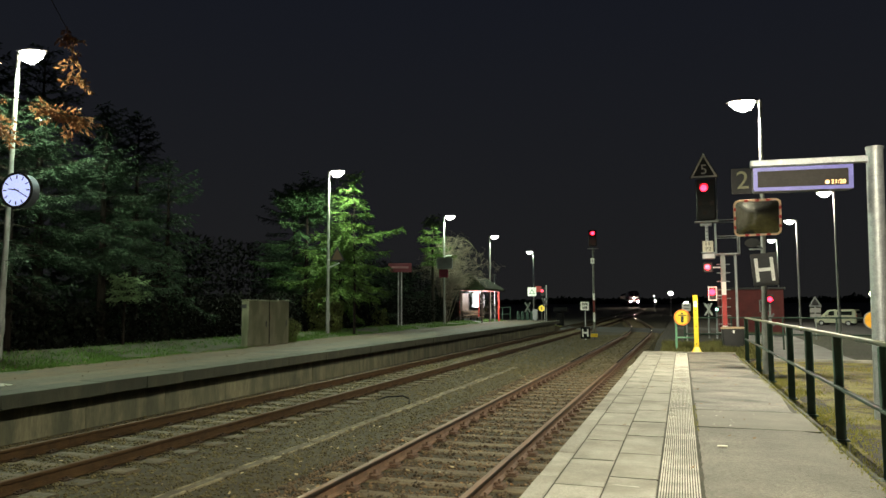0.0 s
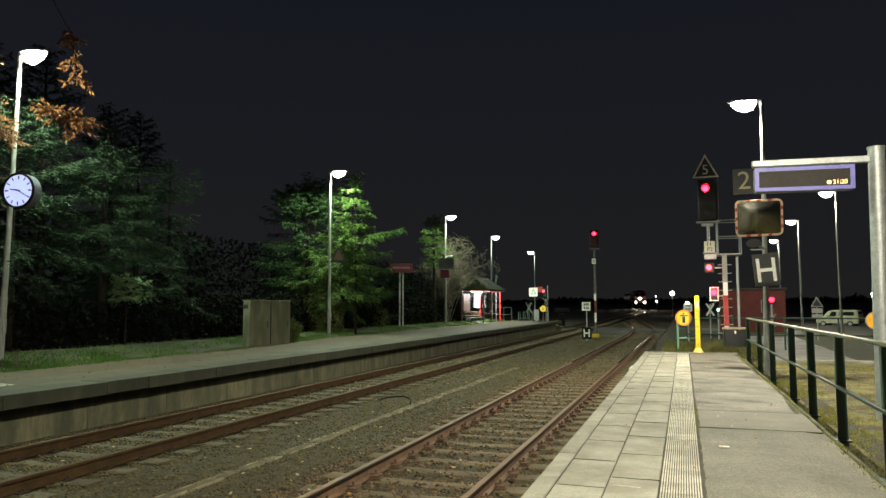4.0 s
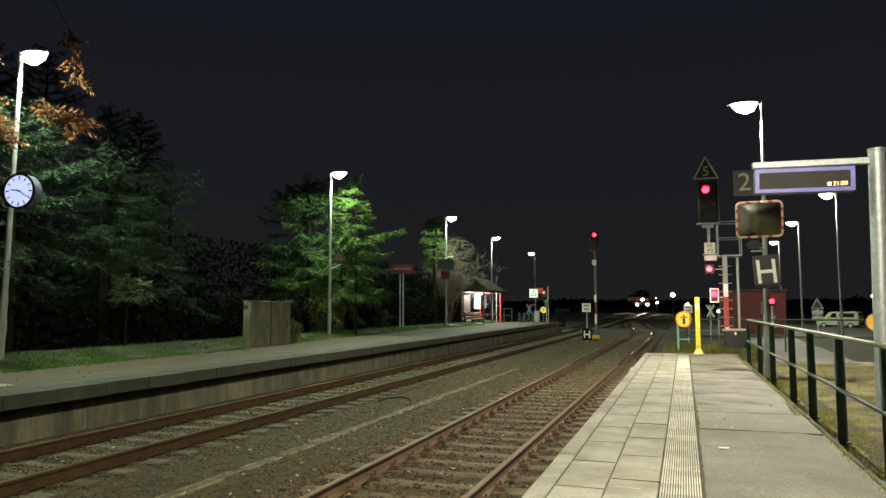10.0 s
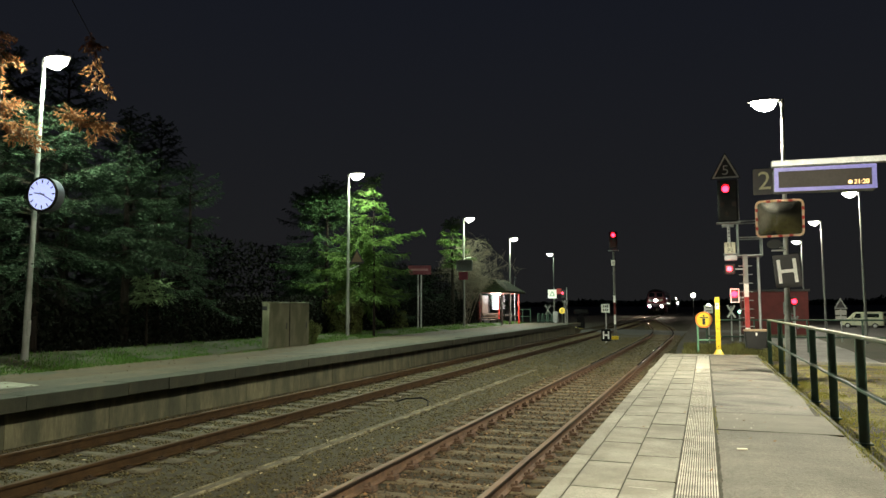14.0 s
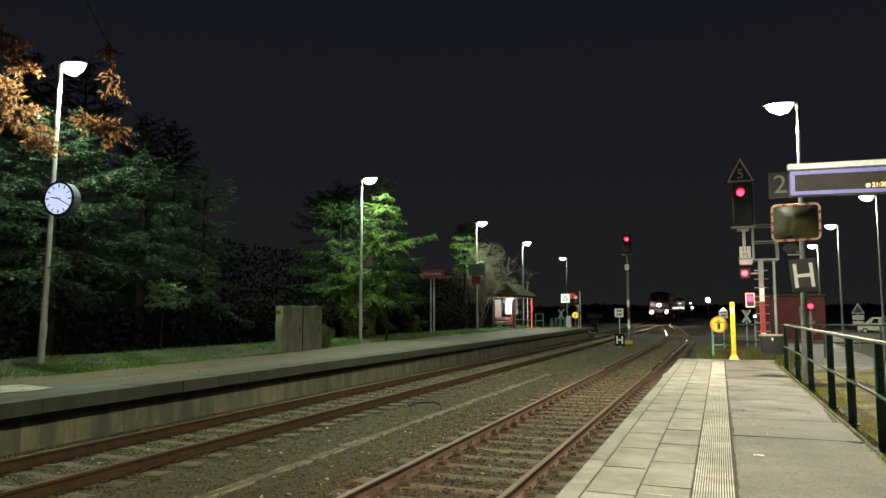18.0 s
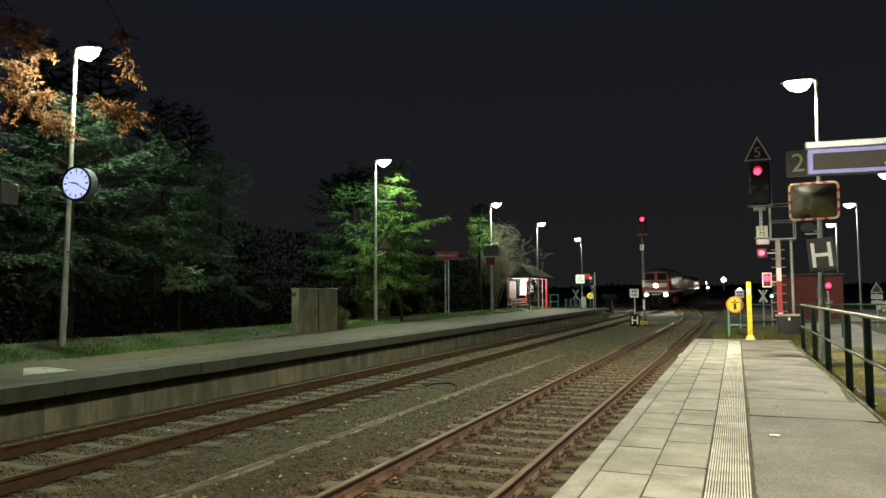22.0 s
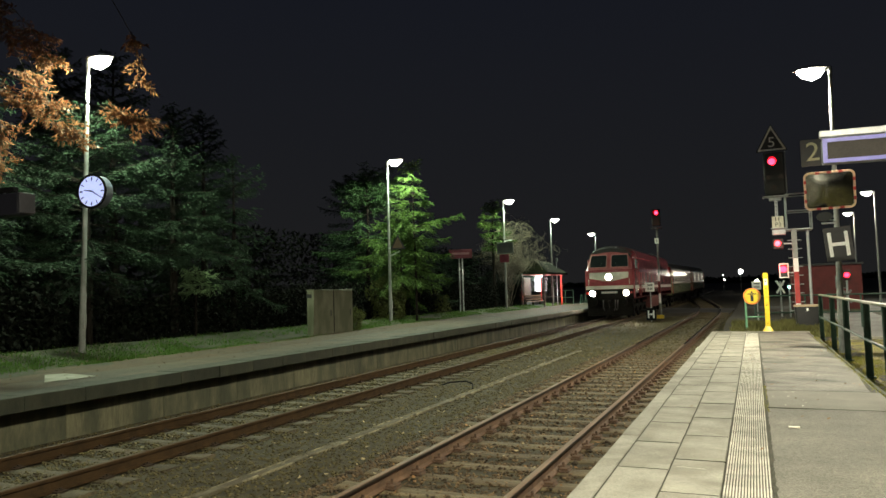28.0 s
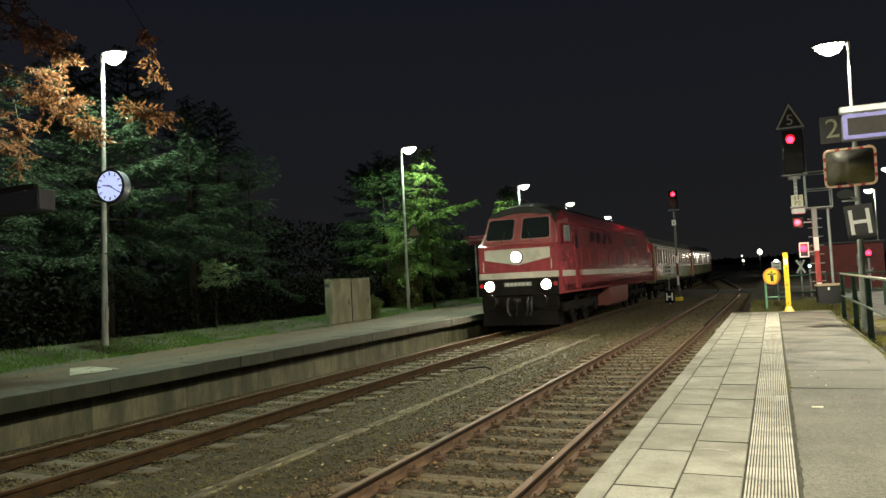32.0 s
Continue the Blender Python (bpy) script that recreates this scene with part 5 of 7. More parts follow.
def skin(mb, rings, mats=None):
    n = len(rings[0])
    for k in range(len(rings) - 1):
        for i in range(n):
            j = (i + 1) % n
            mb.m = mats(k, i) if mats else 0
            mb.add([rings[k][i], rings[k][j], rings[k + 1][j], rings[k + 1][i]], [(3, 2, 1, 0)])
    mb.m = 0
    mb.add(rings[0], [tuple(range(n))])
    mb.add(rings[-1], [tuple(range(n - 1, -1, -1))])
    return mb


lower = [(-1.44, 1.22), (-1.47, 1.3), (-1.47, 2.9), (1.47, 2.9), (1.47, 1.3), (1.44, 1.22)]
mb = MB()
secs = [(0.0, 0.93), (0.05, 0.965), (0.25, 1.0), (LL - 0.25, 1.0), (LL - 0.05, 0.965), (LL, 0.93)]
skin(mb, [[Vector((x * s, y, z)) for x, z in lower] for y, s in secs])
part("body", mb, M_LOCO, loco)
rings = [ring(0.06, 1.38, 2.9, 0.06), ring(0.62, 1.27, 2.9, 1.22), ring(0.72, 1.30, 2.9, 1.32), ring(1.6, 1.44, 2.9, 1.56), ring(LL - 1.6, 1.44, 2.9, 1.56), ring(LL - 0.72, 1.30, 2.9, 1.32), ring(LL - 0.62, 1.27, 2.9, 1.22), ring(LL - 0.06, 1.38, 2.9, 0.06)]
mb = skin(MB(), rings, lambda k, i: 1 if k not in (0, 6) and 3 <= i <= 8 or (k in (1, 5) and 2 <= i <= 9) else 2 if k in (0, 6) else 0)
part("upper_body", mb, [M_LOCO, M_LOCOROOF, M_LOCOFRAME], loco, "red upper body under a sooty dark roof")
part("roof_visor", MB().sweep([(-1.26, 0.0), (1.26, 0.0), (1.05, 0.26), (0.6, 0.42), (0, 0.48), (-0.6, 0.42), (-1.05, 0.26)], [((0, 0.58, 3.8), (1, 0, 0), (0, 0, 1)), ((0, 1.3, 3.92), (1, 0, 0), (0, 0, 1))]), M_LOCOROOF, loco)
# front windows on the sloping screen
bdir = Vector((0, 0.56, 1.16)).normalized()
for s in (-1, 1):
    quad = [(0.08, 0.05), (1.24, 0.05), (1.12, 1.1), (0.08, 1.1)] if s > 0 else [(-1.24, 0.05), (-0.08, 0.05), (-0.08, 1.1), (-1.12, 1.1)]
    quad2 = [(0.2, 0.2), (1.08, 0.2), (1.14, 0.27), (1.08, 0.94), (1.02, 1.0), (0.2, 1.0), (0.15, 0.94), (0.15, 0.27)] if s > 0 else [(-1.08, 0.2), (-0.2, 0.2), (-0.15, 0.27), (-0.15, 0.94), (-0.2, 1.0), (-1.02, 1.0), (-1.08, 0.94), (-1.14, 0.27)]
    wnd = part("windscreen", MB().plate(quad, (0, 0.05, 2.93), (1, 0, 0), bdir, 0.03), M_LOCOFRAME, loco, "windscreen frame coloured pinkish for the light it reflects")
    part("pane", MB().plate(quad2, Vector((0, 0.05, 2.93)) + Vector((0, -1.16, 0.56)).normalized() * 0.032, (1, 0, 0), bdir, 0.004), M_CABGLASS, wnd, "dark reflecting cab glass")
    cx = sum(q[0] for q in quad2) / len(quad2)
    cy = sum(q[1] for q in quad2) / len(quad2)
    big = [(cx + (q[0] - cx) * 1.07, cy + (q[1] - cy) * 1.08) for q in quad2]
    rim = MB()
    for i in range(len(quad2)):
        j = (i + 1) % len(quad2)
        rim.plate([big[i], big[j], quad2[j], quad2[i]], Vector((0, 0.05, 2.93)) + Vector((0, -1.16, 0.56)).normalized() * 0.031, (1, 0, 0), bdir, 0.008)
    part("gasket", rim, M_GASKET, wnd, "pale pinkish window surround")
    part("wiper", MB().cyl(Vector((s * 0.55, 0.0, 2.99)), Vector((s * 0.4, 0.12, 3.4)), 0.012, n=6), M_BLACK, wnd)
part("nose_ledge", MB().box((0, 0.05, 2.91), (2.86, 0.16, 0.05), 0.015), M_LOCO, loco)
part("cream_panel", MB().plate([(-1.16, 2.8), (-1.16, 2.46), (0, 2.24), (1.16, 2.46), (1.16, 2.8)][::-1], (0, 0.016, 0), (1, 0, 0), (0, 0, 1), 0.024), M_LSTRIPE, loco, "cream trapezoid panel on the nose")
part("front_stripe", MB().box((0, 0.0, 1.9), (2.76, 0.03, 0.2), 0.005), M_LSTRIPE, loco)
for s in (-1, 1):
    part("side_stripe", MB().box((s * 1.475, LL / 2, 1.9), (0.012, LL - 0.6, 0.2)), M_LSTRIPE, loco)
    part("corner_stripe", MB().box((s * 1.425, 0.13, 1.9), (0.02, 0.26, 0.2), rot=Matrix.Rotation(radians(-s * 14), 3, "Z")), M_LSTRIPE, loco)
front = part("buffer_beam", MB().box((0, 0.03, 1.5), (2.8, 0.12, 0.58), 0.03).box((0, 0.12, 0.95), (2.7, 0.2, 0.55), 0.04), M_UNDER, loco, "grimy dark buffer beam")
part("snow_plough", MB().plate([(-1.35, 0.22), (1.35, 0.22), (1.3, 0.72), (-1.3, 0.72)], (0, 0.1, 0), (1, 0, 0), (0, 0, 1), 0.06), M_UNDER, front)
for x, z, r in ((-1.0, 1.56, 0.15), (1.0, 1.56, 0.15), (0.0, 2.52, 0.165)):
    hl = part("headlamp", MB().cyl((x, -0.09, z), (x, 0.02, z), r + 0.05, r + 0.06, 20), M_BLACK, loco)
    part("lamp_glass", MB().cyl((x, -0.105, z), (x, -0.092, z), r, r, 20), M_HEADLAMP, hl, "glowing warm white headlamp")
for s in (-1, 1):
    part("tail_lamp", MB().cyl((s * 1.3, -0.06, 1.58), (s * 1.3, 0.0, 1.58), 0.07, n=14), mat("tail_lamp_red", (0.4, 0.01, 0.01), None, 0.2, bump=0, glow=0.3, glow_col=(1, 0.05, 0.05)) if s < 0 else M_RED, loco)
    bf = part("buffer", MB().cyl((s * 0.875, -0.45, 1.05), (s * 0.875, 0.05, 1.05), 0.1, 0.14, 14), M_UNDER, loco)
    part("buffer_plate", MB().cyl((s * 0.875, -0.56, 1.05), (s * 0.875, -0.45, 1.05), 0.24, 0.24, 20), M_UNDER, bf)
    part("step", MB().box((s * 1.2, 0.25, 0.55), (0.35, 0.25, 0.05), 0.01), M_UNDER, loco)
    part("grab_rail", MB().cyl((s * 1.2, -0.05, 2.06), (s * 1.2, -0.05, 2.4), 0.015, n=6), M_LSTRIPE, loco)
part("number_board", MB().box((0, -0.035, 1.6), (0.95, 0.015, 0.13), 0.003), M_GREY, loco)
for k in range(6):
    part("number_bar", MB().box((-0.36 + 0.14 * k, -0.046, 1.6), (0.08, 0.006, 0.07)), M_LSTRIPE, loco)
part("coupling_hook", MB().box((0, -0.2, 1.05), (0.12, 0.5, 0.14), 0.03).tube([(0, -0.4, 1.0), (0.05, -0.45, 0.75), (0, -0.42, 0.55)], 0.03), M_UNDER, loco)
for x in (-0.35, 0.35, 0.5):
    part("brake_hose", MB().tube([(x, -0.05, 1.15), (x, -0.2, 1.0), (x, -0.22, 0.7), (x * 0.8, -0.15, 0.55)], 0.03), M_BLACK, loco)
# sides
for s in (-1, 1):
    w = part("cab_side_window", MB().box((s * 1.42, 1.25, 3.28), (0.05, 0.72, 0.66), 0.02, Matrix.Rotation(radians(-s * 3), 3, "Z")), M_LOCO, loco, "cab side window in a red frame")
    part("pane", MB().box((s * 1.445, 1.25, 3.28), (0.02, 0.58, 0.54), 0.0, Matrix.Rotation(radians(-s * 3), 3, "Z")), M_SIDEGLASS, w, "side glass coloured pale for its reflection")
    d = part("cab_door", MB().box((s * 1.475, 2.35, 2.35), (0.03, 0.72, 2.0), 0.01), M_LOCO, loco)
    part("door_window", MB().box((s * 1.493, 2.35, 3.02), (0.012, 0.46, 0.5)), M_CABGLASS, d)
    part("door_handle", MB().cyl((s * 1.52, 1.92, 1.5), (s * 1.52, 1.92, 2.8), 0.018, n=6), M_LOCO, d)
    part("door_handle", MB().cyl((s * 1.52, 2.78, 1.5), (s * 1.52, 2.78, 2.8), 0.018, n=6), M_LOCO, d)
    for y in (5.0, 6.2, 7.4, 8.6, 12.0, 13.2, 14.4, 15.6):
        part("side_window", MB().box((s * 1.45, y, 3.28), (0.04, 0.62, 0.4), 0.02), M_CABGLASS, loco)
    for y in (4.6, 6.4, 8.2, 10.0, 11.8, 13.6, 15.4):
        g = part("grille", MB().box((s * 1.476, y + 0.3, 2.5), (0.025, 1.3, 0.62), 0.008), M_LOCO, loco)
        for k in range(5):
            part("louvre", MB().box((s * 1.494, y + 0.3, 2.28 + 0.11 * k), (0.02, 1.2, 0.035), 0.004), M_LOUVRE, g)
    part("gutter", MB().box((s * 1.45, LL / 2, 3.66), (0.03, LL - 3, 0.05), 0.014), M_LOCO, loco)
    part("sole_bar", MB().box((s * 1.42, LL / 2, 1.38), (0.1, LL - 1, 0.3), 0.01), M_LOCO, loco)
part("fuel_tank", MB().sweep([(-1.3, 0.45), (1.3, 0.45), (1.4, 0.6), (1.4, 1.25), (-1.4, 1.25), (-1.4, 0.6)], [((0, 8.0, 0), (1, 0, 0), (0, 0, 1)), ((0, 12.4, 0), (1, 0, 0), (0, 0, 1))]), M_TANK, loco, "dusty red fuel tank")
part("underframe", MB().box((0, LL / 2, 1.12), (2.2, LL - 1, 0.25), 0.02), M_UNDER, loco)
for y in (6.5, 10.3, 14.0):
    part("roof_fan", MB().cyl((0, y, 4.28), (0, y, 4.4), 0.7, 0.62, 18), M_LOCOROOF, loco)
part("roof_horn", MB().cyl((0.3, 1.0, 4.3), (0.3, 1.3, 4.38), 0.06, 0.03, 10), M_GALV, loco)


def bogie(parent, y0, axles):
    bg = part("bogie", MB().box((0, y0, 0.72), (2.3, axles[-1] - axles[0] + 1.5, 0.22), 0.03), M_UNDER, parent)
    for s in (-1, 1):
        part("side_frame", MB().box((s * 1.12, y0, 0.72), (0.14, axles[-1] - axles[0] + 1.7, 0.34), 0.03), M_UNDER, bg)
        for a in axles:
            part("wheel", MB().cyl((s * 0.69, y0 + a, 0.52), (s * 0.83, y0 + a, 0.52), 0.52, 0.515, 24), M_UNDER, bg)
            part("axle_box", MB().box((s * 1.2, y0 + a, 0.55), (0.16, 0.3, 0.3), 0.03), M_UNDER, bg)
    for a in axles:
        part("axle", MB().cyl((-0.8, y0 + a, 0.52), (0.8, y0 + a, 0.52), 0.08, n=10), M_UNDER, bg)
    for s in (-1, 1):
        for a in axles[:-1]:
            part("spring", MB().cyl((s * 1.15, y0 + a + 0.9, 0.85), (s * 1.15, y0 + a + 0.9, 1.12), 0.1, n=10), M_UNDER, bg)


bogie(loco, 4.0, (-1.85, 0, 1.85))
bogie(loco, LL - 4.0, (-1.85, 0, 1.85))


def coach(label, lit):
    CL = 22.0
    c = thing("passenger_coach", label, "railway coach", group="coaches")
    side = [(-1.40, 1.05), (-1.45, 1.3), (-1.45, 3.1), (-1.36, 3.5), (-1.0, 3.85), (-0.45, 4.02), (0.45, 4.02), (1.0, 3.85), (1.36, 3.5), (1.45, 3.1), (1.45, 1.3), (1.40, 1.05)]
    secs = [[Vector((x * k, y, z)) for x, z in side] for y, k in ((0.3, 0.97), (0.4, 1.0), (CL - 0.4, 1.0), (CL - 0.3, 0.97))]
    skin_b = skin(MB(), secs, lambda k, i: 1 if 2 <= i <= 8 else 0)
    part("body", skin_b, [M_COACH, M_LOCOROOF], c)
    for s in (-1, 1):
        part("window_band", MB().box((s * 1.455, CL / 2, 2.66), (0.014, CL - 1.0, 1.24)), M_COACHCREAM, c)
        nwin = 16
        for k in range(nwin):
            y = 1.9 + (CL - 3.8) * k / (nwin - 1)
            w = part("window", MB().box((s * 1.463, y, 2.68), (0.02, 0.66, 1.0), 0.008), M_POSTDARK, c)
            part("pane", MB().box((s * 1.476, y, 2.68), (0.008, 0.54, 0.88)), M_COACHGLASS if lit and s > 0 and k % 5 == 2 else M_COACHDARK, w)
        for y in (0.95, CL - 0.95):
            d = part("door", MB().box((s * 1.465, y, 2.25), (0.03, 0.7, 2.1), 0.01), M_COACHRED, c)
            part("door_window", MB().box((s * 1.482, y, 2.75), (0.01, 0.42, 0.7)), M_COACHDARK, d)
        part("gutter", MB().box((s * 1.42, CL / 2, 3.36), (0.03, CL - 1, 0.04), 0.005), M_GALV, c)
        part("sole_bar", MB().box((s * 1.4, CL / 2, 1.1), (0.08, CL - 1, 0.18), 0.01), M_UNDER, c)
    for y in (0.12, CL - 0.12):
        part("gangway", MB().box((0, y, 2.4), (1.1, 0.36, 2.2), 0.06), M_BLACK, c)
    # Red of the end panel stands for red signal light falling on it.
    part("end_panel", MB().box((0, 0.29, 2.4), (2.74, 0.03, 2.2), 0.01), M_COACHRED, c, "coach end coloured red for the signal light on it")
    part("underframe", MB().box((0, CL / 2, 0.85), (2.0, 8.0, 0.5), 0.05), M_UNDER, c)
    bogie(c, 3.2, (-1.25, 1.25))
    bogie(c, CL - 3.2, (-1.25, 1.25))
    return c


coach_a = coach("old cream passenger coach with dark windows behind the locomotive", False)
coach_b = coach("old cream passenger coach at the rear, a few panes glowing as reflections", True)
TRAIN = [(loco, 0.0, LL), (coach_a, LL + 0.55, 22.0), (coach_b, LL + 0.55 + 22.35, 22.0)]

# ---- trees and plants ----
def leafy(name, col, col2, rough=0.65, rnd=0.35, trans=0.25):
    m = mat(name, col, col2, rough, scale=1.3, fine=25, bump=0.0, island=True, rnd=rnd, spec=0.12)
    b = m.node_tree.nodes["Principled BSDF"]
    b.inputs["Subsurface Weight"].default_value = 0.0
    nt = m.node_tree
    tr = nt.nodes.new("ShaderNodeBsdfTranslucent")
    tr.inputs["Color"].default_value = (*[min(1, c * 1.3) for c in col], 1)
    mx = nt.nodes.new("ShaderNodeMixShader")
    mx.inputs[0].default_value = trans
    out = nt.nodes["Material Output"]
    nt.links.new(b.outputs[0], mx.inputs[1])
    nt.links.new(tr.outputs[0], mx.inputs[2])
    nt.links.new(mx.outputs[0], out.inputs["Surface"])
    return m


# Copies of one needle colour, darker for the wood, brighter beside lamps.
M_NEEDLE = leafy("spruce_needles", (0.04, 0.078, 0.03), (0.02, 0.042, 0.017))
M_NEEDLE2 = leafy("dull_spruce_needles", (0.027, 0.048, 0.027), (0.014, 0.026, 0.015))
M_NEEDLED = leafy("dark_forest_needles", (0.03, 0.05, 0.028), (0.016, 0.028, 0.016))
# Brighter copy with the lamp light put into the needle colour.
M_NEEDLELIT = leafy("lamplit_spruce_needles", (0.06, 0.105, 0.024), (0.03, 0.055, 0.014))
# Near-black leaf colour: the shade under the trees is painted in.
M_SHADELEAF = leafy("shade_black_leaves", (0.006, 0.008, 0.005), (0.003, 0.004, 0.002), rough=0.95, trans=0.1)
# Pale needle colour carries the lamp light on the sapling's top.
M_SAPLING = leafy("lamplit_sapling_needles", (0.17, 0.25, 0.13), (0.1, 0.15, 0.075))
M_AUTUMN = leafy("dry_oak_leaves", (0.2, 0.09, 0.043), (0.095, 0.038, 0.02), trans=0.3)
M_BARK = mat("rough_bark", (0.016, 0.013, 0.01), (0.009, 0.007, 0.006), 0.95, scale=6, fine=40, bump=0.8, stretch=(1, 1, 0.25), spec=0.1)
M_TWIG = mat("pale_twigs", (0.19, 0.16, 0.12), (0.11, 0.095, 0.07), 0.85, scale=8, bump=0.3)
M_GRASS = leafy("green_grass_blades", (0.075, 0.15, 0.03), (0.036, 0.078, 0.016), trans=0.3)
M_DRYGRASS = leafy("yellowed_grass_blades", (0.26, 0.26, 0.055), (0.17, 0.15, 0.04), trans=0.3)
M_WEED = leafy("withered_weeds", (0.15, 0.15, 0.055), (0.075, 0.075, 0.027), trans=0.2)
M_FALLEN = leafy("fallen_leaves", (0.33, 0.2, 0.09), (0.17, 0.09, 0.04), trans=0.1)


def blades_mesh(name, P, D, W, material, bend=None):
    """Kite-shaped blades: bases P, tips P + D, half widths W, in one mesh."""
    P, D, W = np.asarray(P, float), np.asarray(D, float), np.asarray(W, float)
    n = len(P)
    mid = P + D * 0.45
    tip = P + D
    if bend is not None:
        tip = tip + bend
    V = np.stack([P, mid - W, tip, mid + W], 1).reshape(-1, 3)
    me = bpy.data.meshes.new(name)
    me.vertices.add(4 * n)
    me.vertices.foreach_set("co", V.ravel())
    me.loops.add(4 * n)
    me.loops.foreach_set("vertex_index", np.arange(4 * n))
    me.polygons.add(n)
    me.polygons.foreach_set("loop_start", np.arange(0, 4 * n, 4))
    me.materials.append(material)
    me.update(calc_edges=True)
    me.validate()
    return me


def conifer_parts(seed, h, r, base, step=0.42, sprig=0.13, dense=1.0, droop=0.75, gaps=0.0, power=0.8, lift=0.5, hang=0.7, boughs=(), stem=1.0):
    """Trunk and crown of a spruce at the origin: whorls of arching boughs with upturned tips and hanging side twigs."""
    rs = np.random.RandomState(seed)
    tr = MB().tube([(0, 0, -2.2), (0.03, 0, h * 0.3), (-0.02, 0.03, h * 0.65), (0, 0, h)], [0.02 * h * stem, 0.016 * h * stem, 0.009 * h * stem, 0.01], 9)
    P, D, W = [], [], []

    def needles(q, along, side, size):
        dd = along + side + rs.uniform(-0.22, 0.22, 3)
        dd *= size * rs.uniform(0.7, 1.25) / np.linalg.norm(dd)
        w = np.cross(dd, rs.uniform(-1, 1, 3))
        w *= size * 0.13 / (np.linalg.norm(w) + 1e-6)
        P.append(q)
        D.append(dd)
        W.append(w)

    def twig(p, d, length, size):
        d = d / np.linalg.norm(d)
        lat = np.cross(d, (0, 0, 1.0))
        lat /= np.linalg.norm(lat) + 1e-6
        m = max(2, int(length / (size * 0.36)))
        for j in range(m + 1):
            q = p + d * length * j / m + np.array((0, 0, -0.25 * length * (j / m) ** 2))
            k = 0.85 if j < m else 0.0
            needles(q, d * 0.8, lat * k, size)
            if j < m:
                needles(q, d * 0.8, -lat * k, size)

    def bough(z, f, a, L):
        up = rs.uniform(0.05, 0.4) + 0.55 * f ** 2
        fall = droop * (1.15 - f) * rs.uniform(0.7, 1.2)
        ca, sa = math.cos(a), math.sin(a)
        n = max(3, int(L / (0.15 / dense)))
        pts = [np.array((ca * L * q, sa * L * q, z + L * (up * q - fall * q * q + lift * fall * q ** 4))) for q in [i / n for i in range(n + 1)]]
        tr.tube([tuple(pts[0]), tuple(pts[n // 2]), tuple(pts[-1])], [0.03 * (1 - f) + 0.008, 0.014, 0.004], 4)
        sd = np.array((-sa, ca, 0.0))
        for i in range(max(1, int(n * 0.25)), n + 1):
            q = i / n
            fw = pts[i] - pts[i - 1]
            fw /= np.linalg.norm(fw)
            needles(pts[i], fw, sd * 0.4, sprig)
            needles(pts[i], fw, -sd * 0.4, sprig)
            for side in (-1, 1):
                tl = 0.55 * (1 - 0.62 * q) * min(1.0, L / 1.5 + 0.2) * rs.uniform(0.55, 1.25)
                twig(pts[i], fw * 0.7 + sd * side * 0.8 + np.array((0, 0, rs.uniform(-hang * 1.5, 0.1))), tl, sprig)

    for z, a, L in boughs:
        bough(z, 0.35, radians(a), L)
    z = base
    while z < h - 0.12:
        f = (z - base) / (h - base)
        turn = rs.uniform(0, 2 * math.pi)
        arms = rs.randint(5, 8) if f < 0.8 else 5
        for k in range(arms):
            a = turn + 2 * math.pi * (k + rs.uniform(-0.3, 0.3)) / arms
            lump = noise.noise((math.cos(a) * 1.3 + seed, math.sin(a) * 1.3, z * 0.75))
            if lump < gaps - 0.5:
                continue
            L = r * (1 - f) ** power * (1 + 0.9 * lump) * rs.uniform(0.6, 1.15) + 0.2
            L *= 0.75 if f < 0.08 else 1
            bough(z, f, a, L)
        z += step * rs.uniform(0.75, 1.25) * (1 - 0.45 * f)
    for k in range(8):
        twig(np.array((0, 0, h - 0.09 * k)), np.array((math.cos(k * 2.4), math.sin(k * 2.4), 1.4 - 0.08 * k)), 0.12 + 0.03 * k, sprig * 0.8)
    return tr, P, D, W


def conifer(x, y, zb, seed, h, r, base, material, label, **k):
    tr, P, D, W = conifer_parts(seed, h, r, base, **k)
    t = thing("spruce_tree", label, "tree", pose(x, y, zb, 0, 0, seed * 47 % 360), "trees behind the far platform")
    part("trunk", tr, M_BARK, t)
    part("crown", blades_mesh("crown", P, D, W, material), material, t)
    return t


DARK = "tall dark spruce with drooping branches behind the platform"
YOUNG = "young spruce catching the light of the clock lamp"
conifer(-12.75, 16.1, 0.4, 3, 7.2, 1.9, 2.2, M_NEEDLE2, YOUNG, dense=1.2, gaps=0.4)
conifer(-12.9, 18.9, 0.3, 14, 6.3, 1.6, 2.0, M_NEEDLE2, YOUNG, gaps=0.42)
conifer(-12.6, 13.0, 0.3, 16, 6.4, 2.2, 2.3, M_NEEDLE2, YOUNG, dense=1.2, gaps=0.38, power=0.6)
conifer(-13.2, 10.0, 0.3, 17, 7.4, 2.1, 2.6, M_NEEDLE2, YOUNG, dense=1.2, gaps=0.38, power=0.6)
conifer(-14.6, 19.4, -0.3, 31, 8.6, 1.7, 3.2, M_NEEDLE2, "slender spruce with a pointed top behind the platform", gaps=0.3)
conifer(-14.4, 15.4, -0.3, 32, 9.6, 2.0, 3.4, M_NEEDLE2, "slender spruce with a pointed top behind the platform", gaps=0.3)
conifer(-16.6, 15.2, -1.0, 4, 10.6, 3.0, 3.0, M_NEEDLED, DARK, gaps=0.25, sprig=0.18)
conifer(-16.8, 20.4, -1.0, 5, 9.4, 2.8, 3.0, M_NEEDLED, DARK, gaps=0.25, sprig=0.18)
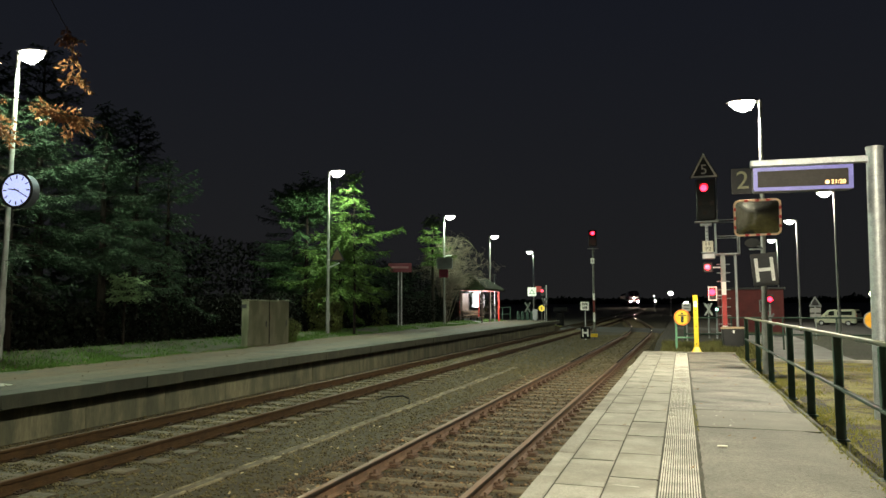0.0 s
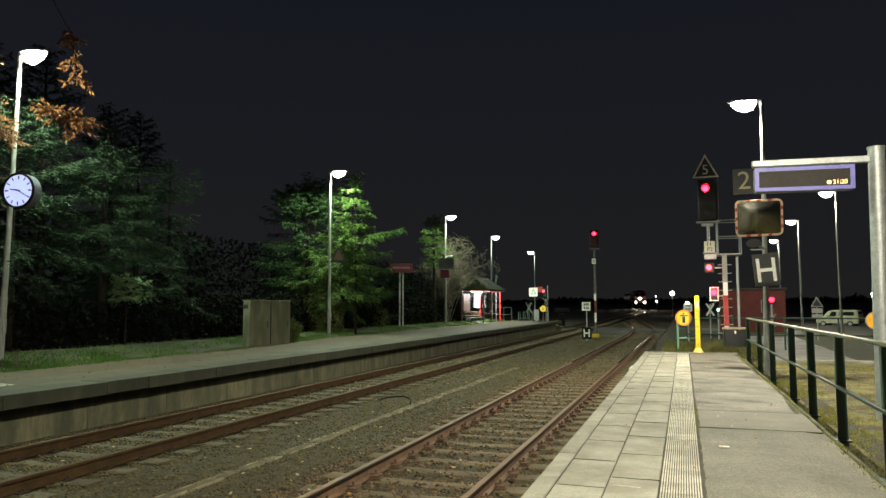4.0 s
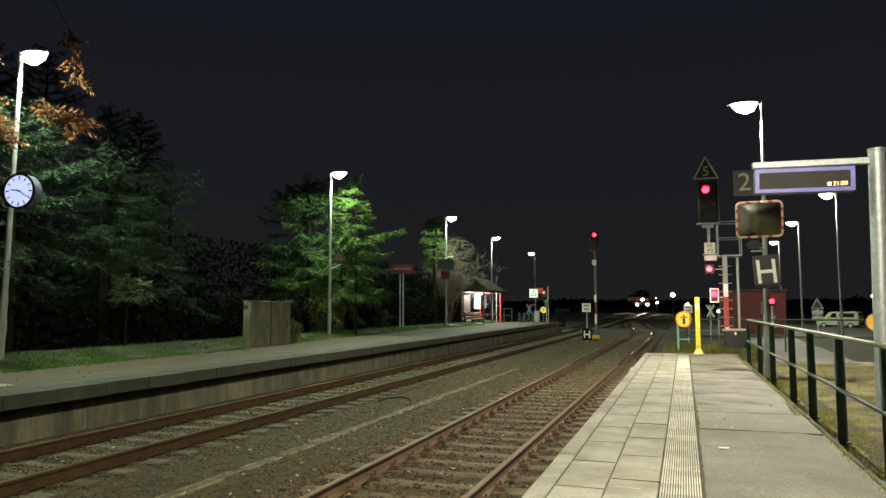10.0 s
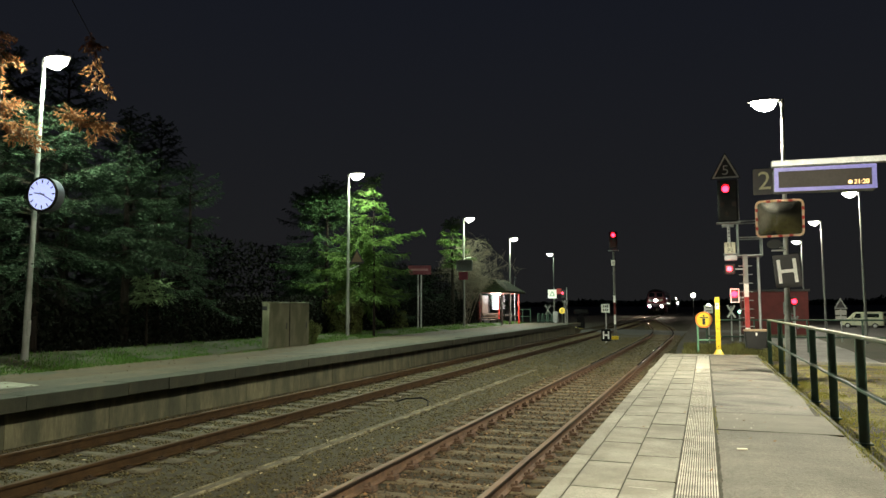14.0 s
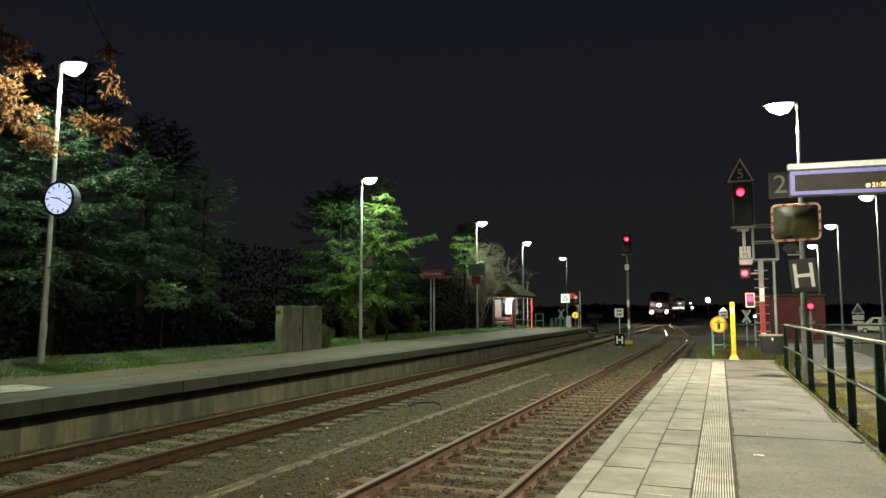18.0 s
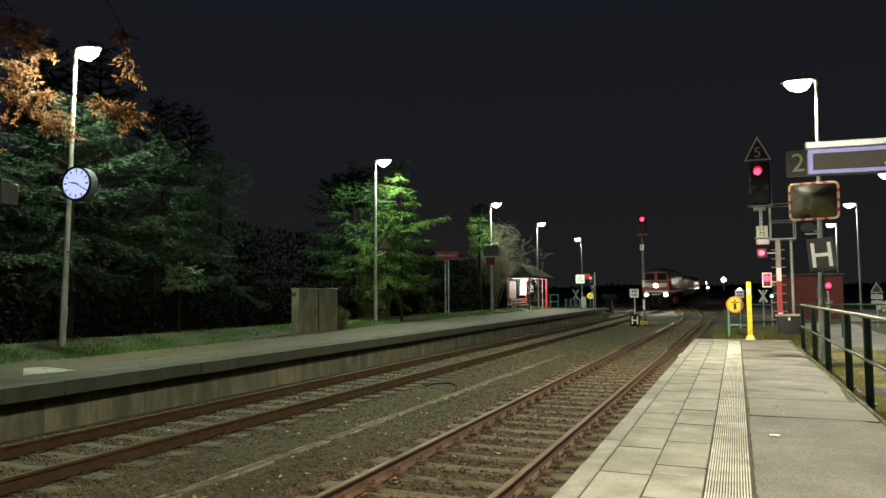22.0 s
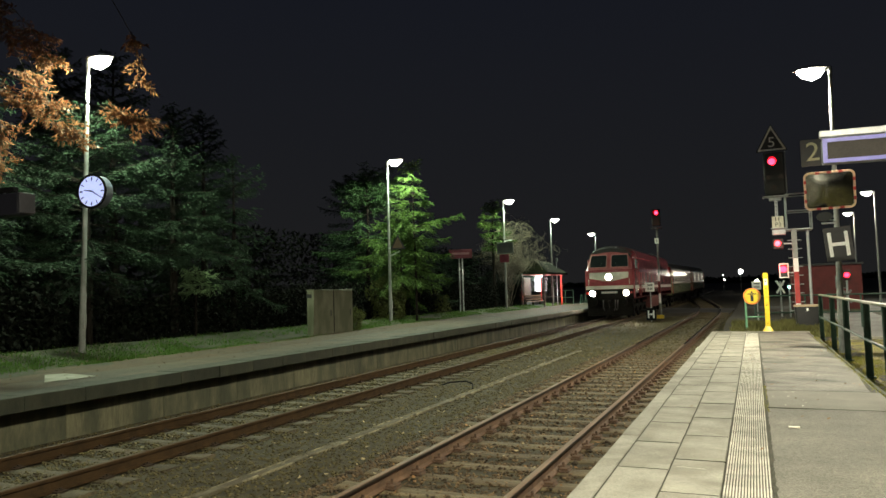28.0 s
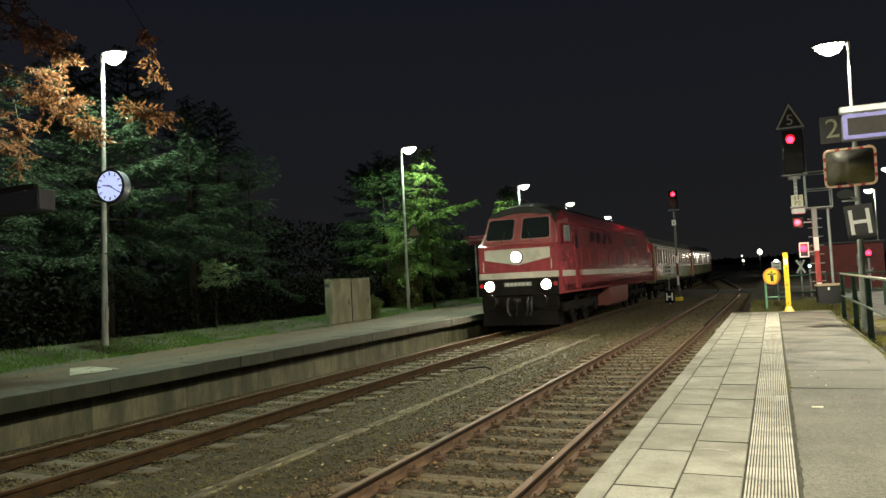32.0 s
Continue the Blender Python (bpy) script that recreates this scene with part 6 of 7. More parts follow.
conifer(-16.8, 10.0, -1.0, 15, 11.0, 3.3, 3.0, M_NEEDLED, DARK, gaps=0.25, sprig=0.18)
conifer(-12.0, 16.2, 0.42, 19, 2.35, 0.5, 1.75, M_SAPLING, "slim spruce sapling, its top coloured pale green as lamplit", dense=2.0, sprig=0.1, step=0.13, droop=0.5)
LIT = "bushy green spruce lit by the lamp beside it"
conifer(-13.8, 29.5, 0.5, 6, 7.2, 2.5, 2.2, M_NEEDLE, LIT, dense=1.2, sprig=0.15, gaps=0.4, power=0.5)
conifer(-15.7, 31.6, 0.4, 7, 7.3, 2.4, 2.0, M_NEEDLE2, LIT, sprig=0.16, gaps=0.35, power=0.55)
conifer(-10.85, 28.5, 0.6, 8, 7.15, 0.66, 4.9, M_NEEDLELIT, "slim spruce, its top needles coloured bright green as lamplit", dense=1.3, sprig=0.16, step=0.42, power=0.55, droop=0.45, gaps=0.45, stem=0.5, boughs=((4.2, -14, 2.2), (3.95, -42, 1.7), (3.6, 8, 1.5)))
conifer(-11.75, 28.9, 0.6, 18, 4.95, 2.1, 1.7, M_NEEDLELIT, LIT, dense=1.3, sprig=0.17, step=0.34, gaps=0.08, power=0.62, droop=1.05, hang=1.0)
conifer(-13.7, 35.0, 0.5, 9, 6.0, 2.0, 1.6, M_NEEDLE2, LIT, gaps=0.35, sprig=0.16)
conifer(-12.75, 44.4, 0.6, 10, 7.2, 0.95, 4.3, M_NEEDLELIT, LIT, sprig=0.19, gaps=0.3, power=0.5)
# dark wood behind
far_a = conifer(-27, 24.0, -1.0, 21, 5.4, 3.0, 1.0, M_NEEDLED, "dark spruce deep in the wood behind the station", step=0.6, sprig=0.3, dense=0.5)
far_b = conifer(-22.5, 19.0, -1.0, 22, 6.0, 3.2, 1.2, M_NEEDLED, "dark spruce deep in the wood behind the station", step=0.6, sprig=0.3, dense=0.5)
rw = random.Random(5)
for k, (x, y) in enumerate(((-19.5, 9.0), (-24, 14), (-24.5, 34.5), (-20.5, 39), (-22, 44), (-17.8, 49), (-19.5, 56), (-23, 63), (-18, 67), (-24, 76), (-30, 25), (-31, 40), (-31, 55), (-17.5, 5), (-20, 0.5))):
    copy_thing(far_a if k % 2 else far_b, pose(x, y, -1.0, 0, 0, rw.uniform(0, 360)))

# overhanging tree with dry leaves
oak = thing("oak_tree", "overhanging oak branches with dry orange-brown leaves", "tree", pose(0, 0, 0))
tr = MB().tube([(-13.6, 5.2, 0.3), (-13.5, 5.3, 3.0), (-13.2, 5.6, 6.0), (-12.9, 5.9, 8.5), (-12.6, 6.1, 11)], [0.26, 0.22, 0.17, 0.12, 0.06], 10)
BOUGHS = [[(-13.2, 5.6, 6.2), (-12.9, 7.5, 8.4), (-12.3, 9.2, 8.9), (-11.8, 10.1, 8.0), (-11.4, 10.4, 7.0), (-11.0, 10.5, 6.3)],
          [(-13.0, 5.8, 7.2), (-12.5, 8.0, 7.6), (-11.9, 9.6, 7.0), (-11.3, 10.2, 6.3), (-10.7, 10.4, 5.7)],
          [(-12.3, 9.2, 8.9), (-11.2, 10.3, 9.3), (-9.6, 10.8, 8.8), (-8.75, 10.9, 7.4), (-8.5, 10.9, 6.3)],
          [(-12.2, 8.9, 7.3), (-10.6, 10.3, 6.35), (-9.6, 10.7, 6.0), (-8.8, 10.85, 5.7), (-8.1, 10.9, 5.5)],
          [(-12.9, 7.2, 7.2), (-12.4, 9.0, 6.9), (-12.1, 9.7, 6.0), (-12.0, 9.9, 5.1)],
          [(-12.9, 7.0, 8.4), (-12.5, 9.3, 9.6), (-12.1, 10.2, 8.6), (-11.8, 10.4, 7.6)],
          [(-12.3, 9.2, 8.9), (-11.3, 10.2, 7.6), (-10.8, 10.4, 6.4), (-10.2, 10.45, 5.6), (-9.8, 10.5, 5.2)],
          [(-12.9, 7.5, 8.4), (-11.4, 10.2, 8.2), (-10.9, 10.4, 7.5), (-10.6, 10.4, 6.9)],
          [(-12.5, 8.0, 7.6), (-12.0, 10.2, 6.3), (-12.1, 10.4, 5.6), (-12.2, 10.4, 4.9)]]
for L_ in BOUGHS:
    tr.tube(L_, [0.019 - 0.015 * i / (len(L_) - 1) for i in range(len(L_))], 5)
rs = np.random.RandomState(12)
P, D, W = [], [], []


def dress(points, count, spread, span):
    """Hangs leafy sprays along the outer part of a bough."""
    pts = [np.array(p) for p in points]
    for _ in range(count):
        s = (span + (1 - span) * rs.rand()) * (len(pts) - 1)
        i = min(int(s), len(pts) - 2)
        c0 = pts[i] + (pts[i + 1] - pts[i]) * (s - i)
        d = np.array((rs.normal(0, 0.8), rs.normal(0, 0.8), 0.15 - 0.9 * rs.rand()))
        d *= rs.uniform(0.6, 1.3) * spread / np.linalg.norm(d)
        tr.tube([tuple(c0), tuple(c0 + d * 0.5 + (0, 0, 0.03)), tuple(c0 + d)], [0.007, 0.005, 0.002], 3)
        n = int(np.linalg.norm(d) / 0.024)
        u = d / np.linalg.norm(d)
        lat = np.cross(u, rs.normal(0, 1, 3))
        lat /= np.linalg.norm(lat)
        for k in range(n + 1):
            q = c0 + d * k / max(1, n)
            e = u * 0.55 + lat * (0.75 if k % 2 else -0.75) + rs.normal(0, 0.3, 3) + (0, 0, -0.3)
            e *= rs.uniform(0.085, 0.155) / np.linalg.norm(e)
            w = np.cross(e, rs.normal(0, 1, 3))
            w *= rs.uniform(0.016, 0.029) / (np.linalg.norm(w) + 1e-6)
            P.append(q)
            D.append(e)
            W.append(w)


for L_, n_, sp, span in zip(BOUGHS, (44, 46, 17, 34, 22, 20, 48, 34, 24), (0.46, 0.45, 0.36, 0.42, 0.45, 0.46, 0.4, 0.4, 0.38), (0.4, 0.42, 0.72, 0.6, 0.45, 0.45, 0.4, 0.45, 0.5)):
    dress(L_, n_, sp, span)
part("trunk", tr, mat("pale_oak_bark", (0.12, 0.1, 0.07), (0.06, 0.05, 0.035), 0.9, scale=6, fine=40, bump=0.6, stretch=(1, 1, 0.25)), oak)
part("foliage", blades_mesh("foliage", P, D, W, M_AUTUMN), M_AUTUMN, oak, "dry orange-brown hanging leaves")

# leafless bush by the shelter
bush = thing("bare_bush", "leafless grey-brown bush beside the shelter", "bush", pose(-12.9, 47.0, 0.6))
rs = np.random.RandomState(33)
mb = MB()
P, D, W = [], [], []
for k in range(54):
    a, lean = rs.uniform(0, 2 * math.pi), rs.uniform(0.15, 1.0)
    L = rs.uniform(3.6, 6.8)
    out = L * 0.4 * lean
    hz = L * (1.0 - 0.3 * lean)
    ca, sa = math.cos(a), math.sin(a)
    foot = np.array((rs.uniform(-0.3, 0.3), rs.uniform(-0.3, 0.3), 0.0))
    way = [foot, foot + (ca * out * 0.25 + 0.25, sa * out * 0.25, hz * 0.5), foot + (ca * out * 0.6 + 0.6, sa * out * 0.6, hz * 0.88), foot + (ca * out + 0.8, sa * out, hz), foot + (ca * out * 1.35 + 0.9, sa * out * 1.35, hz * 0.86)]
    mb.tube([tuple(p) for p in way], [0.022, 0.016, 0.011, 0.007, 0.003], 4)
    for _ in range(17):
        s = rs.uniform(1.4, 4.0)
        i = min(3, int(s))
        p = way[i] + (way[i + 1] - way[i]) * (s - i)
        d = rs.normal(0, 1, 3) * (1, 1, 0.6) + (ca * 0.5, sa * 0.5, 0.1)
        d *= rs.uniform(0.4, 0.9) / np.linalg.norm(d)
        mb.tube([tuple(p), tuple(p + d * 0.55 + (0, 0, 0.04)), tuple(p + d + (0, 0, -0.12))], [0.01, 0.007, 0.003], 3)
        for _ in range(4):
            q = p + d * rs.uniform(0.3, 1)
            e = rs.normal(0, 1, 3) + (0, 0, -0.4)
            e *= 0.32 / np.linalg.norm(e)
            mb.tube([tuple(q), tuple(q + e)], [0.006, 0.002], 3)
part("branchwork", mb, M_TWIG, bush, smooth=False)
shrub = thing("shrub", "low yellow-green shrub below the spruces", "shrub", pose(-11.9, 27.9, 0.6), "shrubs")
P, D, W = [], [], []
for k in range(4200):
    c0 = rs.normal(0, 1, 3)
    c0 *= rs.uniform(0.5, 1) ** 0.4 / np.linalg.norm(c0)
    c0 = c0 * (0.8, 0.7, 1.0) * (1 + 0.8 * noise.noise(tuple(c0 * 1.6))) + (0, 0, 0.95)
    d = rs.normal(0, 1, 3)
    d *= rs.uniform(0.07, 0.13) / np.linalg.norm(d)
    w = np.cross(d, rs.normal(0, 1, 3))
    w *= 0.03 / (np.linalg.norm(w) + 1e-6)
    P.append(c0)
    D.append(d)
    W.append(w)
M_SHRUB = leafy("shrub_leaves", (0.085, 0.1, 0.03), (0.045, 0.05, 0.018))
part("leaves", blades_mesh("leaves", P, D, W, M_SHRUB), M_SHRUB, shrub)
mb = MB()
for k in range(14):
    a = rs.uniform(0, 6.28)
    mb.tube([(0, 0, -0.05), (0.3 * math.cos(a), 0.3 * math.sin(a), 0.7), (0.7 * math.cos(a), 0.65 * math.sin(a), 1.5)], [0.02, 0.014, 0.005], 4)
part("stems", mb, M_BARK, shrub)
for x, y, s in ((-10.35, 22.25, 0.42), (-12.8, 35.2, 0.7)):
    c = copy_thing(shrub, pose(x, y, 0.58, 0, 0, s * 400))
    c.scale = (s, s, s)


def grass(name, label, material, count, region, hmin, hmax, seed, width=0.006, zfun=None):
    rs = np.random.RandomState(seed)
    P, D, W = [], [], []
    while len(P) < count:
        x, y = region(rs)
        z = zfun(x, y) if zfun else ground_height(x, y)
        hh = rs.uniform(hmin, hmax) * (0.6 + 0.8 * abs(noise.noise((x * 0.9, y * 0.9, seed))))
        P.append((x, y, z - 0.01))
        D.append((rs.uniform(-0.5, 0.5) * hh, rs.uniform(-0.5, 0.5) * hh, hh))
        a = rs.uniform(0, math.pi)
        k = width * rs.uniform(0.7, 1.4)
        W.append((math.cos(a) * k, math.sin(a) * k, 0))
    me = blades_mesh(name, P, D, W, material)
    return tagged(part(name, me, material), label, "grass", kind="stuff")


def strip_left(rs):
    y = 5 + 52 * rs.rand() ** 1.4
    edge = -9.75 - 0.7 * min(1, max(0, (y - 15) / 12)) + 0.35 * noise.noise((y * 0.25, 5, 0))
    x = edge - abs(rs.normal(0, 1.1)) + rs.normal(0, 0.06)
    if noise.noise((x * 1.1, y * 0.55, 8)) + 0.35 * noise.noise((x * 4, y * 2.5, 2)) < rs.uniform(-0.4, 0.05):
        return strip_left(rs)
    return x, y


grass("grass_verge", "uneven green grass verge behind the far platform", M_GRASS, 40000, strip_left, 0.04, 0.14, 41, 0.009)
def lawn_spot(rs):
    while True:
        x, y = 4.68 + 6.5 * rs.rand() ** 1.7, 5.5 + 17.4 * rs.rand()
        if noise.noise((x * 0.9, y * 0.9, 3)) + 0.5 * noise.noise((x * 3.5, y * 3.5, 6)) > rs.uniform(-0.45, 0.45):
            return x, y


grass("lawn_grass", "yellowed mossy grass beyond the handrail", M_DRYGRASS, 34000, lawn_spot, 0.02, 0.07, 42, 0.006)
grass("weeds", "rough weeds at the platform end", M_WEED, 20000, lambda r: (2.15 + 3.2 * r.rand(), 23.85 + 4.6 * r.rand()), 0.1, 0.36, 43, 0.016)
grass("bank_grass", "pale grass bank past the shelter", M_DRYGRASS, 5000, lambda r: (-12.5 + 5.2 * r.rand(), 57.8 + 6 * r.rand()), 0.06, 0.2, 44, 0.012)

# Leaf masses added to fill the space under the trees with black shade.
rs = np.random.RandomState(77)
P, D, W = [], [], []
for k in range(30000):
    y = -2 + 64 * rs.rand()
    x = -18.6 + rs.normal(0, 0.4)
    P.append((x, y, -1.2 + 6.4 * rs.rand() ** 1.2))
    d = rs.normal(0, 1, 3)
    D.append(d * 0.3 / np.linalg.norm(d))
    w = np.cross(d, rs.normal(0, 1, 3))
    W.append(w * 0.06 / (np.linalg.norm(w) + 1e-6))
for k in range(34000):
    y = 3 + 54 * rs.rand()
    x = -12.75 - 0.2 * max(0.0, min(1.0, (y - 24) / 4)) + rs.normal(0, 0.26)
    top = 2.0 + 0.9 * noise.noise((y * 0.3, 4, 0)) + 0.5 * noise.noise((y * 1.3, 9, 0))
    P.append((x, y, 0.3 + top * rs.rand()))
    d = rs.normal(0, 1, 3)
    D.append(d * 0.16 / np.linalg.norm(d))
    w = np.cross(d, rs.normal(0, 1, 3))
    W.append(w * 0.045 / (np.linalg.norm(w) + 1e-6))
tagged(part("undergrowth", blades_mesh("undergrowth", P, D, W, M_SHADELEAF), M_SHADELEAF), "near-black leaf mass added for the shade below the wood's edge", "bushes", kind="stuff")

# distant woods, added to hide the straight edge of ground and sky
rs = np.random.RandomState(78)
P, D, W = [], [], []
for k in range(15000):
    x = -210 + 400 * rs.rand()
    y = 300 + 14 * rs.rand() + 0.05 * abs(x)
    top = 1.7 + 1.0 * noise.noise((x * 0.035, 3, 0)) + 1.2 * noise.noise((x * 0.16, 9, 0)) + 0.8 * noise.noise((x * 0.7, 2, 0))
    P.append((x, y, rise(y) + top * rs.rand() ** 0.8))
    d = rs.normal(0, 1, 3)
    D.append(d * 1.5 / np.linalg.norm(d))
    w = np.cross(d, rs.normal(0, 1, 3))
    W.append(w * 0.5 / (np.linalg.norm(w) + 1e-6))
tagged(part("distant_woods", blades_mesh("distant_woods", P, D, W, M_NEEDLED), M_NEEDLED), "dark woods added along the skyline to hide its edge", "woods", kind="stuff")

# ---- ground sheets ----
def sheet(name, outline_x, ys, zoff, material, label, cat, nx_=8):
    mb = MB()
    vs = []
    for y in ys:
        xa, xb = outline_x(y)
        for i in range(nx_ + 1):
            x = xa + (xb - xa) * i / nx_
            vs.append((x, y, ground_height(x, y) + zoff))
    k = nx_ + 1
    fs = [(j * k + i, j * k + i + 1, (j + 1) * k + i + 1, (j + 1) * k + i) for j in range(len(ys) - 1) for i in range(nx_)]
    mb.add(vs, fs)
    return solo(name, mb, material, label, cat, "structure")


M_LAWN = mat("mossy_lawn", (0.21, 0.19, 0.05), (0.11, 0.1, 0.032), 0.95, scale=2.6, fine=35, bump=1.0, grain=1.0, speck=(40, 0.45), stains=0.95, stain_col=(0.05, 0.04, 0.022), spread=(0.45, 0.54))
M_VERGE = mat("grassy_soil", (0.03, 0.04, 0.013), (0.014, 0.02, 0.007), 0.95, scale=1.4, fine=35, bump=0.7, stains=0.4, stain_col=(0.032, 0.026, 0.012))
sheet("lawn", lambda y: (4.7, 12.5), spaced([(-8, 0), (22.95, 0.7)]), 0.012, M_LAWN, "patchy yellow-green moss and soil beside the platform", "lawn", 14)
sheet("verge", lambda y: (-12.6, -8.98), spaced([(-8, 0), (57, 1.2)]), 0.012, M_VERGE, "grassy soil verge behind the far platform", "verge", 12)
sheet("rough_grass", lambda y: (1.75, 5.4), spaced([(23.75, 0), (29.5, 0.7)]), 0.012, M_LAWN, "rough weedy ground past the platform end", "ground", 10)
M_PAVE = mat("pale_car_park", (0.21, 0.215, 0.21), (0.13, 0.135, 0.13), 0.8, scale=0.7, fine=60, bump=0.3, stains=0.3)
sheet("car_park", lambda y: (5.45, 7.7 + 0.045 * (y - 23.4)), spaced([(23.1, 0), (47, 1.2)]) , 0.02, M_PAVE, "pale asphalt path to the car park", "road", 16)
sheet("grass_strip", lambda y: (7.72 + 0.045 * (y - 23.4), 16), spaced([(23.1, 0), (47, 1.2)]), 0.012, M_VERGE, "dim rough grass beside the path", "grass", 10)
sheet("car_park_far", lambda y: (8.9, 40), spaced([(47.2, 0), (75, 4)]), 0.02, M_ROAD, "dark asphalt car park", "road", 16)
mb = MB()
vs, fs = [], []
for k in range(41):
    x = -30 + 52 * k / 40
    yc = 66 - (x + 9) * 0.78
    for d, drop in ((-3.9, 0.3), (-2.6, 0.0), (2.6, 0.0), (3.9, 0.3)):
        y = yc + d
        between = -6.6 < x < 1.9
        vs.append((x, y, (-0.03 + rise(y) if between else ground_height(x, y) + 0.03) - drop))
fs = [(4 * k + i, 4 * k + 4 + i, 4 * k + 5 + i, 4 * k + 1 + i) for k in range(40) for i in range(3)]
mb.add(vs, fs)
solo("road", mb, M_ROAD, "asphalt road over the level crossing", "road", "structure")

solo("path_kerb", MB().box((9.6, 23.02, 0.2), (8.6, 0.12, 0.2), 0.02), M_SLAB, "pale concrete kerb between the lawn and the path", "kerb", "structure")
# ---- small marks on the platforms ----
mk = thing("reflective_marker", "small pale plate set in the asphalt", "marker", pose(3.187, 8.08, 0.4))
part("plate", MB().box((0, 0, 0.004), (0.1, 0.05, 0.012), 0.003), M_CREAM, mk)
solo("repair_patch", MB().box((3.64, 10.03, 0.394), (1.32, 1.46, 0.02), 0.004), mat("newer_asphalt", (0.2, 0.19, 0.155), (0.13, 0.125, 0.1), 0.8, scale=1.3, fine=110, bump=0.3, stains=0.3, stain_col=(0.08, 0.08, 0.06)), "paler asphalt repair patch across the platform", "patch", "structure")
solo("concrete_patch", MB().plate([(0, 0), (0.14, 0.5), (0.14, 0.87), (-0.89, 1.1), (-1.08, 0.82)], (-7.83, 8.22, 0.576), (1, 0, 0), (0, 1, 0), 0.012), mat("pale_concrete", (0.3, 0.3, 0.25), (0.16, 0.165, 0.13), 0.8, scale=3, bump=0.2), "pale concrete patch in the far platform", "patch", "structure")

for yy in (9.3, 10.78):
    part("seam", MB().box((3.63, yy, 0.3965), (1.34, 0.022, 0.014), 0.003), M_JOINT, platform, "dark open seam")
part("seam", MB().box((2.948, 10.0, 0.3975), (0.02, 13.0, 0.014), 0.003), M_JOINT, platform, "dark open seam")
grass("edge_moss", "moss and weeds along the platform edges", M_DRYGRASS, 5200, lambda r: ((4.36 + r.normal(0, 0.05), 4 + 17.5 * r.rand()) if r.rand() < 0.8 else (2.948 + r.normal(0, 0.012), 9 + 2.2 * r.rand())), 0.012, 0.04, 45, 0.005, zfun=lambda x, y: 0.395 if x < 4.36 else 0.385)

# cable duct between the tracks
rd = random.Random(9)
M_DUCT = mat("dusty_duct_concrete", (0.15, 0.135, 0.085), (0.07, 0.062, 0.038), 0.9, scale=3, fine=40, bump=0.5, grain=0.9, stains=0.7, stain_col=(0.05, 0.042, 0.024), spread=(0.46, 0.58), rnd=0.15)
M_DUCTRIM = mat("pale_duct_rim", (0.27, 0.24, 0.145), (0.1, 0.088, 0.05), 0.9, scale=5, fine=40, bump=0.5, grain=0.9, stains=0.85, stain_col=(0.04, 0.034, 0.018), spread=(0.46, 0.58), rnd=0.2)
duct = thing("cable_duct", "half-buried pale concrete cable duct between the tracks", "cable duct", kind="structure")
y = 4.0
while y < 24:
    L = 0.98
    part("duct_cover", MB().box((-2.62 + rd.uniform(-0.006, 0.006), y + L / 2, -0.25 + rd.uniform(-0.006, 0.004)), (0.1, L, 0.06), 0.008, Matrix.Rotation(rd.uniform(-0.008, 0.008), 3, "Z")), M_DUCT, duct)
    for sx in (-0.07, 0.07):
        part("duct_wall", MB().box((-2.62 + sx + rd.uniform(-0.006, 0.006), y + L / 2, -0.238 + rd.uniform(-0.014, 0.006)), (0.034, L + 0.01, 0.06), 0.01, Matrix.Rotation(rd.uniform(-0.008, 0.008), 3, "Z")), M_DUCTRIM, duct)
    y += 1.0
hose = thing("loose_cable", "black loop of loose cable lying on the ballast", "cable", pose(0, 0, 0))
part("cable", MB().tube([(-3.6, 14.5, -0.2), (-3.45, 14.85, -0.15), (-3.1, 14.95, -0.13), (-2.85, 14.7, -0.15), (-2.7, 14.3, -0.2)], 0.016, 7), M_CASE, hose)

chunk = thing("concrete_chunk", "pale broken concrete chunk between the rail and the platform", "stone", pose(1.36, 22.4, -0.14, 4, 8, 20))
part("stone", MB().sweep([(-0.12, 0), (0.13, 0), (0.11, 0.13), (-0.04, 0.18), (-0.13, 0.09)], [((0, -0.22, 0), (1, 0, 0), (0, 0, 1)), ((0.03, 0.05, 0.02), (1.1, 0, 0), (0, 0, 1.05)), ((0, 0.26, 0), (0.75, 0, 0), (0, 0, 0.8))]), M_CREAM, chunk)

